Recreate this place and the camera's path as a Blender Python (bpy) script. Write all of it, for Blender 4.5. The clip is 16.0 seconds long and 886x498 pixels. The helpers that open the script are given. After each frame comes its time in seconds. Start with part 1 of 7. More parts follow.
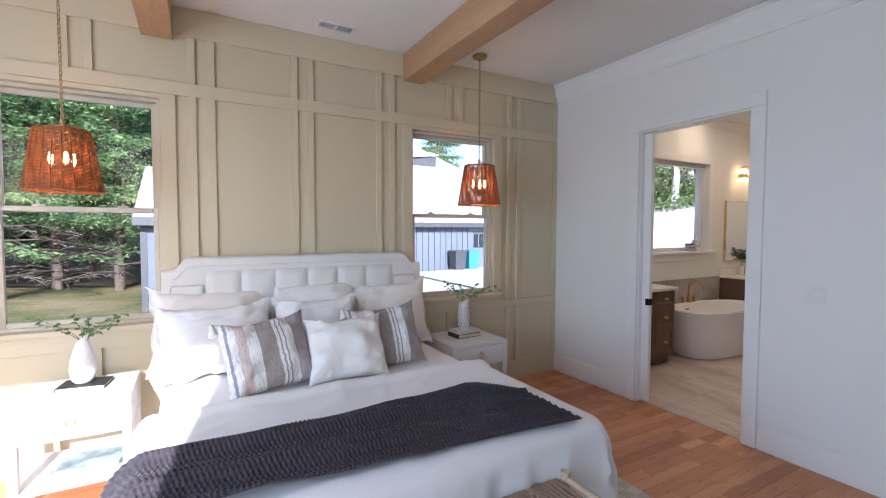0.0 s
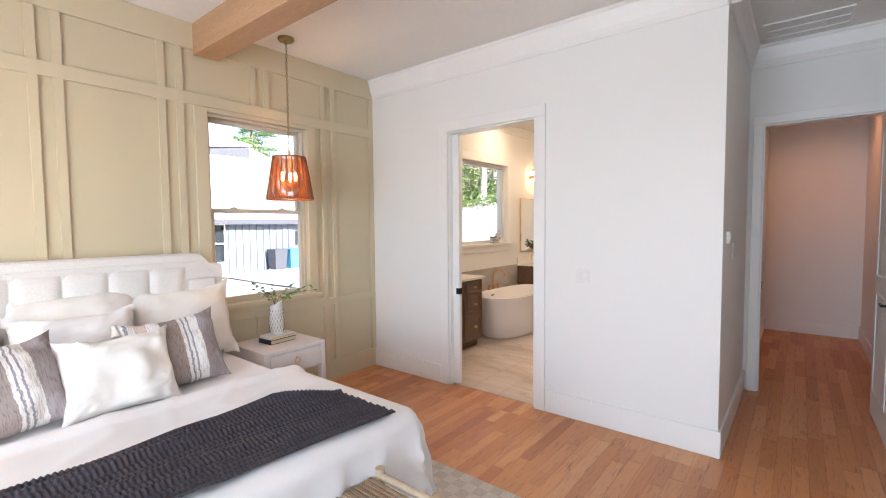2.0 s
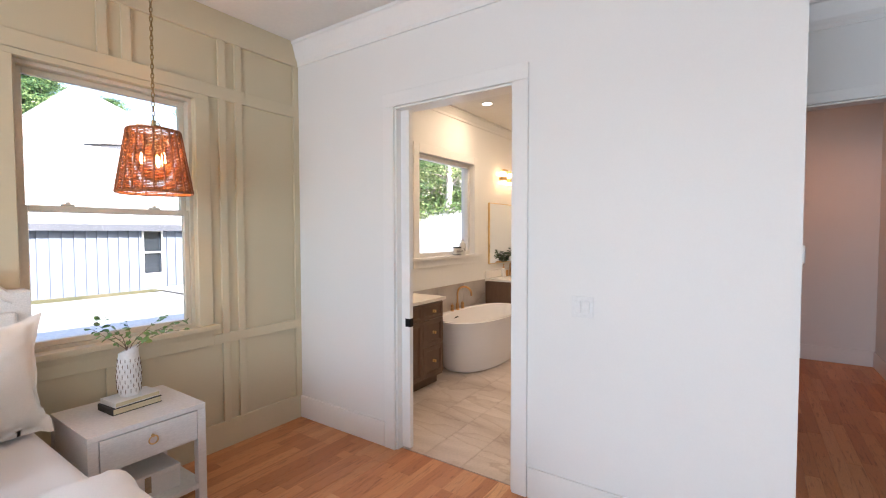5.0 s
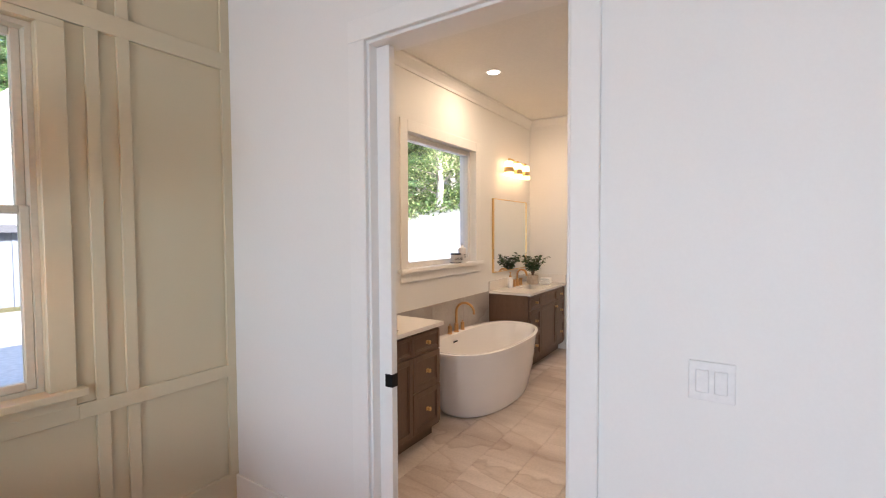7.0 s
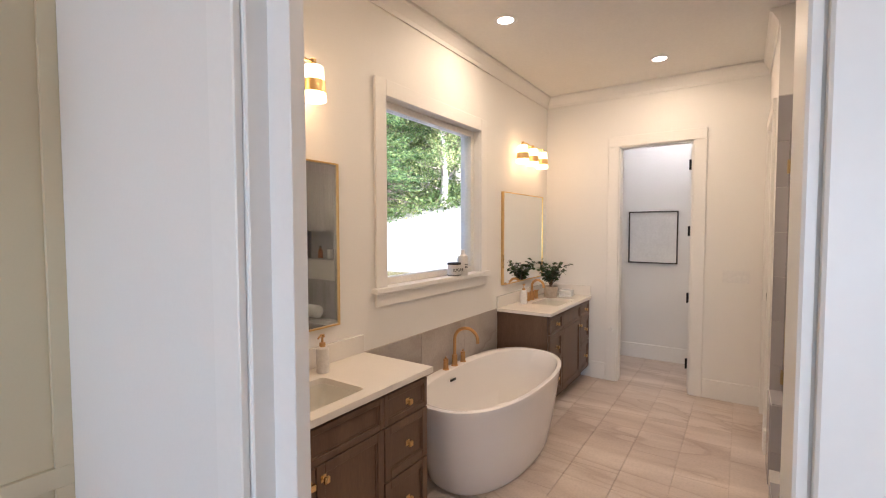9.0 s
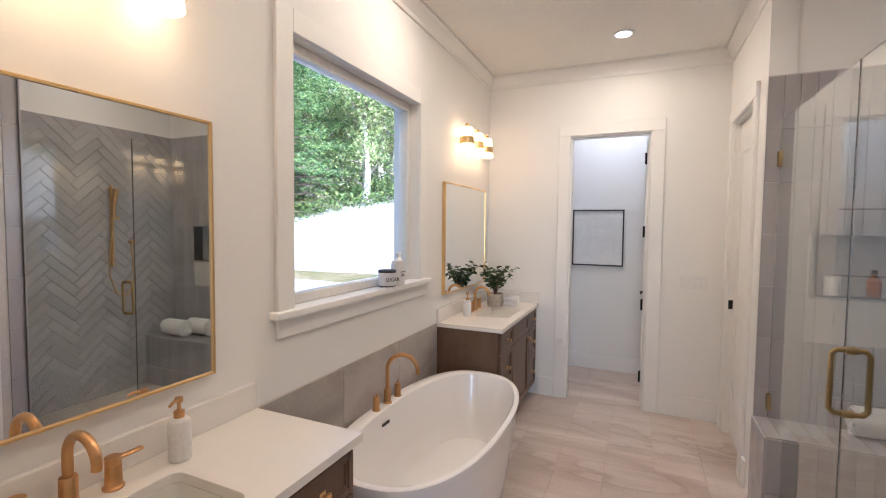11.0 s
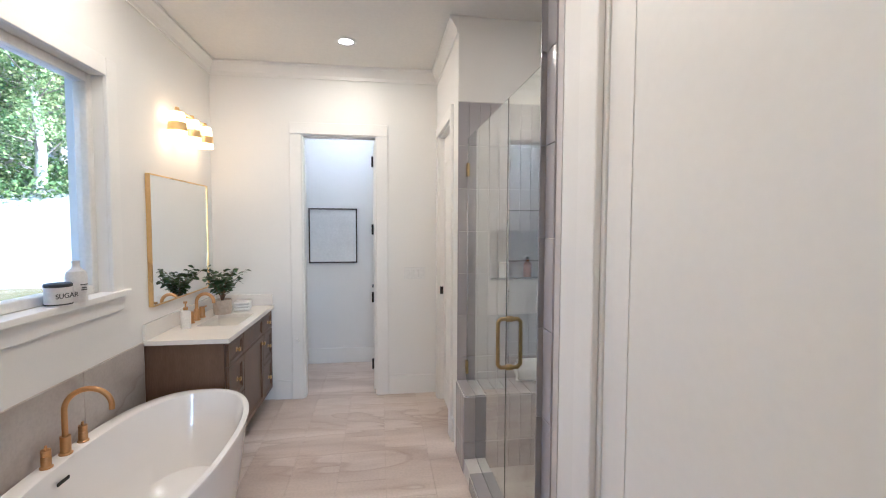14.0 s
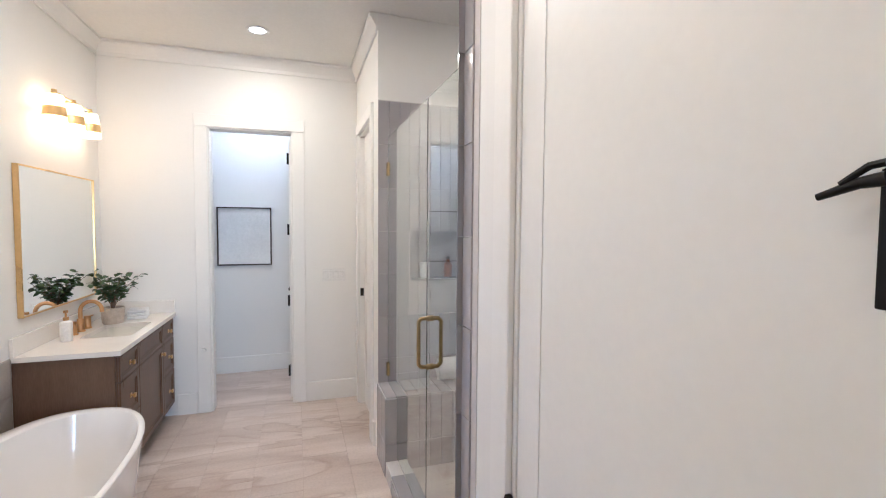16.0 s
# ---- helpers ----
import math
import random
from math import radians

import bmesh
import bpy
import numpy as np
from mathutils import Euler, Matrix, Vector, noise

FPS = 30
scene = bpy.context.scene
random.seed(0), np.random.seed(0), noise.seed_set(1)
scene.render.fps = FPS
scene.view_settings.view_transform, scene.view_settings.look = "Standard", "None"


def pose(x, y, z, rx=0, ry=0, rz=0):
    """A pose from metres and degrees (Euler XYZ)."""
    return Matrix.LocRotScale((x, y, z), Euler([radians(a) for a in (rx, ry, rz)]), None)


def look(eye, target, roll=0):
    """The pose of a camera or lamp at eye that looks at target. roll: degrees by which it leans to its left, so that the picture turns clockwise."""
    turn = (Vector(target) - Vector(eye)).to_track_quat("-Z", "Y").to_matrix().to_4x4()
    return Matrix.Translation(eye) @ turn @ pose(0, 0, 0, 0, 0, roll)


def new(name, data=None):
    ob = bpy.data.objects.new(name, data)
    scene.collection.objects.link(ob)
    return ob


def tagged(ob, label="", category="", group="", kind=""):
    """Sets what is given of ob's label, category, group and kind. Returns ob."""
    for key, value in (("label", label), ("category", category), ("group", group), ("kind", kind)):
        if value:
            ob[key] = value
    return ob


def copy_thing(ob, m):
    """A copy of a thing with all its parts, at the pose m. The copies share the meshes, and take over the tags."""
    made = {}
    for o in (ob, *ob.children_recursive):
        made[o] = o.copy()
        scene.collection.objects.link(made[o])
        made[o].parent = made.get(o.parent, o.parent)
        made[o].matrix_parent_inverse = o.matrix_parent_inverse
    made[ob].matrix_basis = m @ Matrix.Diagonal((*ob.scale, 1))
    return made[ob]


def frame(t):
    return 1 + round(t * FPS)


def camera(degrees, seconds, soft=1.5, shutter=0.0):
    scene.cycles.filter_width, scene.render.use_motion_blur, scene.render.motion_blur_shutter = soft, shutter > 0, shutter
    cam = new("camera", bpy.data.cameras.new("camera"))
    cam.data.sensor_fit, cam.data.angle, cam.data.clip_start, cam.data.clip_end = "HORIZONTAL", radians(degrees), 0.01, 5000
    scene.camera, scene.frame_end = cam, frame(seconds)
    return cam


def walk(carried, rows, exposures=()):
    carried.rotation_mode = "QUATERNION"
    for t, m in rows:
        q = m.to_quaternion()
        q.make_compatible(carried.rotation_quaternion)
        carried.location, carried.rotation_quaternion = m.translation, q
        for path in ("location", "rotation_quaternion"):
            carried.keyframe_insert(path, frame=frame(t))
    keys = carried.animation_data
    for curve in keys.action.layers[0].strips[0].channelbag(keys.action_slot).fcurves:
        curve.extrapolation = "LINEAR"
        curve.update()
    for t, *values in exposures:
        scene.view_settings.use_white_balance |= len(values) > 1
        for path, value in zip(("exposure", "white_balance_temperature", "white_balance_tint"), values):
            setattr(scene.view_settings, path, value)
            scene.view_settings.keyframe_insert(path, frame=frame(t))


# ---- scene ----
cam = camera(89.7, 16.0, soft=1.1)
E0 = 2.02
EXPOSURES = [(0, E0 - 0.78, 5480, 18), (0.5, E0 - 0.48, 5650, 18), (1, E0 - 0.05, 5950, 18), (1.5, E0 + 0.07, 6100, 18), (2.5, E0 + 0.09, 6100, 18), (5, E0 - 0.03, 6000, 18), (8, E0 - 0.14, 6050, 20), (10.5, E0 - 0.15, 5250, 17), (12, E0 - 0.11, 5020, 14), (13, E0 - 0.08, 4830, 12), (14.5, E0 + 0.12, 4760, 11), (16, E0 + 0.23, 4740, 12)]
PATH = [
    (0, (-0.029, 0.09, 1.551), (0.945, 1.834, 1.46), 0.1),
    (0.5, (0.026, 0.06, 1.535), (1.248, 1.64, 1.435), -0.4),
    (1, (0.061, 0.041, 1.545), (1.461, 1.465, 1.435), -0.4),
    (1.5, (0.08, 0.05, 1.549), (1.585, 1.363, 1.437), -0.4),
    (2, (0.085, 0.095, 1.544), (1.642, 1.345, 1.434), -0.5),
    (2.5, (0.138, 0.141, 1.537), (1.719, 1.361, 1.432), -0.3),
    (3, (0.276, 0.195, 1.538), (1.876, 1.391, 1.437), -0.3),
    (3.5, (0.439, 0.278, 1.53), (2.053, 1.456, 1.436), -0.3),
    (4, (0.624, 0.426, 1.541), (2.254, 1.582, 1.452), -0.1),
    (4.5, (0.819, 0.557, 1.541), (2.46, 1.698, 1.459), -0.2),
    (5, (1.041, 0.669, 1.54), (2.69, 1.798, 1.466), -0.1),
    (5.2, (1.141, 0.704, 1.54), (2.783, 1.843, 1.465), -0.1),
    (7.3, (2.091, 1.439, 1.573), (3.766, 2.529, 1.497), -0.3),
    (7.5, (2.188, 1.492, 1.573), (3.857, 2.592, 1.503), -0.2),
    (8, (2.402, 1.64, 1.597), (4.066, 2.747, 1.513), 0.0),
    (8.2, (2.501, 1.659, 1.603), (4.149, 2.788, 1.512), -0.4),
    (10.3, (3.371, 2.265, 1.631), (5.116, 3.237, 1.534), 0.7),
    (10.5, (3.419, 2.285, 1.627), (5.187, 3.215, 1.529), 0.7),
    (11, (3.497, 2.327, 1.62), (5.325, 3.134, 1.518), 0.6),
    (11.5, (3.521, 2.342, 1.62), (5.409, 2.996, 1.518), 0.5),
    (12, (3.519, 2.332, 1.629), (5.456, 2.819, 1.524), 0.5),
    (12.5, (3.511, 2.301, 1.631), (5.486, 2.599, 1.524), 0.5),
    (13, (3.51, 2.27, 1.63), (5.506, 2.35, 1.523), 0.4),
    (13.5, (3.514, 2.242, 1.63), (5.507, 2.119, 1.524), 0.3),
    (14, (3.51, 2.227, 1.63), (5.487, 1.946, 1.525), 0.2),
    (14.5, (3.505, 2.214, 1.627), (5.463, 1.818, 1.526), 0.2),
    (15, (3.501, 2.204, 1.626), (5.437, 1.711, 1.528), 0.3),
    (15.5, (3.509, 2.202, 1.621), (5.424, 1.633, 1.526), 0.3),
    (16, (3.522, 2.214, 1.621), (5.421, 1.594, 1.524), 0.4),
]
walk(cam, [(t, look(eye, target, roll)) for t, eye, target, roll in PATH], EXPOSURES)

# ---------------------------------------------------------------- light
world = bpy.data.worlds.new("sky")
scene.world = world
world.use_nodes = True
wn = world.node_tree
sky = wn.nodes.new("ShaderNodeTexSky")
sky.sky_type = "NISHITA"
sky.sun_disc = False
SUN_AZ, SUN_EL = 190.0, 23.0          # compass-like angle from +y clockwise, elevation
sky.sun_elevation = radians(SUN_EL)
sky.sun_rotation = radians(SUN_AZ)
wn.links.new(sky.outputs[0], wn.nodes["Background"].inputs[0])
wn.nodes["Background"].inputs[1].default_value = 0.15

sun_data = bpy.data.lights.new("sun", "SUN")
sun_data.energy, sun_data.angle, sun_data.color = 5.0, radians(0.5), (1.0, 0.95, 0.87)
sun = new("sun", sun_data)
to_sun = Vector((math.sin(radians(SUN_AZ)) * math.cos(radians(SUN_EL)), math.cos(radians(SUN_AZ)) * math.cos(radians(SUN_EL)), math.sin(radians(SUN_EL))))
sun.matrix_world = look(to_sun * 30, (0, 0, 0))


def area_lamp(name, eye, target, w, h, watts, color=(1, 1, 1)):
    data = bpy.data.lights.new(name, "AREA")
    data.shape, data.size, data.size_y, data.energy, data.color = "RECTANGLE", w, h, watts, color
    ob = new(name, data)
    ob.matrix_world = look(eye, target)
    return ob


def point_lamp(name, eye, watts, color, radius=0.03):
    data = bpy.data.lights.new(name, "POINT")
    data.energy, data.color, data.shadow_soft_size = watts, color, radius
    ob = new(name, data)
    ob.location = eye
    return ob


WARM = (1.0, 0.62, 0.32)
# added fill light, sky-coloured, in an unseen opening of the west wall
area_lamp("fill_light_west", (-2.72, 1.0, 1.45), (0, 1.0, 1.2), 2.4, 2.1, 43, (0.71, 0.89, 1.0))


def spot_lamp(name, eye, watts, color, deg=140):
    data = bpy.data.lights.new(name, "SPOT")
    data.energy, data.color, data.spot_size, data.spot_blend, data.shadow_soft_size = watts, color, radians(deg), 1.0, 0.06
    ob = new(name, data)
    ob.location = eye
    return ob


# ---------------------------------------------------------------- materials
def material(name):
    m = bpy.data.materials.new(name)
    m.use_nodes = True
    nt = m.node_tree
    return m, nt, nt.nodes["Principled BSDF"]


def node(nt, kind, **kw):
    n = nt.nodes.new(kind)
    for k, v in kw.items():
        n.inputs[k].default_value = v
    return n


def ramp(nt, fac, stops):
    r = nt.nodes.new("ShaderNodeValToRGB")
    while len(r.color_ramp.elements) < len(stops):
        r.color_ramp.elements.new(0.5)
    for e, (p, c) in zip(r.color_ramp.elements, stops):
        e.position, e.color = p, (*c, 1)
    nt.links.new(fac, r.inputs[0])
    return r.outputs[0]


def mixc(nt, fac, a, b, mode="MIX"):
    n = nt.nodes.new("ShaderNodeMix")
    n.data_type, n.blend_type = "RGBA", mode
    for sock, v in ((n.inputs[0], fac), (n.inputs[6], a), (n.inputs[7], b)):
        if isinstance(v, (int, float)):
            sock.default_value = v
        elif isinstance(v, tuple):
            sock.default_value = (*v, 1)
        else:
            nt.links.new(v, sock)
    return n.outputs[2]


def coords(nt, stretch=(1, 1, 1), world_space=False):
    if world_space:
        src = nt.nodes.new("ShaderNodeNewGeometry").outputs["Position"]
    else:
        src = nt.nodes.new("ShaderNodeTexCoord").outputs["Object"]
    mp = nt.nodes.new("ShaderNodeMapping")
    mp.inputs["Scale"].default_value = stretch
    nt.links.new(src, mp.inputs[0])
    return mp.outputs[0]


def noise_tex(nt, vec, scale, detail=4.0, rough=0.55, distort=0.0):
    n = nt.nodes.new("ShaderNodeTexNoise")
    n.inputs["Scale"].default_value, n.inputs["Detail"].default_value = scale, detail
    n.inputs["Roughness"].default_value, n.inputs["Distortion"].default_value = rough, distort
    nt.links.new(vec, n.inputs["Vector"])
    return n.outputs["Fac"]


def bump(nt, bsdf, height, strength, dist=0.002):
    b = nt.nodes.new("ShaderNodeBump")
    b.inputs["Strength"].default_value, b.inputs["Distance"].default_value = strength, dist
    nt.links.new(height, b.inputs["Height"])
    nt.links.new(b.outputs[0], bsdf.inputs["Normal"])


def scaled(c, k):
    return tuple(min(1.0, v * k) for v in c)


def surf(name, c, rough=0.5, metal=0.0, var=0.07, vscale=1.6, grain=0.04, gscale=45, bstr=0.15, bscale=160, bdist=0.001, stretch=(1, 1, 1), coat=0.0, sheen=0.0, rvar=0.1):
    m, nt, b = material(name)
    v = coords(nt, stretch)
    broad = noise_tex(nt, v, vscale)
    fine = noise_tex(nt, v, gscale, 3)
    col = ramp(nt, broad, [(0.3, scaled(c, 1 - var)), (0.7, scaled(c, 1 + var))])
    col2 = ramp(nt, fine, [(0.3, scaled((1, 1, 1), 1 - grain * 2)), (0.7, (1, 1, 1))])
    nt.links.new(mixc(nt, 1.0, col, col2, "MULTIPLY"), b.inputs["Base Color"])
    mr = nt.nodes.new("ShaderNodeMapRange")
    mr.inputs["To Min"].default_value, mr.inputs["To Max"].default_value = max(0.02, rough - rvar * rough), min(1, rough + rvar * rough)
    nt.links.new(broad, mr.inputs[0])
    nt.links.new(mr.outputs[0], b.inputs["Roughness"])
    b.inputs["Metallic"].default_value = metal
    b.inputs["Coat Weight"].default_value = coat
    b.inputs["Sheen Weight"].default_value = sheen
    if bstr:
        bump(nt, b, noise_tex(nt, v, bscale, 2), bstr, bdist)
    return m


def glow(name, c, strength):
    m, nt, b = material(name)
    b.inputs["Base Color"].default_value = (*c, 1)
    b.inputs["Emission Color"].default_value = (*c, 1)
    b.inputs["Emission Strength"].default_value = strength
    return m


def glass_mat(name, tint=(1, 1, 1), rough=0.0, ior=1.45):
    m, nt, b = material(name)
    b.inputs["Base Color"].default_value = (*tint, 1)
    b.inputs["Transmission Weight"].default_value = 1.0
    b.inputs["Roughness"].default_value = rough
    b.inputs["IOR"].default_value = ior
    return m


def random_tint(nt, lo, hi):
    oi = nt.nodes.new("ShaderNodeObjectInfo")
    return ramp(nt, oi.outputs["Random"], [(0.0, lo), (1.0, hi)])


def oak_material(name, per_island=False):
    m, nt, b = material(name)
    v = coords(nt, (1.0, 9.0, 9.0), True)
    if per_island:
        cell = nt.nodes.new("ShaderNodeVectorMath")
        cell.operation = "SNAP"
        cell.inputs[1].default_value = (0.8, 0.083, 1.0)
        nt.links.new(coords(nt, (1, 1, 1), True), cell.inputs[0])
        wn_ = nt.nodes.new("ShaderNodeTexWhiteNoise")
        nt.links.new(cell.outputs[0], wn_.inputs["Vector"])
        rnd = wn_.outputs["Value"]
    else:
        rnd = nt.nodes.new("ShaderNodeObjectInfo").outputs["Random"]
    comb = nt.nodes.new("ShaderNodeCombineXYZ")
    mul = nt.nodes.new("ShaderNodeMath")
    mul.operation = "MULTIPLY"
    mul.inputs[1].default_value = 37.0
    nt.links.new(rnd, mul.inputs[0])
    nt.links.new(mul.outputs[0], comb.inputs[0])
    nt.links.new(mul.outputs[0], comb.inputs[2])
    add = nt.nodes.new("ShaderNodeVectorMath")
    nt.links.new(v, add.inputs[0])
    nt.links.new(comb.outputs[0], add.inputs[1])
    base = ramp(nt, rnd, [(0.0, (0.44, 0.17, 0.066)), (0.3, (0.60, 0.27, 0.115)), (0.55, (0.66, 0.32, 0.145)), (0.8, (0.53, 0.22, 0.09)), (1.0, (0.73, 0.40, 0.20))])
    g = noise_tex(nt, add.outputs[0], 7.0, 6, 0.6, 0.6)
    grain = ramp(nt, g, [(0.28, (0.60, 0.50, 0.45)), (0.46, (1, 1, 1)), (0.72, (1.0, 0.94, 0.86))])
    fine = ramp(nt, noise_tex(nt, add.outputs[0], 45, 3), [(0.35, (0.88, 0.86, 0.84)), (0.6, (1, 1, 1))])
    knots = ramp(nt, noise_tex(nt, add.outputs[0], 2.2, 2, 0.5, 1.4), [(0.66, (1, 1, 1)), (0.74, (0.55, 0.45, 0.38))])
    c = mixc(nt, 1.0, mixc(nt, 1.0, base, grain, "MULTIPLY"), fine, "MULTIPLY")
    nt.links.new(mixc(nt, 0.7, c, mixc(nt, 1.0, c, knots, "MULTIPLY")), b.inputs["Base Color"])
    b.inputs["Roughness"].default_value = 0.42
    bump(nt, b, g, 0.12, 0.001)
    return m


def stone_tile_material(name, dark, light, scale=1.0, rough=0.35, grainway=(1.9, 0.55, 1.0), shift=0.5):
    m, nt, b = material(name)
    v = coords(nt, (1, 1, 1), True)
    oi = nt.nodes.new("ShaderNodeObjectInfo")
    comb = nt.nodes.new("ShaderNodeCombineXYZ")
    mul = nt.nodes.new("ShaderNodeMath")
    mul.operation = "MULTIPLY"
    mul.inputs[1].default_value = shift
    nt.links.new(oi.outputs["Random"], mul.inputs[0])
    nt.links.new(mul.outputs[0], comb.inputs[1])
    add = nt.nodes.new("ShaderNodeVectorMath")
    nt.links.new(v, add.inputs[0])
    nt.links.new(comb.outputs[0], add.inputs[1])
    band = nt.nodes.new("ShaderNodeMapping")
    band.inputs["Rotation"].default_value = (0, 0, radians(-14))
    band.inputs["Scale"].default_value = grainway
    nt.links.new(add.outputs[0], band.inputs[0])
    cloud = noise_tex(nt, band.outputs[0], 1.5 * scale, 6, 0.52, 0.7)
    mid = tuple((a + c) / 2 for a, c in zip(dark, light))
    col = ramp(nt, cloud, [(0.3, dark), (0.47, mid), (0.66, light)])
    vein_n = noise_tex(nt, band.outputs[0], 0.62 * scale, 4, 0.5, 0.9)
    vein = ramp(nt, vein_n, [(0.455, (1, 1, 1)), (0.49, (0.86, 0.81, 0.77)), (0.498, (0.62, 0.54, 0.49)), (0.503, (1, 1, 1)), (0.56, (1, 1, 1)), (0.585, (0.78, 0.71, 0.66)), (0.592, (1, 1, 1))])
    c2 = mixc(nt, 0.62, col, mixc(nt, 1.0, col, vein, "MULTIPLY"))
    sp = ramp(nt, noise_tex(nt, add.outputs[0], 60, 3), [(0.3, (0.9, 0.9, 0.9)), (0.6, (1, 1, 1))])
    nt.links.new(mixc(nt, 1.0, c2, sp, "MULTIPLY"), b.inputs["Base Color"])
    b.inputs["Roughness"].default_value = rough
    bump(nt, b, cloud, 0.08, 0.001)
    return m


M = {}
M["wall_white"] = surf("painted_wall_white", (0.80, 0.785, 0.755), 0.55, var=0.012, vscale=0.8, grain=0.008, gscale=120, bstr=0.03, bscale=400)
M["wall_beige"] = surf("painted_wall_beige", (0.585, 0.508, 0.345), 0.5, var=0.02, vscale=0.8, grain=0.01, gscale=120, bstr=0.03, bscale=400)
M["trim_beige"] = surf("painted_trim_beige", (0.595, 0.518, 0.355), 0.42, var=0.02, grain=0.01, bstr=0.05)
M["trim_white"] = surf("painted_trim_white", (0.82, 0.805, 0.775), 0.38, var=0.015, grain=0.01, bstr=0.04)
M["ceiling"] = surf("ceiling_paint", (0.80, 0.785, 0.75), 0.8, var=0.015, grain=0.02, bstr=0.12, bscale=300)
M["oak"] = oak_material("red_oak")
M["oak_rest"] = oak_material("red_oak_rest", True)
M["gap"] = surf("floor_joint", (0.09, 0.05, 0.03), 0.8)
M["grout"] = surf("grout", (0.52, 0.435, 0.37), 0.85, var=0.06)
M["grout_light"] = surf("grout_light", (0.58, 0.55, 0.53), 0.8, var=0.05)
M["floor_tile"] = stone_tile_material("porcelain_floor_tile", (0.45, 0.36, 0.305), (0.70, 0.61, 0.54))
M["wall_tile"] = stone_tile_material("porcelain_wall_tile", (0.30, 0.265, 0.24), (0.50, 0.46, 0.425), grainway=(0.9, 1.0, 1.3), shift=9.0)
m, nt, b = material("glazed_shower_tile")
nt.links.new(random_tint(nt, (0.33, 0.315, 0.325), (0.40, 0.38, 0.39)), b.inputs["Base Color"])
b.inputs["Roughness"].default_value = 0.12
bump(nt, b, noise_tex(nt, coords(nt), 14, 2), 0.25, 0.002)
M["shower_tile"] = m
M["beam"] = surf("pale_oak_beam", (0.50, 0.305, 0.165), 0.55, var=0.14, vscale=1.2, grain=0.1, gscale=22, stretch=(5, 0.6, 5), bstr=0.3, bscale=30)
M["cabinet"] = surf("stained_maple", (0.150, 0.088, 0.056), 0.38, var=0.16, vscale=2.2, grain=0.12, gscale=28, stretch=(6, 6, 0.8), bstr=0.15, bscale=50)
M["quartz"] = surf("quartz_top", (0.80, 0.765, 0.72), 0.22, var=0.025, vscale=3, grain=0.02, gscale=110, bstr=0)
M["brass"] = surf("brushed_brass", (0.62, 0.36, 0.16), 0.3, 1.0, var=0.05, grain=0.05, gscale=90, stretch=(1, 1, 4), bstr=0.05)
M["gold"] = surf("satin_gold", (0.78, 0.54, 0.24), 0.28, 1.0, var=0.04, bstr=0.04)
M["old_brass"] = surf("aged_brass", (0.42, 0.31, 0.15), 0.38, 1.0, var=0.12, vscale=14, bstr=0.08)
M["black"] = surf("black_metal", (0.012, 0.011, 0.011), 0.42, 0.6, var=0.1, bstr=0.06)
M["glass"] = glass_mat("clear_glass", ior=1.18)
M["shower_glass"] = glass_mat("shower_glass", (0.93, 0.975, 0.96))
m, nt, b = material("mirror")
b.inputs["Base Color"].default_value = (0.86, 0.87, 0.85, 1)
b.inputs["Metallic"].default_value, b.inputs["Roughness"].default_value = 1.0, 0.012
M["mirror"] = m
M["porcelain"] = surf("glazed_porcelain", (0.84, 0.82, 0.81), 0.08, var=0.01, grain=0.0, bstr=0, coat=0.4)
M["sink"] = surf("glazed_sink", (0.74, 0.72, 0.66), 0.12, var=0.015, grain=0.0, bstr=0, coat=0.3)
M["vinyl"] = surf("window_vinyl", (0.78, 0.76, 0.72), 0.4, var=0.02, bstr=0.03)
M["vinyl_beige"] = surf("window_vinyl_beige", (0.60, 0.55, 0.44), 0.4, var=0.02, bstr=0.03)
M["lamp_on"] = glow("lamp_disc", (1.0, 0.9, 0.76), 5)
M["outer"] = surf("outer_shell", (0.45, 0.45, 0.45), 0.8)


# ---------------------------------------------------------------- mesh helpers
def add_box(bm, x0, x1, y0, y1, z0, z1, bev=0.0, seg=2):
    vs = [bm.verts.new((x, y, z)) for x in (x0, x1) for y in (y0, y1) for z in (z0, z1)]
    fs = []
    for q in ((0, 1, 3, 2), (4, 6, 7, 5), (0, 4, 5, 1), (2, 3, 7, 6), (0, 2, 6, 4), (1, 5, 7, 3)):
        fs.append(bm.faces.new([vs[i] for i in q]))
    if bev:
        es = list({e for f in fs for e in f.edges})
        bmesh.ops.bevel(bm, geom=es, offset=bev, segments=seg, profile=0.6, affect="EDGES")
    return bm


def box(x0, x1, y0, y1, z0, z1, bev=0.0, seg=2):
    return add_box(bmesh.new(), x0, x1, y0, y1, z0, z1, bev, seg)


def add_cyl(bm, a, b_, r0, r1=None, n=20, caps=True):
    a, b_ = Vector(a), Vector(b_)
    r1 = r0 if r1 is None else r1
    d = (b_ - a).normalized()
    s = d.orthogonal().normalized()
    t = d.cross(s)
    rings = []
    for p, r in ((a, r0), (b_, r1)):
        rings.append([bm.verts.new(p + r * (math.cos(2 * math.pi * i / n) * s + math.sin(2 * math.pi * i / n) * t)) for i in range(n)])
    for i in range(n):
        bm.faces.new((rings[0][i], rings[0][(i + 1) % n], rings[1][(i + 1) % n], rings[1][i]))
    if caps:
        bm.faces.new(list(reversed(rings[0])))
        bm.faces.new(rings[1])
    return bm


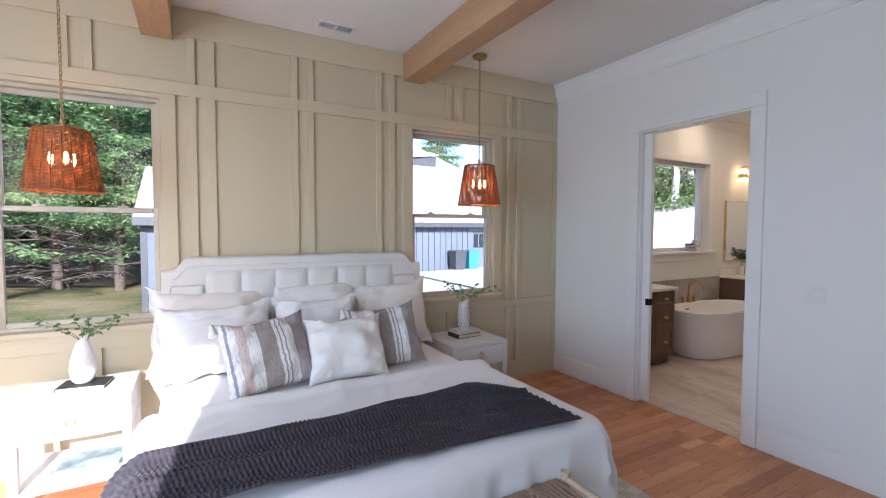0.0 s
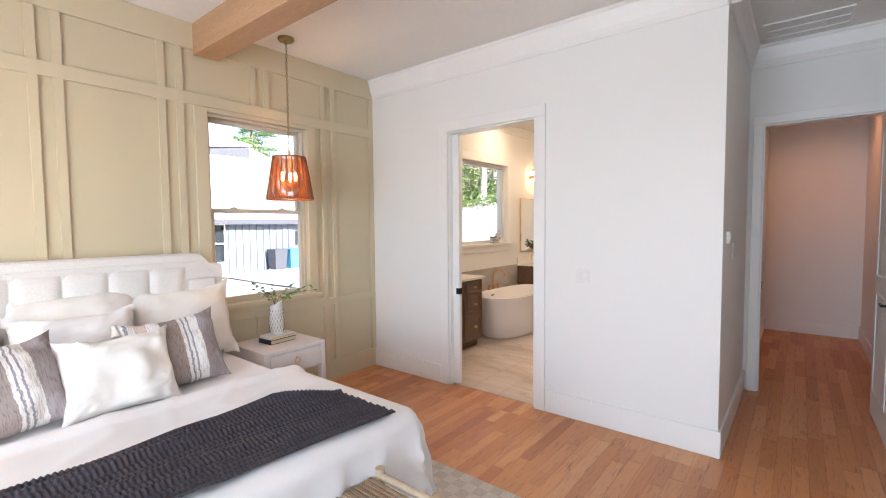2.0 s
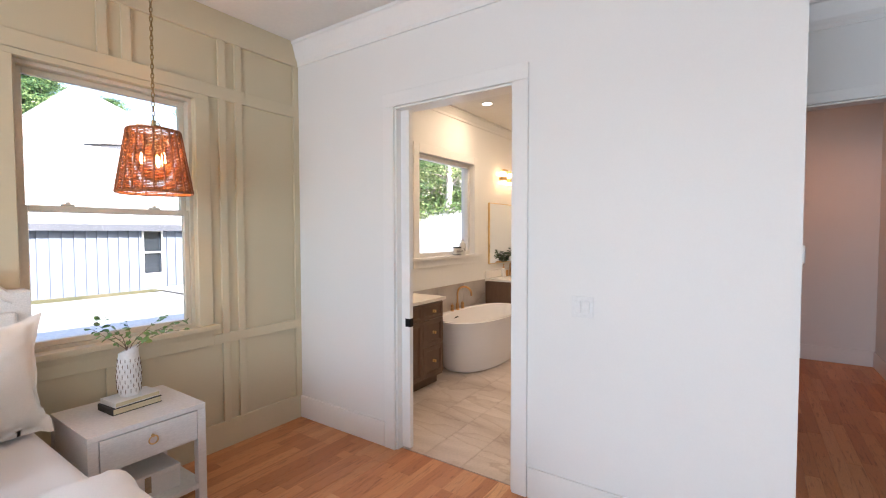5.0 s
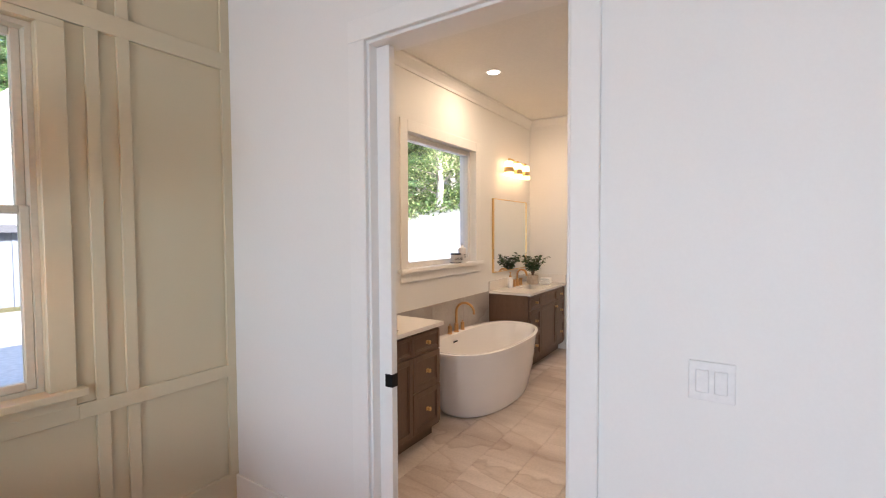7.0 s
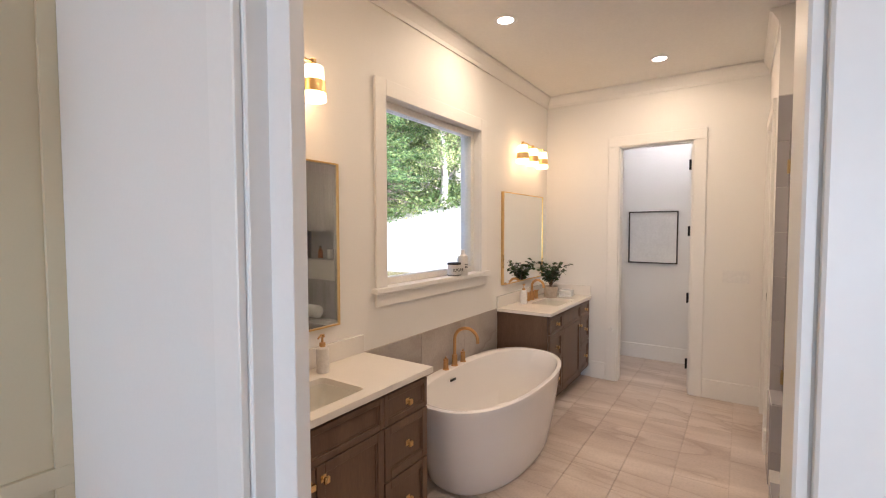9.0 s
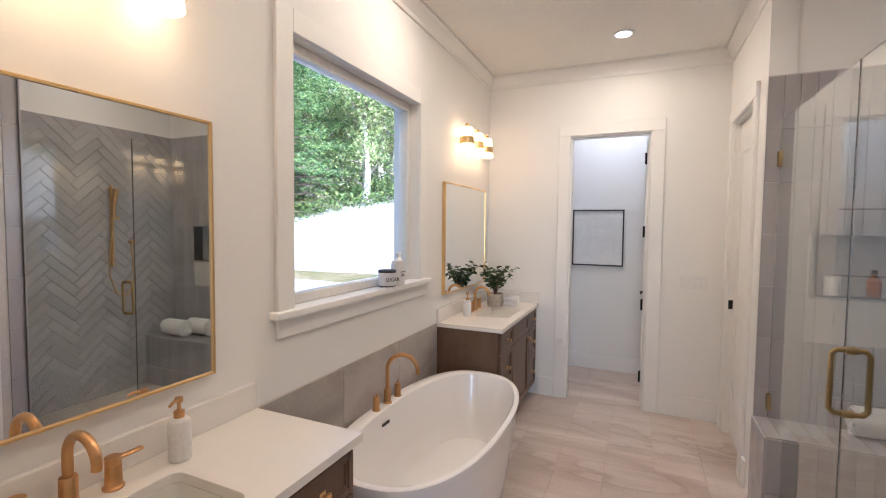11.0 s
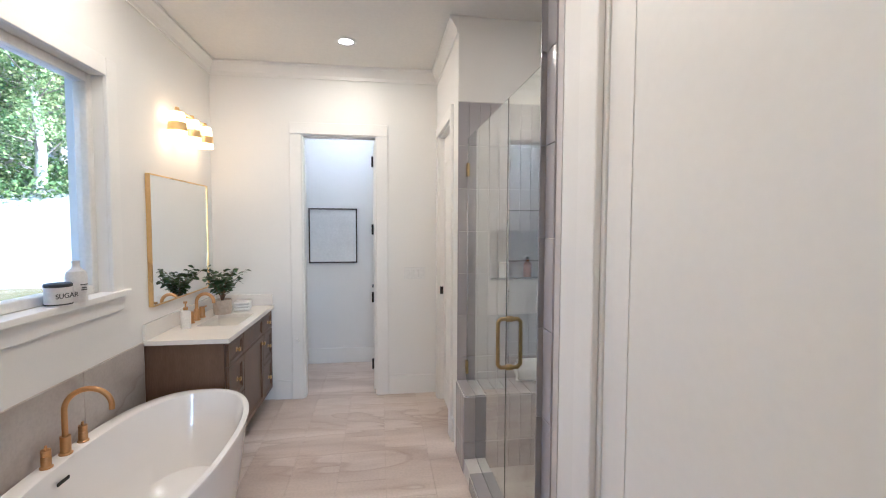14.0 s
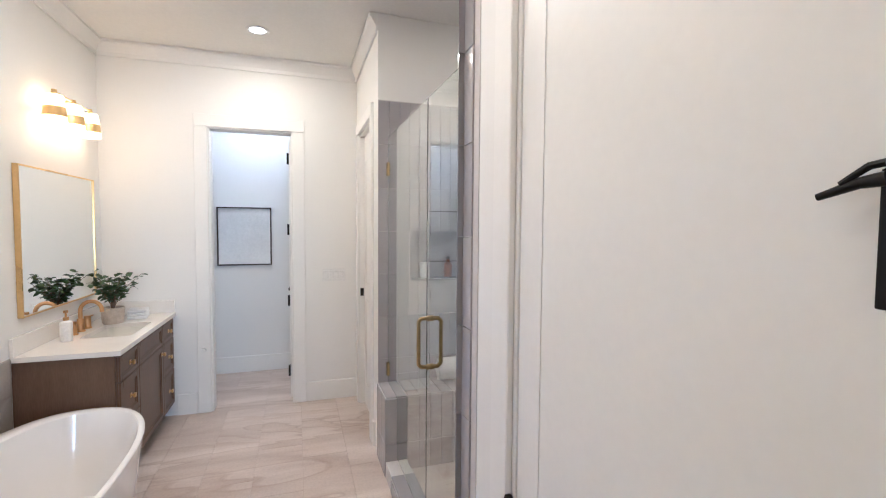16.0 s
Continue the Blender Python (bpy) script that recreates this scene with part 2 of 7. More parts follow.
def add_tube(bm, pts, radii, n=12, closed=False):
    """A round tube along points; radii a number or one for each point."""
    pts = [Vector(p) for p in pts]
    if isinstance(radii, (int, float)):
        radii = [radii] * len(pts)
    rings, side = [], None
    k = len(pts)
    for i, p in enumerate(pts):
        if closed:
            d = (pts[(i + 1) % k] - pts[i - 1]).normalized()
        else:
            d = (pts[min(i + 1, k - 1)] - pts[max(i - 1, 0)]).normalized()
        side = d.orthogonal() if side is None else side - d * side.dot(d)
        side.normalize()
        up = d.cross(side)
        rings.append([bm.verts.new(p + radii[i] * (math.cos(2 * math.pi * j / n) * side + math.sin(2 * math.pi * j / n) * up)) for j in range(n)])
    for i in range(k if closed else k - 1):
        r0, r1 = rings[i], rings[(i + 1) % k]
        for j in range(n):
            bm.faces.new((r0[j], r0[(j + 1) % n], r1[(j + 1) % n], r1[j]))
    if not closed:
        bm.faces.new(list(reversed(rings[0])))
        bm.faces.new(rings[-1])
    return bm


def add_lathe(bm, profile, n=32, cx=0.0, cy=0.0):
    """A body turned about z from (radius, height) pairs."""
    rings = []
    for r, z in profile:
        if r < 1e-5:
            rings.append([bm.verts.new((cx, cy, z))])
        else:
            rings.append([bm.verts.new((cx + r * math.cos(2 * math.pi * i / n), cy + r * math.sin(2 * math.pi * i / n), z)) for i in range(n)])
    for a, c in zip(rings, rings[1:]):
        for i in range(n):
            j = (i + 1) % n
            if len(a) == 1 and len(c) > 1:
                bm.faces.new((a[0], c[j], c[i]))
            elif len(c) == 1 and len(a) > 1:
                bm.faces.new((a[i], a[j], c[0]))
            elif len(a) > 1:
                bm.faces.new((a[i], a[j], c[j], c[i]))
    return bm


def smooth_bm(bm):
    for f in bm.faces:
        f.smooth = True
    return bm


def mesh_of(name, bm, mat, smooth=None):
    bmesh.ops.recalc_face_normals(bm, faces=bm.faces)
    me = bpy.data.meshes.new(name)
    bm.to_mesh(me)
    bm.free()
    me.materials.append(M[mat] if isinstance(mat, str) else mat)
    if smooth is not None:
        for p in me.polygons:
            p.use_smooth = True
        me.set_sharp_from_angle(angle=radians(smooth))
    return me


def part(name, bm, mat, parent, label="", smooth=None, at=None):
    ob = new(name, mesh_of(name, bm, mat, smooth))
    ob.parent = parent
    if at is not None:
        ob.matrix_basis = at
    return tagged(ob, label)


def piece(name, me, parent, at):
    ob = new(name, me)
    ob.parent = parent
    ob.matrix_basis = at
    return ob


def thing(name, x, y, z, label, category, group="", rz=0.0, kind=""):
    ob = new(name)
    ob.empty_display_size = 0.1
    ob.matrix_basis = pose(x, y, z, 0, 0, rz)
    return tagged(ob, label, category, group, kind)


def solid(name, bm, mat, label="", category="", kind="structure", smooth=None):
    return tagged(new(name, mesh_of(name, bm, mat, smooth)), label, category, "", kind)


def wall_bm(axis, lo, hi, a0, a1, z0, z1, openings=()):
    """A wall between lo and hi of one axis ('x' or 'y'), from a0 to a1 along the other, with openings (b0, b1, z0, z1) through it."""
    us = sorted({a0, a1, *[v for o in openings for v in o[:2]]})
    ws = sorted({z0, z1, *[v for o in openings for v in o[2:]]})
    us, ws = [u for u in us if a0 <= u <= a1], [w for w in ws if z0 <= w <= z1]

    def full(i, j):
        if not (0 <= i < len(us) - 1 and 0 <= j < len(ws) - 1):
            return False
        u, w = (us[i] + us[i + 1]) / 2, (ws[j] + ws[j + 1]) / 2
        return not any(o[0] < u < o[1] and o[2] < w < o[3] for o in openings)

    bm = bmesh.new()

    def quad(c):
        bm.faces.new([bm.verts.new((d, u, w) if axis == "x" else (u, d, w)) for d, u, w in c])

    for i in range(len(us) - 1):
        for j in range(len(ws) - 1):
            if not full(i, j):
                continue
            u0, u1, w0, w1 = us[i], us[i + 1], ws[j], ws[j + 1]
            for d in (lo, hi):
                quad(((d, u0, w0), (d, u1, w0), (d, u1, w1), (d, u0, w1)))
            for ii, jj, c in ((i - 1, j, ((lo, u0, w0), (hi, u0, w0), (hi, u0, w1), (lo, u0, w1))), (i + 1, j, ((lo, u1, w0), (hi, u1, w0), (hi, u1, w1), (lo, u1, w1))),
                              (i, j - 1, ((lo, u0, w0), (hi, u0, w0), (hi, u1, w0), (lo, u1, w0))), (i, j + 1, ((lo, u0, w1), (hi, u0, w1), (hi, u1, w1), (lo, u1, w1)))):
                if not full(ii, jj):
                    quad(c)
    bmesh.ops.remove_doubles(bm, verts=bm.verts, dist=1e-5)
    return bm


# ---------------------------------------------------------------- the shell
H = 3.08          # ceiling
XW = 3.42         # bedroom face of the wall with the bathroom door
XE = 3.555        # bathroom face of it
YB = 3.75         # bed wall
YN = 3.72         # bathroom window wall
YS = 1.68         # front of the shower and closets
XT = 7.78         # wall with the toilet-room door
WR = (1.69, 2.585, 0.90, 2.44)     # bedroom windows
WL = (-1.115, -0.22, 0.90, 2.44)
WBATH = (5.01, 6.22, 1.25, 2.44)
DOOR = (1.80, 2.70, -1.0, 2.405)    # bathroom doorway in y

solid("wall_north", wall_bm("y", YB, YB + 0.16, -2.6, XW, 0, H, [WR, WL]), "wall_beige", "beige painted bedroom wall with board-and-batten panelling", "wall")
solid("wall_bathroom_north", wall_bm("y", YN, YB + 0.16, XW, 10.0, 0, H, [WBATH]), "wall_white", "warm white painted bathroom wall", "wall")
solid("wall_east", wall_bm("x", XW, XE, 0.48, YN, 0, H, [DOOR]), "wall_white", "white painted bedroom wall with a doorway", "wall")
# out of view; its wide opening is added for the fill lamp
solid("wall_west", wall_bm("x", -2.76, -2.6, -0.75, YB + 0.16, 0, H, [(-0.15, 2.2, 0.35, 2.41)]), "wall_white", "white painted bedroom wall, out of view, with an opening added for fill light", "wall")
solid("wall_south", wall_bm("y", -0.75, -0.64, -2.6, XW, 0, H, [(-2.3, -0.6, 0.3, 2.84)]), "wall_white", "white painted bedroom wall with a tall window", "wall")
solid("wall_vestibule_south", wall_bm("x", XW, XE, -0.75, -0.55, 0, H), "wall_white", "white painted wall", "wall")
solid("wall_vestibule_north", wall_bm("y", 0.48, 0.57, XE, 9.0, 0, H), "wall_white", "white painted passage wall", "wall")
solid("wall_hall_door", wall_bm("x", 4.98, 5.10, -0.55, 0.48, 0, H, [(-0.46, 0.372, -1, 2.40)]), "wall_white", "white painted wall round the hall doorway", "wall")
solid("wall_hall_south", wall_bm("y", -0.67, -0.55, XE, 8.1, 0, H), "wall_white", "white painted passage wall", "wall")
solid("wall_hall_end", wall_bm("x", 7.95, 8.1, -0.55, 0.48, 0, H), "wall_white", "plain painted wall at the end of the hall", "wall")
solid("wall_bathroom_front", wall_bm("y", YS - 0.13, YS, XE, XT, 0, H, [(3.70, 4.555, -1, 2.44), (4.905, 6.62, -1, H + 1), (6.90, 7.60, -1, 2.44)]), "wall_white", "white painted bathroom wall with closet doorways", "wall")
solid("wall_shower_west", wall_bm("x", 4.79, 4.905, 0.57, YS - 0.13, 0, H), "wall_white", "white painted wall beside the shower", "wall")
solid("wall_shower_east", wall_bm("x", 6.632, 6.74, 0.57, YS - 0.13, 0, H, [(0.90, 1.43, 1.245, 1.60)]), "wall_white", "white painted wall above the shower tiles", "wall")
solid("wall_toilet_door", wall_bm("x", XT, XT + 0.12, 0.57, YN, 0, H, [(2.255, 2.935, -1, 2.46)]), "wall_white", "white painted wall round the toilet-room doorway", "wall")
solid("wall_toilet_end", wall_bm("x", 8.85, 9.0, 0.57, YN, 0, H), "wall_white", "white painted toilet-room wall", "wall")
solid("ceiling", box(-2.6, 9.0, -2.1, YB, H, H + 0.12), "ceiling", "smooth white painted ceiling", "ceiling")
floor_ob = solid("floor", box(-2.76, XW + 0.05, -2.1, YB + 0.05, -0.12, -0.006), "gap", "red oak strip floor of the bedroom and hall", "floor")
floor_hall = solid("floor_hall", box(XW + 0.05, 8.1, -0.67, 0.57, -0.12, -0.006), "gap", "red oak strip floor of the hall", "floor")
floor_bath = solid("floor_bathroom", box(XW + 0.05, 9.0, 0.57, YB + 0.05, -0.12, -0.005), "grout", "grey-beige stone-look tile floor of the bathroom", "floor")


# boards on the bed wall
def boards():
    d = 0.019
    rails = new("panelling")
    tagged(rails, "beige painted board-and-batten panelling on the bed wall", "panelling", "", "structure")
    x0, x1 = -2.6, XW

    def strip(name, a, b_, z0, z1, dd=d):
        part(name, box(a, b_, YB - dd, YB, z0, z1, 0.0015, 1), "trim_beige", rails)

    for a, b_ in ((x0, x1),):
        strip("baseboard", a, b_, 0, 0.19, 0.022)
        strip("top_board", a, b_, 2.885, 3.078, 0.026)
        strip("upper_rail", a, b_, 2.475, 2.565)
    for a, b_ in ((x0, WL[0] - 0.12), (WL[1] + 0.12, WR[0] - 0.1), (WR[1] + 0.1, x1)):
        strip("lower_rail", a, b_, 0.757, 0.825)
    for a, b_ in ((WL[0] - 0.12, WL[1] + 0.12), (WR[0] - 0.1, WR[1] + 0.1)):
        strip("lower_rail", a, b_, 0.757, 0.825)
    for k in range(-4, 6):
        for off in (0.0, 0.122):
            a = -0.05 + 0.7 * k + off
            b_ = a + 0.05
            if b_ > x1 or a < x0:
                continue
            strip("batten", a, b_, 2.565, 2.885)
            strip("batten", a, b_, 0.19, 0.757)
            if not any(w[0] - 0.1 < b_ and a < w[1] + 0.1 for w in (WL, WR)):
                strip("batten", a, b_, 0.825, 2.475)
    for z0, z1 in ((2.565, 2.885), (0.19, 0.757), (0.825, 2.475)):
        strip("batten", x1 - 0.05, x1, z0, z1)


boards()


def double_hung(name, w, wall_y, label):
    """A two-sash window in a wall that faces -y; origin at the sill's middle."""
    x0, x1, z0, z1 = w
    t = thing(name, (x0 + x1) / 2, wall_y, z0, label, "window", kind="structure")
    hw, h = (x1 - x0) / 2, z1 - z0
    bm = bmesh.new()
    c = 0.095
    add_box(bm, -hw - c, -hw, -0.024, 0.0, 0.0, h, 0.003, 1)
    add_box(bm, hw, hw + c, -0.024, 0.0, 0.0, h, 0.003, 1)
    part("window_casing", bm, "trim_beige", t)
    part("head_casing", box(-hw - c, hw + c, -0.018, -0.001, h, h + 0.033, 0.002, 1), "trim_beige", t)
    part("window_sill", box(-hw - c - 0.03, hw + c + 0.03, -0.06, 0.05, -0.032, 0.004, 0.006), "trim_beige", t)
    part("apron", box(-hw - c, hw + c, -0.019, 0.0, -0.078, -0.032, 0.003, 1), "trim_beige", t)
    bm = bmesh.new()
    f = 0.022
    for a, b_, p, q in ((-hw + 0.001, -hw + f, 0.002, h - 0.001), (hw - f, hw - 0.001, 0.002, h - 0.001), (-hw + f, hw - f, h - f, h - 0.001), (-hw + f, hw - f, 0.002, f)):
        add_box(bm, a, b_, 0.03, 0.13, p, q)
    part("window_frame", bm, "vinyl_beige", t)
    mid = 1.655 - z0
    for nm, zz0, zz1, y0 in (("upper_sash", mid, h - f, 0.085), ("lower_sash", f, mid + 0.035, 0.045)):
        bm = bmesh.new()
        s = 0.034
        for a, b_, p, q in ((-hw + f, -hw + f + s, zz0, zz1), (hw - f - s, hw - f, zz0, zz1), (-hw + f + s, hw - f - s, zz1 - s, zz1), (-hw + f + s, hw - f - s, zz0, zz0 + s)):
            add_box(bm, a, b_, y0, y0 + 0.035, p, q, 0.004, 1)
        sash = part(nm, bm, "vinyl_beige", t)
        pane = part("pane", box(-hw + f + s, hw - f - s, y0 + 0.016, y0 + 0.02, zz0 + s, zz1 - s), "glass", sash)
        pane.visible_shadow = False
        if nm == "lower_sash":
            for sx in (-0.22, 0.22):
                bm = box(sx - 0.03, sx + 0.03, y0 + 0.002, y0 + 0.03, zz1, zz1 + 0.012, 0.004)
                add_cyl(bm, (sx, y0 + 0.015, zz1 + 0.01), (sx, y0 + 0.015, zz1 + 0.024), 0.011, 0.009, 12)
                part("sash_lock", bm, "vinyl_beige", sash)
    return t


double_hung("window_1", WR, YB, "double-hung bedroom window in a beige frame over the nightstand")
double_hung("window_2", WL, YB, "double-hung bedroom window in a beige frame facing the woods")


def picture_window():
    x0, x1, z0, z1 = WBATH
    t = thing("window_3", (x0 + x1) / 2, YN, z0, "large fixed bathroom window in a white frame above the tub", "window", kind="structure")
    hw, h = (x1 - x0) / 2, z1 - z0
    c = 0.1
    bm = bmesh.new()
    add_box(bm, -hw - c, -hw, -0.02, 0.0, 0.0, h + c, 0.003, 1)
    add_box(bm, hw, hw + c, -0.02, 0.0, 0.0, h + c, 0.003, 1)
    add_box(bm, -hw, hw, -0.02, 0.0, h, h + c, 0.003, 1)
    part("window_casing", bm, "trim_white", t)
    part("window_sill", box(-hw - c - 0.03, hw + c + 0.025, -0.05, 0.052, -0.03, 0.004, 0.006), "trim_white", t)
    part("apron", box(-hw - c, hw + c, -0.018, 0.0, -0.115, -0.03, 0.003, 1), "trim_white", t)
    bm = bmesh.new()
    f = 0.05
    for a, b_, p, q in ((-hw + 0.001, -hw + f, 0.002, h - 0.001), (hw - f, hw - 0.001, 0.002, h - 0.001), (-hw + f, hw - f, h - f, h - 0.001), (-hw + f, hw - f, 0.002, f)):
        add_box(bm, a, b_, 0.055, 0.125, p, q, 0.004, 1)
    fr = part("window_frame", bm, "vinyl", t)
    part("pane", box(-hw + f, hw - f, 0.085, 0.09, f, h - f), "glass", fr).visible_shadow = False


picture_window()

# baseboards and crowns of the white walls
def base_run(x0, x1, y0, y1, h=0.18):
    solid("baseboard", box(x0, x1, y0, y1, 0, h, 0.004, 1), "trim_white", "tall white painted baseboard", "baseboard")


base_run(XW - 0.018, XW, 2.80, YB - 0.017)
base_run(XW - 0.018, XW, 0.462, 1.70)
base_run(XW, 4.96, 0.462, 0.48)
base_run(5.12, 7.95, 0.462, 0.48)
base_run(7.932, 7.95, -0.55, 0.462)
base_run(5.12, 7.932, -0.55, -0.532)
base_run(XT - 0.018, XT, YS, 2.148)
base_run(XT - 0.018, XT, 3.045, 3.2)
base_run(8.832, 8.85, 1.0, YN)
base_run(6.74, 6.80, YS, YS + 0.018)


def crown_bm(axis, at, sign, a0, a1, drop=0.19, out=0.07):
    """A crown moulding under the ceiling; sign: the way it comes out of the wall."""
    prof = [(0.0, -drop), (0.012, -drop), (0.014, -drop + 0.03), (0.03, -drop + 0.06), (out - 0.012, -0.03), (out, -0.022), (out, -0.002), (0.0, -0.002)]
    bm = bmesh.new()
    ends = []
    for a in (a0, a1):
        ends.append([bm.verts.new((at + sign * o, a, H + z) if axis == "x" else (a, at + sign * o, H + z)) for o, z in prof])
    n = len(prof)
    for i in range(n):
        bm.faces.new((ends[0][i], ends[0][(i + 1) % n], ends[1][(i + 1) % n], ends[1][i]))
    bm.faces.new(ends[0])
    bm.faces.new(list(reversed(ends[1])))
    return bm


def crown(axis, at, sign, a0, a1, drop=0.19, out=0.07):
    solid("crown_moulding", crown_bm(axis, at, sign, a0, a1, drop, out), "trim_white", "white crown moulding", "moulding")


crown("x", XW, -1, 0.41, YB - 0.02)
crown("y", 0.48, -1, XW - 0.07, 4.98)
crown("x", 4.98, -1, -0.55, 0.48)
crown("y", YN, -1, XE, XT, 0.12, 0.06)
crown("x", XT, -1, YS, YN, 0.12, 0.06)
crown("y", YS, 1, XE, 4.905, 0.12, 0.06)
crown("y", YS, 1, 6.62, XT, 0.12, 0.06)


# doorways
def doorway(name, axis, face, sign, a0, a1, top, label, thick, w=0.095, legs=(True, True)):
    """White casing round an opening, on the face of a wall, with its jamb lining."""
    t = tagged(new(name), label, "door frame", "", "structure")
    d = 0.02 * sign

    def slab(nm, u0, u1, z0, z1, d0, d1):
        lo, hi = min(d0, d1), max(d0, d1)
        bm = box(lo, hi, u0, u1, z0, z1, 0.003, 1) if axis == "x" else box(u0, u1, lo, hi, z0, z1, 0.003, 1)
        part(nm, bm, "trim_white", t)

    if legs[0]:
        slab("casing", a0 - w, a0, 0, top, face, face + d)
    if legs[1]:
        slab("casing", a1, a1 + w, 0, top, face, face + d)
    slab("head_casing", a0 - w, a1 + w, top, top + w, face, face + d * 1.1)
    b0, b1 = face + 0.001 * sign, face - thick * sign - 0.001 * sign
    slab("jamb", a0, a0 + 0.014, 0, top - 0.014, b0, b1)
    slab("jamb", a1 - 0.014, a1, 0, top - 0.014, b0, b1)
    slab("head_jamb", a0, a1, top - 0.014, top, b0, b1)
    return t


doorway("door_frame_1", "x", XW, -1, DOOR[0], DOOR[1], DOOR[3], "white casing of the bathroom doorway", XE - XW)
doorway("door_frame_2", "x", 4.98, -1, -0.46, 0.372, 2.40, "white casing of the hall doorway", 0.12, 0.075)
doorway("door_frame_3", "x", XT, -1, 2.255, 2.935, 2.46, "white casing of the toilet-room doorway", 0.12, 0.105)
doorway("door_frame_4", "y", YS, 1, 6.90, 7.60, 2.44, "white casing of a closet doorway", 0.13, 0.09)
doorway("door_frame_5", "y", YS, 1, 3.70, 4.555, 2.44, "white casing of a linen-closet doorway", 0.13, 0.10)

# ceiling beams
for bx in (-0.315, 1.60):
    bm = box(bx, bx + 0.185, -0.64, YB - 0.02, H - 0.235, H - 0.001, 0.006)
    tagged(new("ceiling_beam", mesh_of("ceiling_beam", bm, "beam")), "pale oak box beam across the bedroom ceiling", "beam", "ceiling beams", "structure")

# ---------------------------------------------------------------- bedroom things
M["linen"] = surf("ivory_linen_upholstery", (0.76, 0.73, 0.69), 0.9, var=0.03, grain=0.08, gscale=160, bstr=0.35, bscale=420, sheen=0.3)
M["sheet"] = surf("white_cotton", (0.80, 0.785, 0.775), 0.85, var=0.02, vscale=4, grain=0.02, gscale=200, bstr=0.25, bscale=9, bdist=0.004, sheen=0.2)
M["sham"] = surf("cream_cotton", (0.79, 0.755, 0.70), 0.88, var=0.03, vscale=5, grain=0.04, gscale=220, bstr=0.45, bscale=12, bdist=0.004, sheen=0.25)
M["pale_stain"] = surf("pale_grey_white_lacquer", (0.74, 0.71, 0.68), 0.45, var=0.03, vscale=3, grain=0.06, gscale=60, stretch=(1, 1, 3), bstr=0.2, bscale=140)
M["ceramic"] = surf("matt_white_ceramic", (0.78, 0.76, 0.74), 0.6, var=0.05, vscale=9, grain=0.06, gscale=70, bstr=0.3, bscale=60)
M["paper"] = surf("page_edges", (0.72, 0.62, 0.40), 0.8, var=0.05, grain=0.12, gscale=8, stretch=(1, 1, 60), bstr=0.2)
M["book_black"] = surf("black_book_cloth", (0.03, 0.027, 0.025), 0.6)
M["book_white"] = surf("white_book_cloth", (0.78, 0.76, 0.73), 0.55)
M["stem"] = surf("branch_bark", (0.16, 0.10, 0.065), 0.7)
M["leaf"] = surf("leaf_green", (0.17, 0.31, 0.085), 0.45, var=0.3, vscale=6, bstr=0.1)
M["leaf_dark"] = surf("leaf_dark_green", (0.050, 0.100, 0.036), 0.4, var=0.35, vscale=7, bstr=0.1)
M["wood_frame"] = surf("bleached_wood", (0.50, 0.38, 0.26), 0.55, var=0.12, grain=0.1, gscale=30, stretch=(1, 6, 6), bstr=0.2)
M["cord"] = surf("paper_cord", (0.36, 0.25, 0.155), 0.8, var=0.12, vscale=6, grain=0.15, gscale=90, bstr=0.3, bscale=200)
M["magazine"] = surf("magazine_cover", (0.35, 0.45, 0.47), 0.3, var=0.7, vscale=7, bstr=0)
M["plastic"] = surf("white_switch_plastic", (0.80, 0.79, 0.77), 0.35, var=0.01, bstr=0)


def knit_material():
    m, nt, b = material("charcoal_knit")
    v = coords(nt)
    g = noise_tex(nt, v, 70, 3)
    c = ramp(nt, g, [(0.3, (0.022, 0.0175, 0.022)), (0.7, (0.060, 0.049, 0.060))])
    nt.links.new(c, b.inputs["Base Color"])
    b.inputs["Roughness"].default_value, b.inputs["Sheen Weight"].default_value = 0.95, 0.12
    bump(nt, b, noise_tex(nt, v, 260, 2), 0.5, 0.002)
    return m


M["knit"] = knit_material()


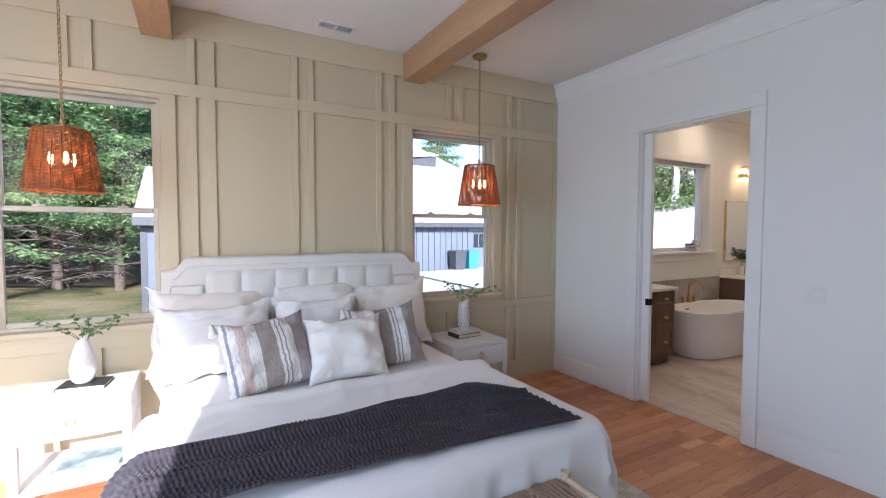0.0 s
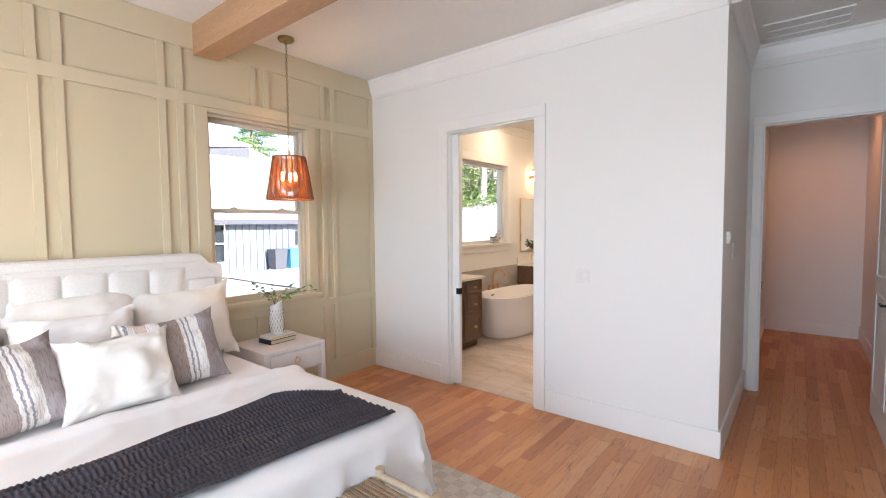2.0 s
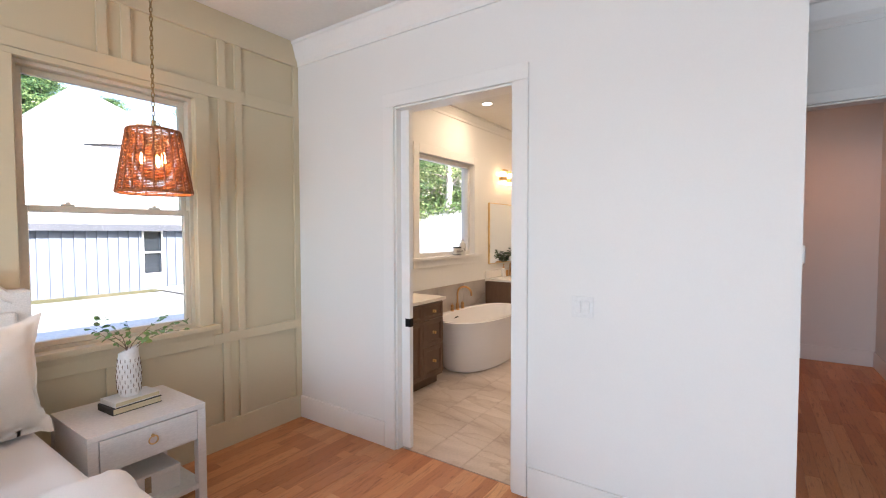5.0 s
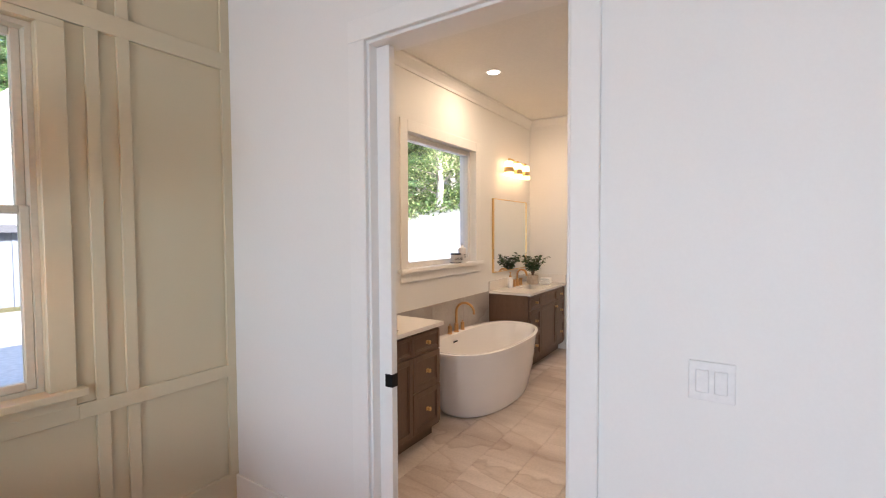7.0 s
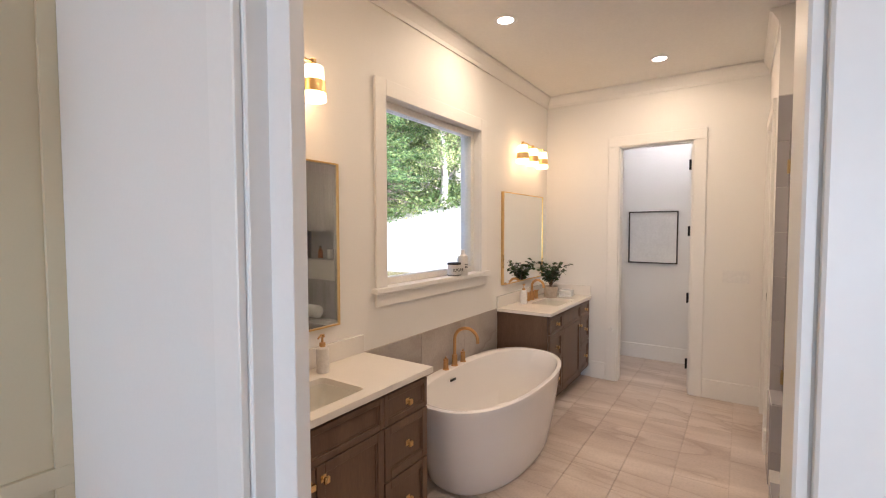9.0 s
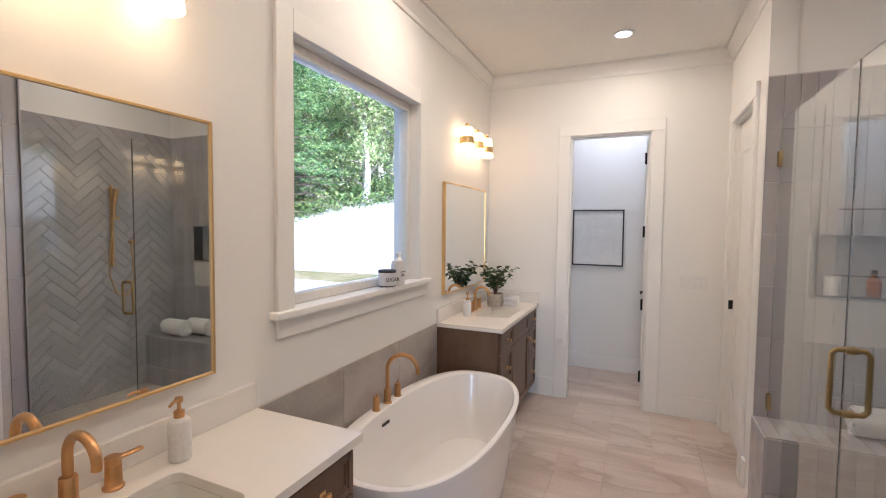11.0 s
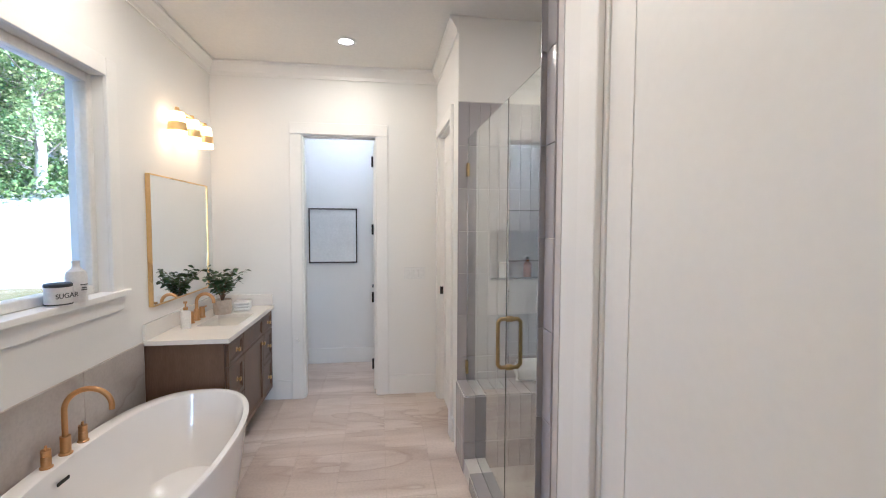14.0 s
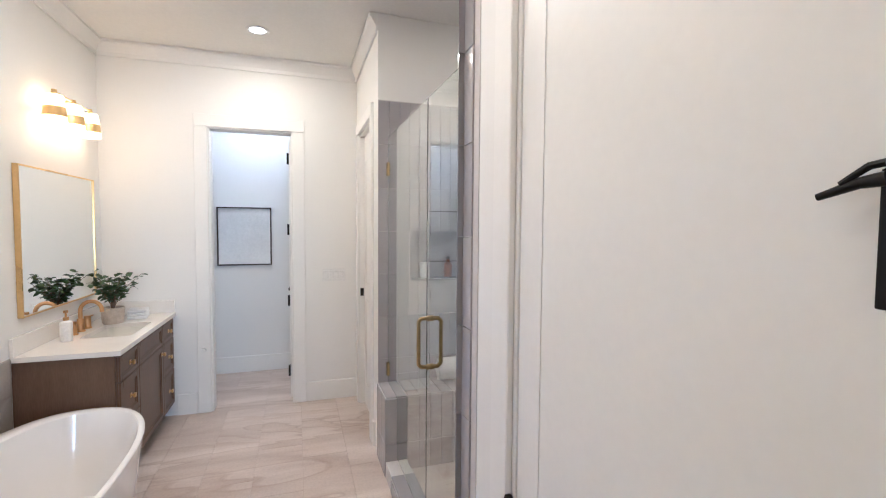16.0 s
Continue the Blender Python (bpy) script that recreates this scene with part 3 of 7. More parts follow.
def stripe_material():
    m, nt, b = material("striped_woven_cotton")
    tc = nt.nodes.new("ShaderNodeTexCoord").outputs["Object"]
    mp = nt.nodes.new("ShaderNodeMapping")
    nt.links.new(tc, mp.inputs[0])
    wob = noise_tex(nt, coords(nt, (6, 40, 60)), 1.6, 4)
    sep = nt.nodes.new("ShaderNodeSeparateXYZ")
    nt.links.new(mp.outputs[0], sep.inputs[0])
    add = nt.nodes.new("ShaderNodeMath")
    add.operation = "MULTIPLY_ADD"
    nt.links.new(wob, add.inputs[0])
    add.inputs[1].default_value = 0.018
    nt.links.new(sep.outputs[0], add.inputs[2])
    mr = nt.nodes.new("ShaderNodeMapRange")
    mr.inputs[1].default_value, mr.inputs[2].default_value = -0.24, 0.26
    nt.links.new(add.outputs[0], mr.inputs[0])
    W, T, G, B, D = (0.76, 0.73, 0.70), (0.60, 0.49, 0.45), (0.30, 0.29, 0.33), (0.34, 0.285, 0.265), (0.36, 0.315, 0.32)
    r = ramp(nt, mr.outputs[0], [(0.0, W), (0.03, G), (0.06, W), (0.13, T), (0.24, W), (0.37, B), (0.57, W), (0.605, G), (0.625, W), (0.655, G), (0.675, W), (0.77, D), (1.0, D)])
    nt.nodes[r.node.name].color_ramp.interpolation = "CONSTANT"
    streak = noise_tex(nt, coords(nt, (220, 25, 25)), 1.0, 3)
    s2 = ramp(nt, streak, [(0.35, (0.55, 0.52, 0.52)), (0.5, (1, 1, 1)), (0.66, (1.0, 1.0, 1.0))])
    nt.links.new(mixc(nt, 0.75, r, mixc(nt, 1.0, r, s2, "MULTIPLY")), b.inputs["Base Color"])
    b.inputs["Roughness"].default_value = 0.9
    bump(nt, b, streak, 0.5, 0.003)
    return m


M["stripe"] = stripe_material()


def rug_material():
    m, nt, b = material("checked_wool_rug")
    v = coords(nt)
    ck = nt.nodes.new("ShaderNodeTexChecker")
    ck.inputs["Scale"].default_value = 14
    ck.inputs[1].default_value, ck.inputs[2].default_value = (0.56, 0.50, 0.44, 1), (0.66, 0.61, 0.55, 1)
    nt.links.new(v, ck.inputs[0])
    sp = ramp(nt, noise_tex(nt, v, 90, 4), [(0.3, (0.75, 0.74, 0.73)), (0.65, (1, 1, 1))])
    nt.links.new(mixc(nt, 1.0, ck.outputs[0], sp, "MULTIPLY"), b.inputs["Base Color"])
    b.inputs["Roughness"].default_value = 0.95
    bump(nt, b, noise_tex(nt, v, 220, 3), 0.7, 0.004)
    return m


M["rug"] = rug_material()


def wicker_material():
    m, nt, b = material("orange_brown_wicker")
    v = coords(nt)
    c = ramp(nt, noise_tex(nt, coords(nt, (1, 1, 0.12)), 60, 3), [(0.3, (0.15, 0.042, 0.010)), (0.7, (0.40, 0.125, 0.03))])
    nt.links.new(c, b.inputs["Base Color"])
    b.inputs["Roughness"].default_value = 0.5
    return m


M["wicker"] = wicker_material()
M["bulb"] = glow("filament_bulb", (1.0, 0.55, 0.17), 30)


def fbm(x, y, z=0.0, s=1.0):
    return noise.noise(Vector((x * s, y * s, z * s)))


def pillow_bm(w, h, t, seed=0.0, wr=0.012, flange=0.0, n=34):
    """An upright pillow in the xz plane, its base at z = 0, front towards -y."""
    bm = bmesh.new()
    grids = []
    for side in (-1, 1):
        g = []
        for j in range(n + 1):
            row = []
            for i in range(n + 1):
                u, v = 2 * i / n - 1, 2 * j / n - 1
                uu, vv = math.copysign(abs(u) ** 0.85, u), math.copysign(abs(v) ** 0.85, v)
                pinch_x = 1 - 0.10 * (1 - abs(v) ** 2.5) * abs(u) ** 3
                pinch_z = 1 - 0.10 * (1 - abs(u) ** 2.5) * abs(v) ** 3
                k = 1 - flange
                fu, fv = min(1, abs(uu) / k), min(1, abs(vv) / k)
                th = t / 2 * ((1 - fu ** 2.4) * (1 - fv ** 2.4)) ** 0.55
                crease = 1 - abs(fbm(u * 1.1 + seed, v * 1.6 - u * 0.8, side * 3.0 + seed, 2.4)) * 2.2
                th += (wr * fbm(u * 1.3 + seed, v * 1.3, side * 2.1 + seed, 1.8) + 0.45 * wr * max(0.0, crease) ** 3 * (0.3 + abs(u * v) + 0.5 * abs(v))) * min(1.0, th / (t * 0.12) + 0.15)
                if j == n or j == 0 or i == 0 or i == n:
                    th = 0.0
                sag = 0.05 * h * (1 - u * u) * (v > 0) * v
                edge = (0.030 * fbm(u * 3, v * 3, seed) + 0.012 * fbm(u * 8, v * 8, seed)) * (flange > 0) * max(abs(u), abs(v)) ** 4
                row.append((uu * pinch_x * w / 2 + edge * 0.6, side * th + 0.9 * edge, (vv * pinch_z + 1) * h / 2 - sag + edge))
            g.append(row)
        grids.append([[bm.verts.new(p) for p in row] for row in g])
    for g in grids:
        for j in range(n):
            for i in range(n):
                bm.faces.new((g[j][i], g[j][i + 1], g[j + 1][i + 1], g[j + 1][i]))
    bmesh.ops.remove_doubles(bm, verts=bm.verts, dist=1e-5)
    return bm


def pillow(x, y, z, w, h, t, lean, rz, mat, label, seed, flange=0.0, tassels=False, roll=0.0):
    ob = new("pillow")
    ob.matrix_basis = pose(x, y, z, -lean, 0, rz) @ pose(0, 0, h / 2, 0, roll, 0) @ pose(0, 0, -h / 2)
    tagged(ob, label, "pillow", "pillows on the bed")
    part("cover", pillow_bm(w, h, t, seed, 0.03, flange), mat, ob, "", 80)
    if tassels:
        for sx in (-1,):
            for zz in (0.02, h - 0.02):
                bm = bmesh.new()
                add_lathe(bm, [(0.0, 0.03), (0.012, 0.026), (0.016, 0.012), (0.013, 0.004), (0.022, -0.02), (0.026, -0.045), (0.0, -0.045)], 12)
                part("tassel", bm, "sham", ob, "cream yarn tassel at the corner", 60, pose(sx * (w / 2 + 0.004), -0.01, zz - 0.02))
    return ob


def bed():
    t = thing("bed", 0.735, 3.66, 0, "king-size bed with an ivory tufted linen headboard", "bed")
    # headboard outline with stepped shoulders
    hw = 0.965

    def top(x):
        a = abs(x)
        if a < 0.80:
            return 1.345
        if a < 0.90:
            k = (a - 0.80) / 0.10
            return 1.345 - 0.085 * (0.5 - 0.5 * math.cos(math.pi * k))
        return 1.26

    bm = bmesh.new()
    xs = sorted({-hw, hw, *[i * 0.02 for i in range(-48, 49)]})
    rows = []
    for x in xs:
        rows.append([bm.verts.new((x, y, z)) for y, z in ((-0.055, 0.12), (-0.055, top(x) - 0.012), (-0.043, top(x)), (0.05, top(x)), (0.06, top(x) - 0.01), (0.06, 0.12))])
    for a, c in zip(rows, rows[1:]):
        for i in range(5):
            bm.faces.new((a[i], a[i + 1], c[i + 1], c[i]))
    bm.faces.new(rows[0])
    bm.faces.new(list(reversed(rows[-1])))
    head = part("headboard", bm, "linen", t, "ivory linen headboard with stepped shoulders", 40)
    # tufted squares
    cols, rws = 6, 3
    cw, ch = 1.41 / cols, 0.225
    n = 8
    for r in range(rws):
        for c in range(cols):
            bm = bmesh.new()
            g = []
            for j in range(n + 1):
                row = []
                for i in range(n + 1):
                    u, v = 2 * i / n - 1, 2 * j / n - 1
                    d = 0.024 * ((1 - u ** 4) * (1 - v ** 4)) ** 0.5
                    row.append(bm.verts.new((u * cw / 2 * 0.985, -0.054 - d, v * ch / 2 * 0.985)))
                g.append(row)
            for j in range(n):
                for i in range(n):
                    bm.faces.new((g[j][i], g[j][i + 1], g[j + 1][i + 1], g[j + 1][i]))
            part("tufted_square", bm, "linen", head, "", 70, pose(-0.705 + (c + 0.5) * cw, 0, 1.255 - (r + 0.5) * ch))
    for sx in (-1, 1):
        for r in range(2):
            bm = box(sx * 0.812 - 0.102, sx * 0.812 + 0.102, -0.075, -0.05, 0.965 - r * 0.2, 1.16 - r * 0.2, 0.022, 3)
            part("side_tuft", bm, "linen", head, "", 60)
    pts = [(x, -0.056, top(x) - 0.06) for x in [i * 0.03 for i in range(-30, 31)]]
    bm = bmesh.new()
    add_tube(bm, pts, 0.004, 8)
    part("piping", bm, "linen", head, "", 60)
    part("bed_frame", box(-0.95, 0.95, -2.0, -0.07, 0.10, 0.30, 0.02), "linen", t)
    for sx in (-0.85, 0.85):
        for yy in (-1.9, -0.2):
            part("leg", add_cyl(bmesh.new(), (sx, yy, 0), (sx, yy, 0.11), 0.025, 0.03), "book_black", t)
    part("mattress", box(-0.955, 0.955, -2.02, -0.08, 0.30, 0.585, 0.07, 4), "sheet", t, "white fitted sheet over the mattress", 50)


bed()


def duvet():
    t = thing("duvet", 0.735, 1.66, 0.0, "plain white duvet hanging over the foot and sides of the bed", "duvet")
    hw, top, yl = 0.945, 0.615, 1.07       # half width, height, length up the bed
    bm = bmesh.new()
    us = [-1.56 + 3.12 * i / 104 for i in range(105)]
    vs = [-0.56 + (yl + 0.56) * j / 64 for j in range(65)]
    g = []
    for v in vs:
        row = []
        for u in us:
            a = max(0.0, abs(u) - hw)
            b_ = max(0.0, -v)
            over = math.hypot(a, b_)
            drop = min(over, 0.56)
            r = 0.09
            # rounded shoulder, then the hanging cloth
            if over < r * 1.57:
                ang = over / r
                out, down = r * math.sin(ang), r * (1 - math.cos(ang))
            else:
                out, down = r + 0.10 * (over - r * 1.57), r + (over - r * 1.57)
            ux, uy = (a / over * math.copysign(1, u), -b_ / over) if over > 0 else (0, 0)
            hang = max(0.0, down - 0.06)
            per = (u * 1.0 if b_ > a else v * 1.0 + math.copysign(3, u))
            slant = per + 0.25 * hang * math.sin(per * 2.0)
            fold = hang ** 0.8 * (0.30 * math.sin(slant * 15 + 2 * fbm(per, 0, 1, 2.2)) * fbm(per, 0.3, 2.0, 1.7) + 0.13 * (1 - abs(math.sin(slant * 13 + 3 * fbm(per, 0, 5, 1.6)))) ** 2.5 + 0.02 * math.sin(slant * 33))
            x = math.copysign(min(abs(u), hw), u) + ux * (out + fold)
            y = max(v, 0.0) + uy * (out + fold)
            z = top - down
            if over == 0:
                z += 0.014 * fbm(u, v, 3.0, 2.6) + 0.009 * max(0.0, 1 - 3 * abs(fbm(u * 0.7 + v, v * 1.4 - u, 7.0, 2.6))) ** 2 + 0.02 * max(0, 1 - abs(u / hw) ** 4) * 0.5
            if v > yl - 0.16:
                k = (v - yl + 0.16) / 0.16
                z += 0.03 * math.sin(k * math.pi) - 0.045 * k ** 4
            row.append(bm.verts.new((x, y, max(0.03, z))))
        g.append(row)
    for j in range(len(vs) - 1):
        for i in range(len(us) - 1):
            bm.faces.new((g[j][i], g[j][i + 1], g[j + 1][i + 1], g[j + 1][i]))
    part("cover", bm, "sheet", t, "", 80)


duvet()


def bed_height(x, y):
    """The top of the covers under the throw, and how far the cloth hangs at the side."""
    dx = x - 0.735
    a = max(0.0, abs(dx) - 0.945)
    r = 0.09
    if a < r * 1.57:
        return 0.735 + math.copysign(min(abs(dx), 0.945) + r * math.sin(a / r), dx), 0.616 - r * (1 - math.cos(a / r))
    return 0.735 + math.copysign(0.945 + r + 0.1 * (a - r * 1.57), dx), 0.616 - r - (a - r * 1.57)


def throw():
    t = thing("throw_blanket", 0.735, 2.05, 0.62, "chunky charcoal knitted throw laid across the bed", "blanket")
    nx, ny = 680, 108
    bm = bmesh.new()
    g = []
    for j in range(ny + 1):
        row = []
        for i in range(nx + 1):
            s = -1.42 + 2.275 * i / nx          # along the bed's width from its middle
            w = j / ny
            near = 1.655 - 0.07 * s + 0.015 * math.sin(s * 3.3)
            far = 2.225 - 0.26 * max(0.0, s - 0.1) ** 1.3 + 0.012 * math.sin(s * 4.1)
            y = near + (far - near) * w
            px, z = bed_height(0.735 + s, y)
            if s < 0:
                y -= 0.10 * max(0, -s - 0.95)
            ww = w + 0.10 * math.sin(s * 1.7) + 0.07 * fbm(s, w, 6.0, 1.6)
            folds = 0.055 * (1 - abs(math.sin(ww * 8.2 + 0.5))) ** 1.6 * (0.5 + 0.9 * abs(fbm(s, 1.0, 2.0, 1.1))) * 1.5 + 0.035 * (1 - abs(math.sin(ww * 14.0 + s * 0.9))) ** 2 * abs(fbm(s, w, 9.0, 1.8)) * 2 + 0.014 * fbm(s, w * 1.5, 4.0, 1.5)
            row_i = w * 18
            braid = 0.011 * abs(math.sin(math.pi * row_i)) * (0.5 + 0.5 * math.sin(s * 330 + (math.pi if int(row_i) % 2 else 0) + (row_i % 1 - 0.5) * 3.0))
            edge = 0.005 if w < 0.07 or w > 0.93 else 0.0
            lift = 0.016 + 0.72 * max(0.0, folds) * min(1.0, max(0.12, (0.855 - s) / 0.3)) + braid + edge
            dx = px - 0.735
            side = max(0.0, abs(s) - 0.96)
            nxv = min(1.0, side / 0.14)
            row.append(bm.verts.new((dx + math.copysign(nxv * lift, dx), y - 2.05, z - 0.62 + (1 - nxv) * lift + nxv * lift * 0.3)))
        g.append(row)
    for j in range(ny):
        for i in range(nx):
            bm.faces.new((g[j][i], g[j][i + 1], g[j + 1][i + 1], g[j + 1][i]))
    part("knit", smooth_bm(bm), "knit", t)


throw()

ZB = 0.59
pillow(0.08, 3.46, ZB, 0.80, 0.60, 0.24, 17, 2, "sham", "cream flanged sleeping pillow against the headboard", 1.0, 0.10)
pillow(0.78, 3.47, ZB, 0.72, 0.62, 0.24, 16, -2, "sham", "cream flanged sleeping pillow against the headboard", 2.3, 0.10)
pillow(1.37, 3.42, ZB, 0.70, 0.585, 0.24, 20, -5, "sham", "cream flanged sleeping pillow against the headboard", 3.7, 0.10)
pillow(0.10, 3.22, ZB + 0.01, 0.72, 0.51, 0.24, 24, 6, "sheet", "plump white bed pillow", 4.1, 0.05)
pillow(0.74, 3.25, ZB + 0.01, 0.62, 0.50, 0.22, 24, -4, "sheet", "plump white bed pillow", 5.9, 0.05)
pillow(1.13, 2.93, ZB - 0.005, 0.53, 0.48, 0.19, 31, -9, "stripe", "square pillow with woven grey and tan stripes", 6.4, 0.0, True, -5)
pillow(0.37, 2.82, ZB, 0.55, 0.49, 0.19, 33, 8, "stripe", "square pillow with woven grey and tan stripes and tassels", 7.2, 0.0, True, -4)
pillow(0.82, 2.79, ZB, 0.53, 0.45, 0.19, 33, -3, "sham", "cream textured square pillow in front of the stack", 8.8)


def nightstand(x, y, label):
    t = thing("nightstand", x, y, 0, label, "nightstand", "nightstands beside the bed")
    w, d, h, l = 0.27, 0.255, 0.60, 0.045
    part("top", box(-w, w, -d, d, h - 0.028, h, 0.003), "pale_stain", t)
    for sx in (-1, 1):
        for sy in (-1, 1):
            part("leg", box(*sorted((sx * w, sx * (w - l))), *sorted((sy * d, sy * (d - l))), 0, h - 0.028, 0.002, 1), "pale_stain", t)
    for sx in (-1, 1):
        part("side_panel", box(*sorted((sx * (w - 0.004), sx * (w - 0.02))), -d + l, d - l, 0.40, h - 0.028), "pale_stain", t)
    part("back_panel", box(-w + l, w - l, d - 0.02, d - 0.005, 0.40, h - 0.028), "pale_stain", t)
    part("bottom_panel", box(-w + l, w - l, -d + 0.02, d - 0.02, 0.40, 0.412), "pale_stain", t)
    dr = part("drawer", box(-w + l + 0.003, w - l - 0.003, -d - 0.002, -d + 0.02, 0.413, h - 0.032, 0.002, 1), "pale_stain", t)
    ring = bmesh.new()
    add_tube(ring, [(0.021 * math.cos(a), -d - 0.014, 0.497 + 0.021 * math.sin(a)) for a in [2 * math.pi * i / 24 for i in range(24)]], 0.0035, 8, True)
    add_cyl(ring, (0, -d - 0.002, 0.518), (0, -d - 0.016, 0.518), 0.007)
    part("ring_pull", ring, "gold", dr, "small gold ring pull", 50)
    part("shelf", box(-w + 0.004, w - 0.004, -d + 0.004, d - 0.004, 0.13, 0.155, 0.002, 1), "pale_stain", t)
    return t


nightstand(2.04, 3.395, "pale lacquered nightstand with one drawer and a low shelf")
nightstand(-0.635, 3.40, "pale lacquered nightstand in bright sun beside the bed")


def book(x, y, z, w, d, h, rz, cover, label):
    t = thing("book", x, y, z, label, "book", "books on the nightstand", rz)
    c = 0.003
    bm = bmesh.new()
    add_box(bm, -w / 2, w / 2, -d / 2, d / 2, 0, c)
    add_box(bm, -w / 2, w / 2, -d / 2, d / 2, h - c, h)
    add_box(bm, -w / 2, -w / 2 + c, -d / 2, d / 2, c, h - c)
    part("cover", bm, cover, t)
    part("page_block", box(-w / 2 + c, w / 2 - 0.005, -d / 2 + 0.004, d / 2 - 0.004, c, h - c), "paper", t, "cream page edges")


book(2.055, 3.43, 0.60, 0.24, 0.165, 0.034, 4, "book_black", "thick book with black cover and cream pages")
book(2.06, 3.435, 0.634, 0.225, 0.15, 0.026, 6, "book_white", "white book lying on a black one")
book(-0.62, 3.45, 0.60, 0.24, 0.17, 0.022, -8, "book_black", "dark book under the ceramic vase")


def leaf_bm(l, w):
    bm = bmesh.new()
    top = [bm.verts.new((s * w * math.sin(math.pi * k / 6) ** 0.8, l * k / 6, 0.12 * l * math.sin(math.pi * k / 6) - (0.05 * l if s else 0.09 * l))) for k in range(7) for s in (-0.5, 0, 0.5)]
    for k in range(6):
        for c in (0, 1):
            a = [top[3 * k + c], top[3 * k + c + 1], top[3 * k + 4 + c], top[3 * k + 3 + c]]
            try:
                bm.faces.new(a)
            except ValueError:
                pass
    bmesh.ops.remove_doubles(bm, verts=bm.verts, dist=1e-5)
    return bm


def spray(parent, base, stems, leaf_mesh, seed, spread, rise, per, stem_r=0.0022, flat=1.0):
    """Thin branches with leaves as parts of a plant."""
    rnd = random.Random(seed)
    for s in range(stems):
        ang = spread[0] + (spread[1] - spread[0]) * (s + 0.5) / stems + rnd.uniform(-0.15, 0.15)
        ln = rise * rnd.uniform(0.75, 1.1)
        reach = ln * rnd.uniform(0.4, 1.0) * flat
        pts = []
        for k in range(9):
            f = k / 8
            pts.append(Vector(base) + Vector((math.cos(ang) * reach * f ** 1.5 + 0.01 * math.sin(f * 7 + s), math.sin(ang) * reach * f ** 1.5, ln * (f - 0.28 * f * f * (reach / ln)))))
        bm = bmesh.new()
        add_tube(bm, pts, [stem_r * (1 - 0.7 * k / 8) for k in range(9)], 6)
        part("branch", bm, "stem", parent, "", 60)
        for q in range(per):
            f = 0.35 + 0.65 * (q + 0.5) / per
            k = min(7, int(f * 8))
            p = pts[k].lerp(pts[k + 1], f * 8 - k)
            rot = Euler((radians(rnd.uniform(-45, 30)), radians(rnd.uniform(-40, 40)), rnd.uniform(0, 6.28)))
            sc = rnd.uniform(0.7, 1.15)
            piece("leaf", leaf_mesh, parent, Matrix.LocRotScale(p, rot, (sc, sc, sc)))


leaf_small = mesh_of("leaf", leaf_bm(0.034, 0.028), "leaf", 60)


def ribbed_vase():
    t = thing("vase", 2.055, 3.44, 0.66, "white ceramic vase with carved dark ovals holding a leafy branch", "vase")
    prof = [(0.0, 0.0), (0.043, 0.0), (0.05, 0.012), (0.056, 0.06), (0.058, 0.11), (0.054, 0.17), (0.046, 0.225), (0.047, 0.25), (0.042, 0.25), (0.041, 0.22), (0.05, 0.1), (0.045, 0.02), (0.0, 0.015)]
    bm = add_lathe(bmesh.new(), prof, 40)
    for v in bm.verts:
        if v.co.z > 0.24:
            v.co.z += 0.022 * math.cos(math.atan2(v.co.y, v.co.x) * 1.0 + 0.6)
    body = part("body", bm, "ceramic", t, "", 50)
    # carved grooves between the ovals
    for r in range(7):
        z = 0.03 + r * 0.027
        for k in range(14):
            a = 2 * math.pi * (k + 0.5 * (r % 2)) / 14
            rad = np.interp(z, [0.0, 0.06, 0.11, 0.17, 0.225], [0.05, 0.056, 0.058, 0.054, 0.046]) + 0.0006
            pts = [(rad * math.cos(a), rad * math.sin(a), z + dz) for dz in (-0.012, 0.0, 0.012)]
            bm = add_tube(bmesh.new(), pts, [0.0008, 0.0019, 0.0008], 6)
            part("groove", bm, "stem", body)
    spray(t, (0, 0, 0.2), 8, leaf_small, 5, (-1.5, 3.3), 0.27, 12, 0.0022, 1.5)


ribbed_vase()


def tall_vase():
    t = thing("vase", -0.63, 3.46, 0.622, "sculpted white ceramic vase holding a green branch", "vase")
    bm = add_lathe(bmesh.new(), [(0.0, 0.0), (0.05, 0.0), (0.07, 0.02), (0.085, 0.08), (0.08, 0.15), (0.062, 0.22), (0.045, 0.27), (0.04, 0.30), (0.034, 0.30), (0.036, 0.27), (0.07, 0.14), (0.06, 0.03), (0.0, 0.02)], 36)
    for v in bm.verts:
        a = math.atan2(v.co.y, v.co.x)
        v.co.x *= 0.74 * (1 + 0.10 * math.sin(a * 2 + v.co.z * 12))
        v.co.y *= 0.74
        v.co.z *= 0.9
        if v.co.z > 0.25:
            v.co.z += 0.02 * math.cos(a)
    part("body", bm, "ceramic", t, "", 60)
    spray(t, (0, 0, 0.21), 8, leaf_small, 11, (-1.2, 3.6), 0.27, 12, 0.0022, 1.3)


tall_vase()
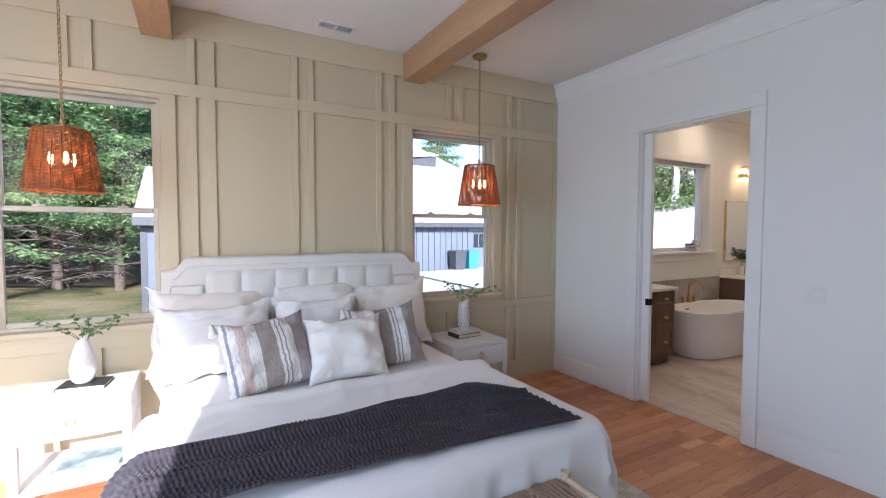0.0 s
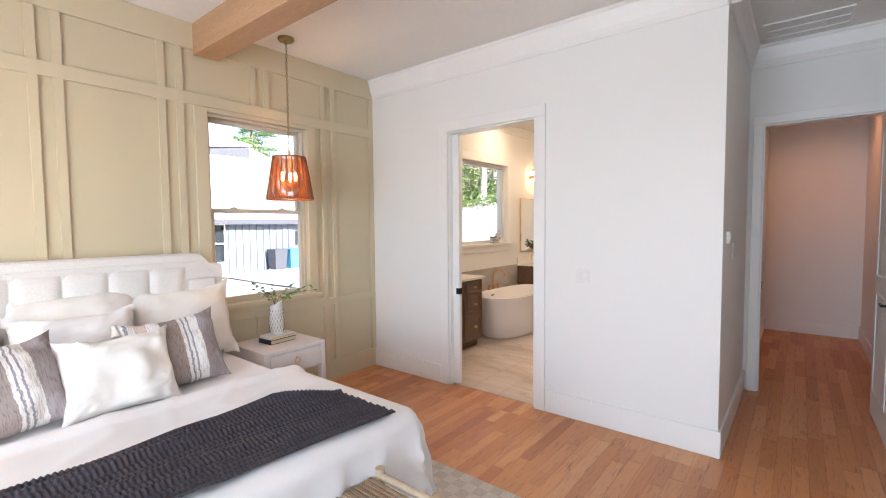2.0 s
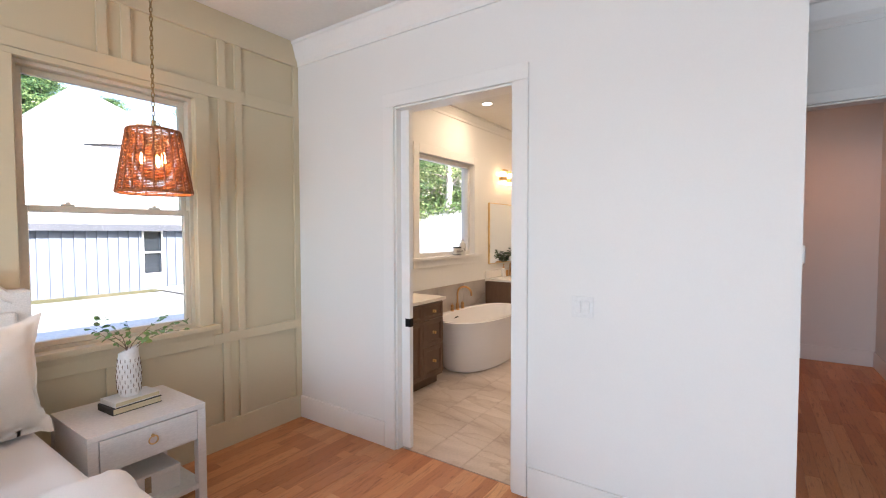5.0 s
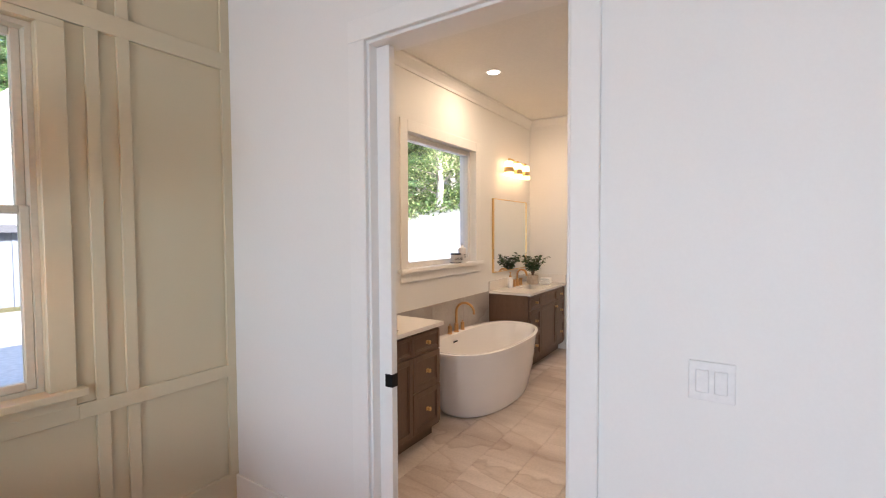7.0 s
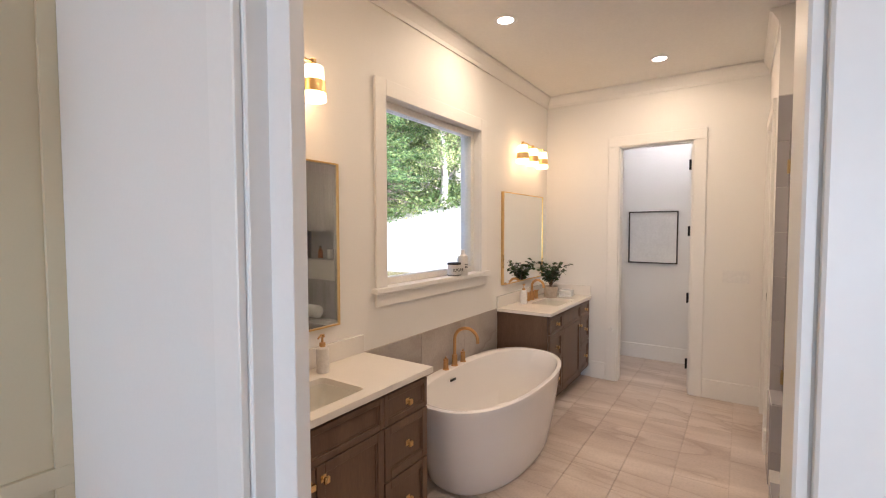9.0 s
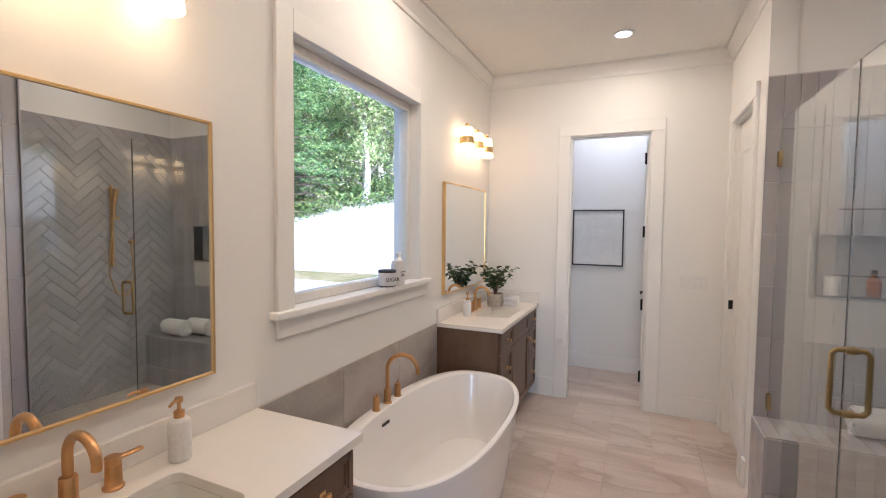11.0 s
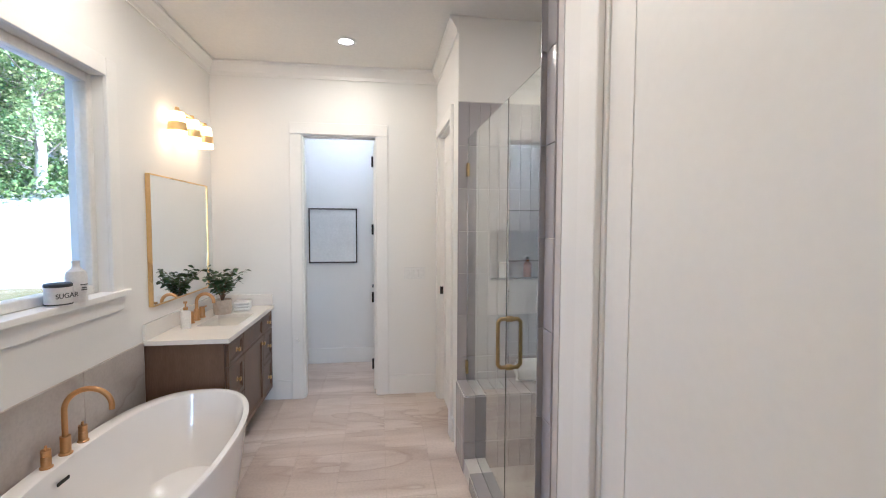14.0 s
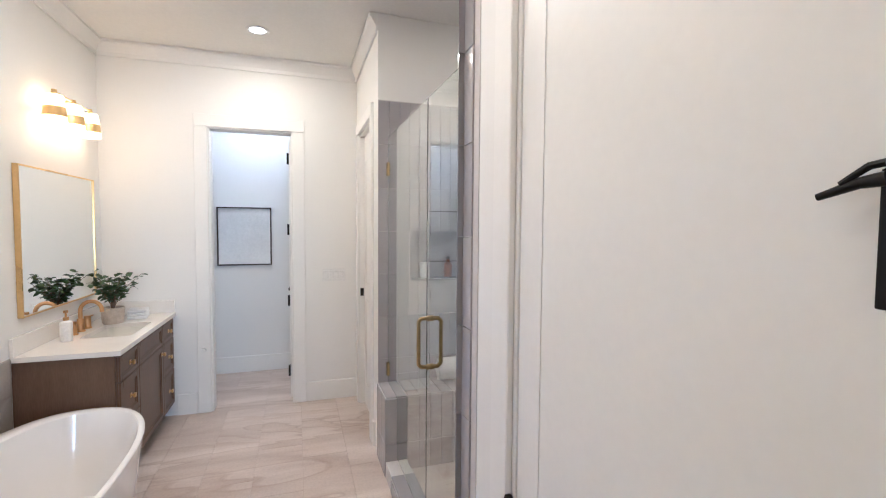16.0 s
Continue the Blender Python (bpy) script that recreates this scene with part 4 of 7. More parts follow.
# boxes on the lower shelves
t = thing("storage_box", 2.045, 3.37, 0.155, "white linen box with a leather tab on the nightstand shelf", "box")
part("body", box(-0.16, 0.16, -0.15, 0.15, 0, 0.10, 0.004), "linen", t)
part("lid", box(-0.163, 0.163, -0.153, 0.153, 0.10, 0.125, 0.004), "linen", t)
part("tab", box(-0.015, 0.015, -0.157, -0.151, 0.03, 0.115, 0.001, 1), "cord", t, "brown leather tab")
for k, dz in enumerate((0.0, 0.012, 0.022)):
    t = thing("magazine", -0.62 + 0.02 * k, 3.36, 0.155 + dz, "glossy magazine in a stack on the nightstand shelf", "magazine", "magazines on the shelf", 12 - 9 * k)
    part("page_block", box(-0.15, 0.15, -0.11, 0.11, 0, 0.01 if k < 2 else 0.012), "magazine" if k != 1 else "book_white", t)


def pendant(x, y):
    t = thing("pendant_lamp", x, y, 1.765, "woven orange-brown wicker pendant lamp on a brass chain", "pendant lamp", "pendant lamps over the nightstands")
    r0, r1, h = 0.185, 0.128, 0.345
    shade = part("shade", add_tube(bmesh.new(), [(r0 * math.cos(a), r0 * math.sin(a), 0) for a in [2 * math.pi * i / 48 for i in range(48)]], 0.0065, 8, True), "wicker", t, "tapered woven wicker shade", 60)
    rings = 44
    for k in range(rings):
        f = k / (rings - 1)
        r = r0 + (r1 - r0) * f
        n = 44
        off = math.pi * (k % 2)
        part("woven_cane", add_tube(bmesh.new(), [((r + 0.0035 * math.cos(22 * a + off)) * math.cos(a), (r + 0.0035 * math.cos(22 * a + off)) * math.sin(a), h * f) for a in [2 * math.pi * i / n for i in range(n)]], 0.0033, 5, True), "wicker", shade, "", 80)
    for k in range(22):
        a = 2 * math.pi * k / 22
        part("upright_cane", add_tube(bmesh.new(), [((r0 + 0.003) * math.cos(a), (r0 + 0.003) * math.sin(a), 0), ((r1 + 0.003) * math.cos(a), (r1 + 0.003) * math.sin(a), h)], 0.0046, 5), "wicker", shade)
    for rr, zz in ((r1, h),):
        part("rim", add_tube(bmesh.new(), [(rr * math.cos(a), rr * math.sin(a), zz) for a in [2 * math.pi * i / 48 for i in range(48)]], 0.0065, 8, True), "wicker", shade, "", 60)
    hub = bmesh.new()
    add_cyl(hub, (0, 0, h + 0.02), (0, 0, h + 0.06), 0.012)
    for k in range(3):
        a = 2 * math.pi * k / 3 + 0.4
        add_tube(hub, [(0, 0, h + 0.04), (r1 * 0.6 * math.cos(a), r1 * 0.6 * math.sin(a), h + 0.035), (r1 * math.cos(a), r1 * math.sin(a), h)], 0.003, 6)
    add_cyl(hub, (0, 0, h - 0.05), (0, 0, h + 0.03), 0.008)
    for k in range(3):
        a = 2 * math.pi * k / 3 + 0.9
        add_tube(hub, [(0, 0, h - 0.05), (0.05 * math.cos(a), 0.05 * math.sin(a), h - 0.10), (0.06 * math.cos(a), 0.06 * math.sin(a), h - 0.125)], 0.005, 8)
    part("lamp_holder", hub, "old_brass", t, "", 50)
    for k in range(3):
        a = 2 * math.pi * k / 3 + 0.9
        part("bulb", add_lathe(bmesh.new(), [(0.0, -0.07), (0.008, -0.065), (0.012, -0.045), (0.011, -0.022), (0.007, 0.0), (0.0, 0.0)], 14), "bulb", t, "glowing candle bulb", 80, pose(0.06 * math.cos(a), 0.06 * math.sin(a), h - 0.125))
    top = H - 1.765
    links = int((top - h - 0.085) / 0.026)
    for k in range(links):
        z = h + 0.072 + k * 0.026
        ring = [((0.0075 * math.cos(a)), 0.0, z + 0.017 * math.sin(a)) for a in [2 * math.pi * i / 12 for i in range(12)]]
        part("chain_link", add_tube(bmesh.new(), ring, 0.0028, 5, True), "old_brass", t, "", 60, pose(0, 0, 0, 0, 0, 90 * (k % 2) + 45))
    part("ceiling_canopy", add_lathe(bmesh.new(), [(0.0, top - 0.045), (0.012, top - 0.045), (0.014, top - 0.03), (0.058, top - 0.026), (0.064, top - 0.018), (0.064, top - 0.001), (0.0, top - 0.001)], 32), "old_brass", t, "round brass canopy", 40)
    point_lamp("pendant_bulb_light", (x, y, 1.765 + 0.15), 1.6, (1.0, 0.52, 0.2), 0.03)


pendant(2.205, 3.43)
pendant(-0.68, 3.43)

# rug and bench
t = thing("rug", 0.74, 1.45, 0.0, "flat-woven beige rug with a faint check, under the bed", "rug")
part("pile", box(-1.5, 1.5, -1.15, 1.15, 0.0005, 0.012, 0.004), "rug", t)


def bench():
    t = thing("bench", 0.78, 1.365, 0.012, "wooden bench with a woven paper-cord seat by the bed foot", "bench")
    w, d, h = 0.65, 0.185, 0.43
    for sx in (-1, 1):
        for sy in (-1, 1):
            part("leg", add_cyl(bmesh.new(), (sx * (w - 0.02), sy * (d - 0.02), 0), (sx * (w - 0.02), sy * (d - 0.02), h + 0.02), 0.017, 0.022, 16), "wood_frame", t, "", 40)
    for sy in (-1, 1):
        part("rail", add_cyl(bmesh.new(), (-w + 0.02, sy * (d - 0.02), h - 0.03), (w - 0.02, sy * (d - 0.02), h - 0.03), 0.017), "wood_frame", t, "", 40)
    for sx in (-1, 1):
        part("end_rail", add_cyl(bmesh.new(), (sx * (w - 0.02), -d + 0.02, h - 0.015), (sx * (w - 0.02), d - 0.02, h - 0.015), 0.017), "wood_frame", t, "", 40)
        part("stretcher", add_cyl(bmesh.new(), (sx * (w - 0.02), -d + 0.02, 0.15), (sx * (w - 0.02), d - 0.02, 0.15), 0.012), "wood_frame", t, "", 40)
    wv = bmesh.new()
    n = int((2 * w - 0.1) / 0.0085)
    for k in range(n):
        x = -w + 0.05 + k * 0.0085
        skip = abs(abs(x) - 0.42) < 0.014
        if skip:
            continue
        dz = 0.004 * math.sin(k * 2.1)
        add_tube(wv, [(x, -d + 0.0, h - 0.04), (x, -d + 0.005, h - 0.012 + dz * 0.3), (x, 0, h - 0.018 + dz), (x, d - 0.005, h - 0.012 + dz * 0.3), (x, d - 0.0, h - 0.04)], 0.0045, 6)
    part("woven_seat", wv, "cord", t, "woven brown paper-cord seat", 70)


bench()


# fittings on walls and ceiling
def switch_plate(name, axis, at, sign, u, z, n, label):
    t = tagged(new(name), label, "light switch")
    if axis == "x":
        t.matrix_basis = pose(at, u, z, 0, 0, -90 if sign < 0 else 90)
    else:
        t.matrix_basis = pose(u, at, z, 0, 0, 0 if sign < 0 else 180)
    w = 0.035 + 0.023 * (n - 1) * 1.0
    part("plate", box(-w, w, -0.007, 0.0, -0.057, 0.057, 0.003), "plastic", t)
    for k in range(n):
        c = (k - (n - 1) / 2) * 0.046
        part("rocker", box(c - 0.0165, c + 0.0165, -0.011, -0.006, -0.033, 0.033, 0.002, 1), "plastic", t, "", None)


switch_plate("light_switch", "x", XW, -1, 1.393, 1.14, 2, "white double rocker switch on the bedroom wall")
switch_plate("light_switch", "x", XT, -1, 1.897, 1.17, 4, "white four-gang rocker switch on the bathroom wall")
switch_plate("light_switch", "y", 0.48, -1, 3.98, 1.33, 1, "white rocker switch in the passage")
t = thing("thermostat", 3.62, 0.48, 1.44, "small white thermostat on the passage wall", "thermostat")
part("case", box(-0.055, 0.055, -0.022, 0, -0.04, 0.04, 0.006), "plastic", t)
part("display", box(-0.03, 0.03, -0.024, -0.02, -0.012, 0.022), "pale_stain", t)


def vent(x, y, lx, ly, label, cells):
    t = thing("ceiling_vent", x, y, H, label, "air vent")
    bm = bmesh.new()
    f = 0.016
    for a, b_, c, d in ((-lx, lx, -ly, -ly + f), (-lx, lx, ly - f, ly), (-lx, -lx + f, -ly + f, ly - f), (lx - f, lx, -ly + f, ly - f), (-f / 2, f / 2, -ly + f, ly - f)):
        add_box(bm, a, b_, c, d, -0.012, -0.001)
    part("frame", bm, "plastic", t)
    part("backing", box(-lx + f, lx - f, -ly + f, ly - f, -0.003, -0.001), "black" if cells < 12 else "plastic", t)
    for k in range(cells):
        yy = -ly + f + (k + 0.5) * (2 * ly - 2 * f) / cells
        part("slat", box(-lx + f, lx - f, -0.004, 0.004, -0.001, 0.001), "plastic", t, "", None, pose(0, yy, -0.007, 35 if cells < 12 else 12))


vent(0.94, 3.495, 0.14, 0.06, "white metal ceiling air vent", 7)
vent(4.62, 0.10, 0.17, 0.27, "large white return-air grille in the ceiling", 24)


# hall door
def panel_door(name, w, h, label, panels):
    t = tagged(new(name), label, "door", "", "structure")
    part("slab", box(0, w, -0.016, 0.016, 0.008, h, 0.002, 1), "trim_white", t)
    for z0, z1 in panels:
        for s in (-1, 1):
            bm = bmesh.new()
            for a, b_, c, d in ((0.11, w - 0.11, z0, z0 + 0.012), (0.11, w - 0.11, z1 - 0.012, z1), (0.11, 0.122, z0 + 0.012, z1 - 0.012), (w - 0.122, w - 0.11, z0 + 0.012, z1 - 0.012)):
                add_box(bm, a, b_, *sorted((s * 0.016, s * 0.022)), c, d, 0.002, 1)
            part("panel_moulding", bm, "trim_white", t)
    return t


def lever(parent, x, z, way, side):
    bm = bmesh.new()
    s = side
    add_cyl(bm, (x, s * 0.016, z), (x, s * 0.026, z), 0.031, n=28)
    add_cyl(bm, (x, s * 0.024, z), (x, s * 0.062, z), 0.010)
    add_tube(bm, [(x, s * 0.058, z), (x + way * 0.03, s * 0.06, z), (x + way * 0.07, s * 0.058, z + 0.004), (x + way * 0.125, s * 0.056, z - 0.004)], [0.011, 0.010, 0.009, 0.007], 10)
    part("door_handle", bm, "black", parent, "black lever handle", 45)


d = panel_door("door_2", 0.76, 2.38, "open white two-panel hall door with a black lever", [(0.22, 0.98), (1.12, 2.2)])
d.matrix_basis = pose(4.975, -0.395, 0, 0, 0, 181)
lever(d, 0.69, 0.965, -1, -1)
lever(d, 0.69, 0.965, -1, 1)
# strike plate on the hall jamb
t = thing("strike_plate", 5.03, 0.357, 0.965, "black strike plate on the hall door jamb", "strike plate")
part("plate", box(-0.014, 0.014, -0.002, 0.002, -0.035, 0.035), "black", t)
# pocket door of the bathroom
d = thing("door_1", 3.488, 2.615, 0, "white pocket door almost fully slid into the wall", "door", kind="structure")
part("slab", box(-0.019, 0.019, 0, 0.085, 0.01, 2.388, 0.002, 1), "trim_white", d)
bm = bmesh.new()
add_box(bm, -0.0205, 0.0205, -0.0025, 0.04, -0.03, 0.03, 0.002, 1)
part("edge_pull", bm, "black", d, "black edge pull", None, pose(0, 0, 0.905))
# hall ceiling light
spot_lamp("hall_light", (6.9, -0.05, H - 0.06), 6.6, (1.0, 0.37, 0.13), 150)
t = thing("recessed_light", 6.9, -0.05, H, "round recessed ceiling light, switched on", "recessed light", "recessed lights")
part("trim_ring", add_lathe(bmesh.new(), [(0.055, -0.002), (0.085, -0.002), (0.088, -0.006), (0.075, -0.010), (0.055, -0.008)], 32), "plastic", t)
part("lens", add_lathe(bmesh.new(), [(0.0, -0.006), (0.056, -0.006), (0.056, -0.003), (0.0, -0.003)], 32), "lamp_on", t, "glowing lens")

# ---------------------------------------------------------------- bathroom things
M["towel"] = surf("white_terry", (0.80, 0.79, 0.78), 0.95, var=0.03, grain=0.08, gscale=120, bstr=0.8, bscale=260, bdist=0.003, sheen=0.4)
M["frost"] = glow("frosted_glass_lit", (1.0, 0.66, 0.31), 2.0)
M["stone_pot"] = surf("pale_stone_pot", (0.55, 0.47, 0.38), 0.7, var=0.12, vscale=9, grain=0.1, bstr=0.3)
M["art_paper"] = surf("embossed_white_paper", (0.78, 0.77, 0.75), 0.85, var=0.05, vscale=3, bstr=0.9, bscale=10, bdist=0.01)
M["dark_wood"] = surf("dark_walnut_frame", (0.045, 0.03, 0.022), 0.45, var=0.15)
M["ink"] = surf("printed_ink", (0.03, 0.03, 0.035), 0.6)

CT = 0.89                         # counter height
YF = 3.20                        # counter front


def shaker_front(parent, name, x0, x1, z0, z1, y, knob=None):
    """A framed cabinet front facing -y."""
    r = 0.045 if (z1 - z0) > 0.2 else 0.03
    p = part(name, box(x0 + 0.003, x1 - 0.003, y - 0.008, y, z0 + 0.003, z1 - 0.003), "cabinet", parent)
    for nm, a, b_, c, d in (("stile", x0 + 0.003, x0 + r, z0 + 0.003, z1 - 0.003), ("stile", x1 - r, x1 - 0.003, z0 + 0.003, z1 - 0.003), ("rail", x0 + r, x1 - r, z0 + 0.003, z0 + r), ("rail", x0 + r, x1 - r, z1 - r, z1 - 0.003)):
        part(nm, box(a, b_, y - 0.02, y - 0.008, c, d, 0.0025, 1), "cabinet", p)
    bm = bmesh.new()
    i = r + 0.008
    for a, b_, c, d in ((x0 + r, x1 - r, z0 + r, z0 + i), (x0 + r, x1 - r, z1 - i, z1 - r), (x0 + r, x0 + i, z0 + i, z1 - i), (x1 - i, x1 - r, z0 + i, z1 - i)):
        add_box(bm, a, b_, y - 0.013, y - 0.008, c, d)
    part("bead", bm, "cabinet", p)
    if knob:
        kx, kz = knob
        bm = box(kx - 0.014, kx + 0.014, y - 0.023, y - 0.0195, kz - 0.014, kz + 0.014, 0.001, 1)
        add_cyl(bm, (kx, y - 0.022, kz), (kx, y - 0.036, kz), 0.006, n=10)
        add_box(bm, kx - 0.013, kx + 0.013, y - 0.048, y - 0.035, kz - 0.013, kz + 0.013, 0.002, 1)
        part("knob", bm, "gold", p, "square gold knob", 40)
    return p


def vanity(x0, x1, layout, label, end_left):
    t = thing("vanity_cabinet", (x0 + x1) / 2, YN, 0, label, "vanity cabinet", "bathroom vanities")
    hw = (x1 - x0) / 2
    yf = YF + 0.035 - YN
    for a, b_ in ((-hw, -hw + 0.018), (hw - 0.018, hw)):
        part("side_panel", box(a, b_, yf + 0.002, -0.001, 0.10, CT - 0.032, 0.002, 1), "cabinet", t)
    part("back_panel", box(-hw + 0.018, hw - 0.018, -0.012, -0.001, 0.10, CT - 0.032), "cabinet", t)
    part("bottom_panel", box(-hw + 0.018, hw - 0.018, yf + 0.02, -0.012, 0.10, 0.118), "cabinet", t)
    part("face_frame", box(-hw + 0.018, hw - 0.018, yf + 0.002, yf + 0.02, 0.10, CT - 0.032), "cabinet", t)
    part("toe_kick", box(-hw + 0.004, hw - 0.004, yf + 0.07, -0.01, 0.0, 0.10), "cabinet", t)
    top = CT - 0.045
    for kind, a, b_ in layout:
        a, b_ = a - (x0 + x1) / 2, b_ - (x0 + x1) / 2
        if kind == "drawers":
            zs = [top, top - 0.155, top - 0.42, 0.125]
            for k in range(3):
                shaker_front(t, "drawer", a, b_, zs[k + 1], zs[k], yf, ((a + b_) / 2, (zs[k] + zs[k + 1]) / 2))
        else:
            shaker_front(t, "false_drawer", a, b_, top - 0.155, top, yf)
            n = 2 if b_ - a > 0.6 else 1
            for k in range(n):
                c, d = a + (b_ - a) * k / n, a + (b_ - a) * (k + 1) / n
                shaker_front(t, "door", c, d, 0.125, top - 0.155, yf, (d - 0.035 if k == 0 else c + 0.035, top - 0.215))
    return t


vanity(3.60, 4.775, [("door", 3.62, 4.42), ("drawers", 4.42, 4.76)], "dark brown wooden vanity cabinet with drawers and doors", False)
vanity(6.553, XT - 0.002, [("drawers", 6.568, 6.90), ("door", 6.90, 7.44), ("drawers", 7.44, 7.755)], "dark brown wooden vanity cabinet beside the tub", True)


def rounded_rect(hx, hy, r, n=6):
    pts = []
    for cx, cy, a0 in ((hx - r, hy - r, 0), (-hx + r, hy - r, 90), (-hx + r, -hy + r, 180), (hx - r, -hy + r, 270)):
        for k in range(n + 1):
            a = radians(a0 + 90 * k / n)
            pts.append((cx + r * math.cos(a), cy + r * math.sin(a)))
    return pts


def counter(x0, x1, sx, sy, label, ends):
    """A quartz top with an undermounted basin cut out of it; splashes behind and at the wall end."""
    t = thing("countertop", sx, sy, CT, label, "countertop", "quartz countertops")
    hx, hy, n = 0.235, 0.145, 6
    inner = rounded_rect(hx, hy, 0.03, n)
    bm = bmesh.new()
    X0, X1, Y0, Y1 = x0 - sx, x1 - sx, YF - sy, YN - sy - 0.001
    k = len(inner)

    def outer_point(p):
        # the outline point in the same direction, sent to the rectangle
        x, y = p
        f = min((X1 / x if x > 0 else X0 / x) if abs(x) > 1e-6 else 1e9, (Y1 / y if y > 0 else Y0 / y) if abs(y) > 1e-6 else 1e9)
        return (x * f, y * f)

    outs = [outer_point(p) for p in inner]
    for c in ((X1, Y1), (X0, Y1), (X0, Y0), (X1, Y0)):
        i = min(range(k), key=lambda q: (math.atan2(inner[q][1], inner[q][0]) - math.atan2(c[1], c[0])) ** 2)
        outs[i] = c
    rings = []
    for pts, z in ((inner, -0.03), (inner, -0.002), ([(p[0] * 1.006, p[1] * 1.01) for p in inner], 0.0), (outs, 0.0), (outs, -0.03), (inner, -0.03)):
        rings.append([bm.verts.new((x, y, z)) for x, y in pts])
    for a, c in zip(rings, rings[1:]):
        for i in range(k):
            bm.faces.new((a[i], a[(i + 1) % k], c[(i + 1) % k], c[i]))
    bmesh.ops.remove_doubles(bm, verts=bm.verts, dist=1e-6)
    part("slab", bm, "quartz", t)
    part("backsplash", box(X0, X1 - (0.02 if ends else 0), Y1 - 0.02, Y1, 0.0005, 0.105, 0.002, 1), "quartz", t)
    if ends:
        part("side_splash", box(X1 - 0.02, X1, Y0 + 0.005, Y1, 0.0005, 0.105, 0.002, 1), "quartz", t)
    # basin
    bm = bmesh.new()
    rows = []
    for f, z in ((1.03, -0.03), (1.0, -0.032), (0.97, -0.06), (0.93, -0.12), (0.82, -0.148), (0.5, -0.155), (0.06, -0.158)):
        rows.append([bm.verts.new((x * f, y * f, z)) for x, y in inner])
    for a, c in zip(rows, rows[1:]):
        for i in range(k):
            bm.faces.new((a[i], a[(i + 1) % k], c[(i + 1) % k], c[i]))
    bm.faces.new(rows[-1])
    basin = part("basin", bm, "sink", t, "white undermounted basin", 50)
    part("drain", add_lathe(bmesh.new(), [(0.0, -0.150), (0.018, -0.151), (0.026, -0.154), (0.027, -0.158), (0.0, -0.158)], 24), "brass", basin, "", 50)
    return t


counter(3.59, 4.792, 4.12, 3.415, "pale quartz countertop with a basin and backsplash", False)
counter(6.537, XT, 7.17, 3.415, "pale quartz countertop with a basin beside the tub", True)


def gooseneck(bm, base, r, height, reach, ang, sweep=200, n=18):
    bx, by, bz = base
    c, s = math.cos(ang), math.sin(ang)
    rad = reach / 2
    pts = [(bx, by, bz), (bx, by, bz + height - rad)]
    for k in range(1, n + 1):
        a = radians(180 - sweep * k / n)
        pts.append((bx + c * (rad + rad * math.cos(a)), by + s * (rad + rad * math.cos(a)), bz + height - rad + rad * math.sin(a)))
    add_tube(bm, pts, r, 16)
    return bm


def basin_faucet(x, y):
    t = thing("faucet", x, y, CT, "brushed brass gooseneck faucet with two lever handles", "faucet", "basin faucets")
    bm = add_lathe(bmesh.new(), [(0.0, 0.0), (0.027, 0.0), (0.028, 0.008), (0.021, 0.012), (0.0205, 0.085), (0.018, 0.088), (0.0, 0.088)], 28)
    part("spout_base", bm, "brass", t, "", 40)
    part("spout", gooseneck(bmesh.new(), (0, 0, 0.08), 0.0125, 0.125, 0.125, radians(-90), 190), "brass", t, "", 60)
    for sx in (-1, 1):
        bm = add_lathe(bmesh.new(), [(0.0, 0.0), (0.026, 0.0), (0.027, 0.006), (0.021, 0.01), (0.0205, 0.062), (0.019, 0.066), (0.0205, 0.07), (0.0205, 0.088), (0.0, 0.089)], 28, sx * 0.105)
        h = part("handle", bm, "brass", t, "", 40)
        part("lever", box(min(sx * 0.10, sx * 0.185), max(sx * 0.10, sx * 0.185), -0.0085, 0.0085, 0.074, 0.083, 0.002, 1), "brass", h)


basin_faucet(4.12, 3.635)
basin_faucet(7.17, 3.635)


def soap(x, y):
    t = thing("soap_dispenser", x, y, CT, "white ribbed soap dispenser with a brass pump", "soap dispenser", "soap dispensers")
    part("bottle", add_lathe(bmesh.new(), [(0.0, 0.0), (0.030, 0.0), (0.033, 0.004), (0.033, 0.11), (0.030, 0.124), (0.016, 0.132), (0.013, 0.134), (0.0, 0.134)], 28), "ceramic", t, "", 40)
    bm = add_lathe(bmesh.new(), [(0.0, 0.132), (0.0155, 0.132), (0.0155, 0.152), (0.006, 0.154), (0.0055, 0.178), (0.012, 0.18), (0.012, 0.194), (0.0, 0.195)], 20)
    add_tube(bm, [(0, 0, 0.187), (-0.025, -0.01, 0.188), (-0.042, -0.017, 0.182)], [0.006, 0.0055, 0.004], 8)
    part("pump", bm, "brass", t, "brass pump", 45)


soap(4.405, 3.615)
soap(6.885, 3.60)


def mirror(x0, x1, z1, label):
    z0 = 1.09
    t = thing("mirror", (x0 + x1) / 2, YN, z0, label, "mirror", "vanity mirrors")
    hw, h, f = (x1 - x0) / 2, z1 - z0, 0.009
    bm = bmesh.new()
    for a, b_, c, d in ((-hw, -hw + f, 0, h), (hw - f, hw, 0, h), (-hw + f, hw - f, 0, f), (-hw + f, hw - f, h - f, h)):
        add_box(bm, a, b_, -0.03, -0.001, c, d, 0.0015, 1)
    part("frame", bm, "gold", t, "thin gold frame")
    part("mirror_glass", box(-hw + f, hw - f, -0.022, -0.016, f, h - f), "mirror", t)


mirror(3.63, 4.60, 1.972, "large rectangular mirror in a thin gold frame")
mirror(6.628, 7.605, 1.962, "large rectangular mirror in a thin gold frame by the corner")


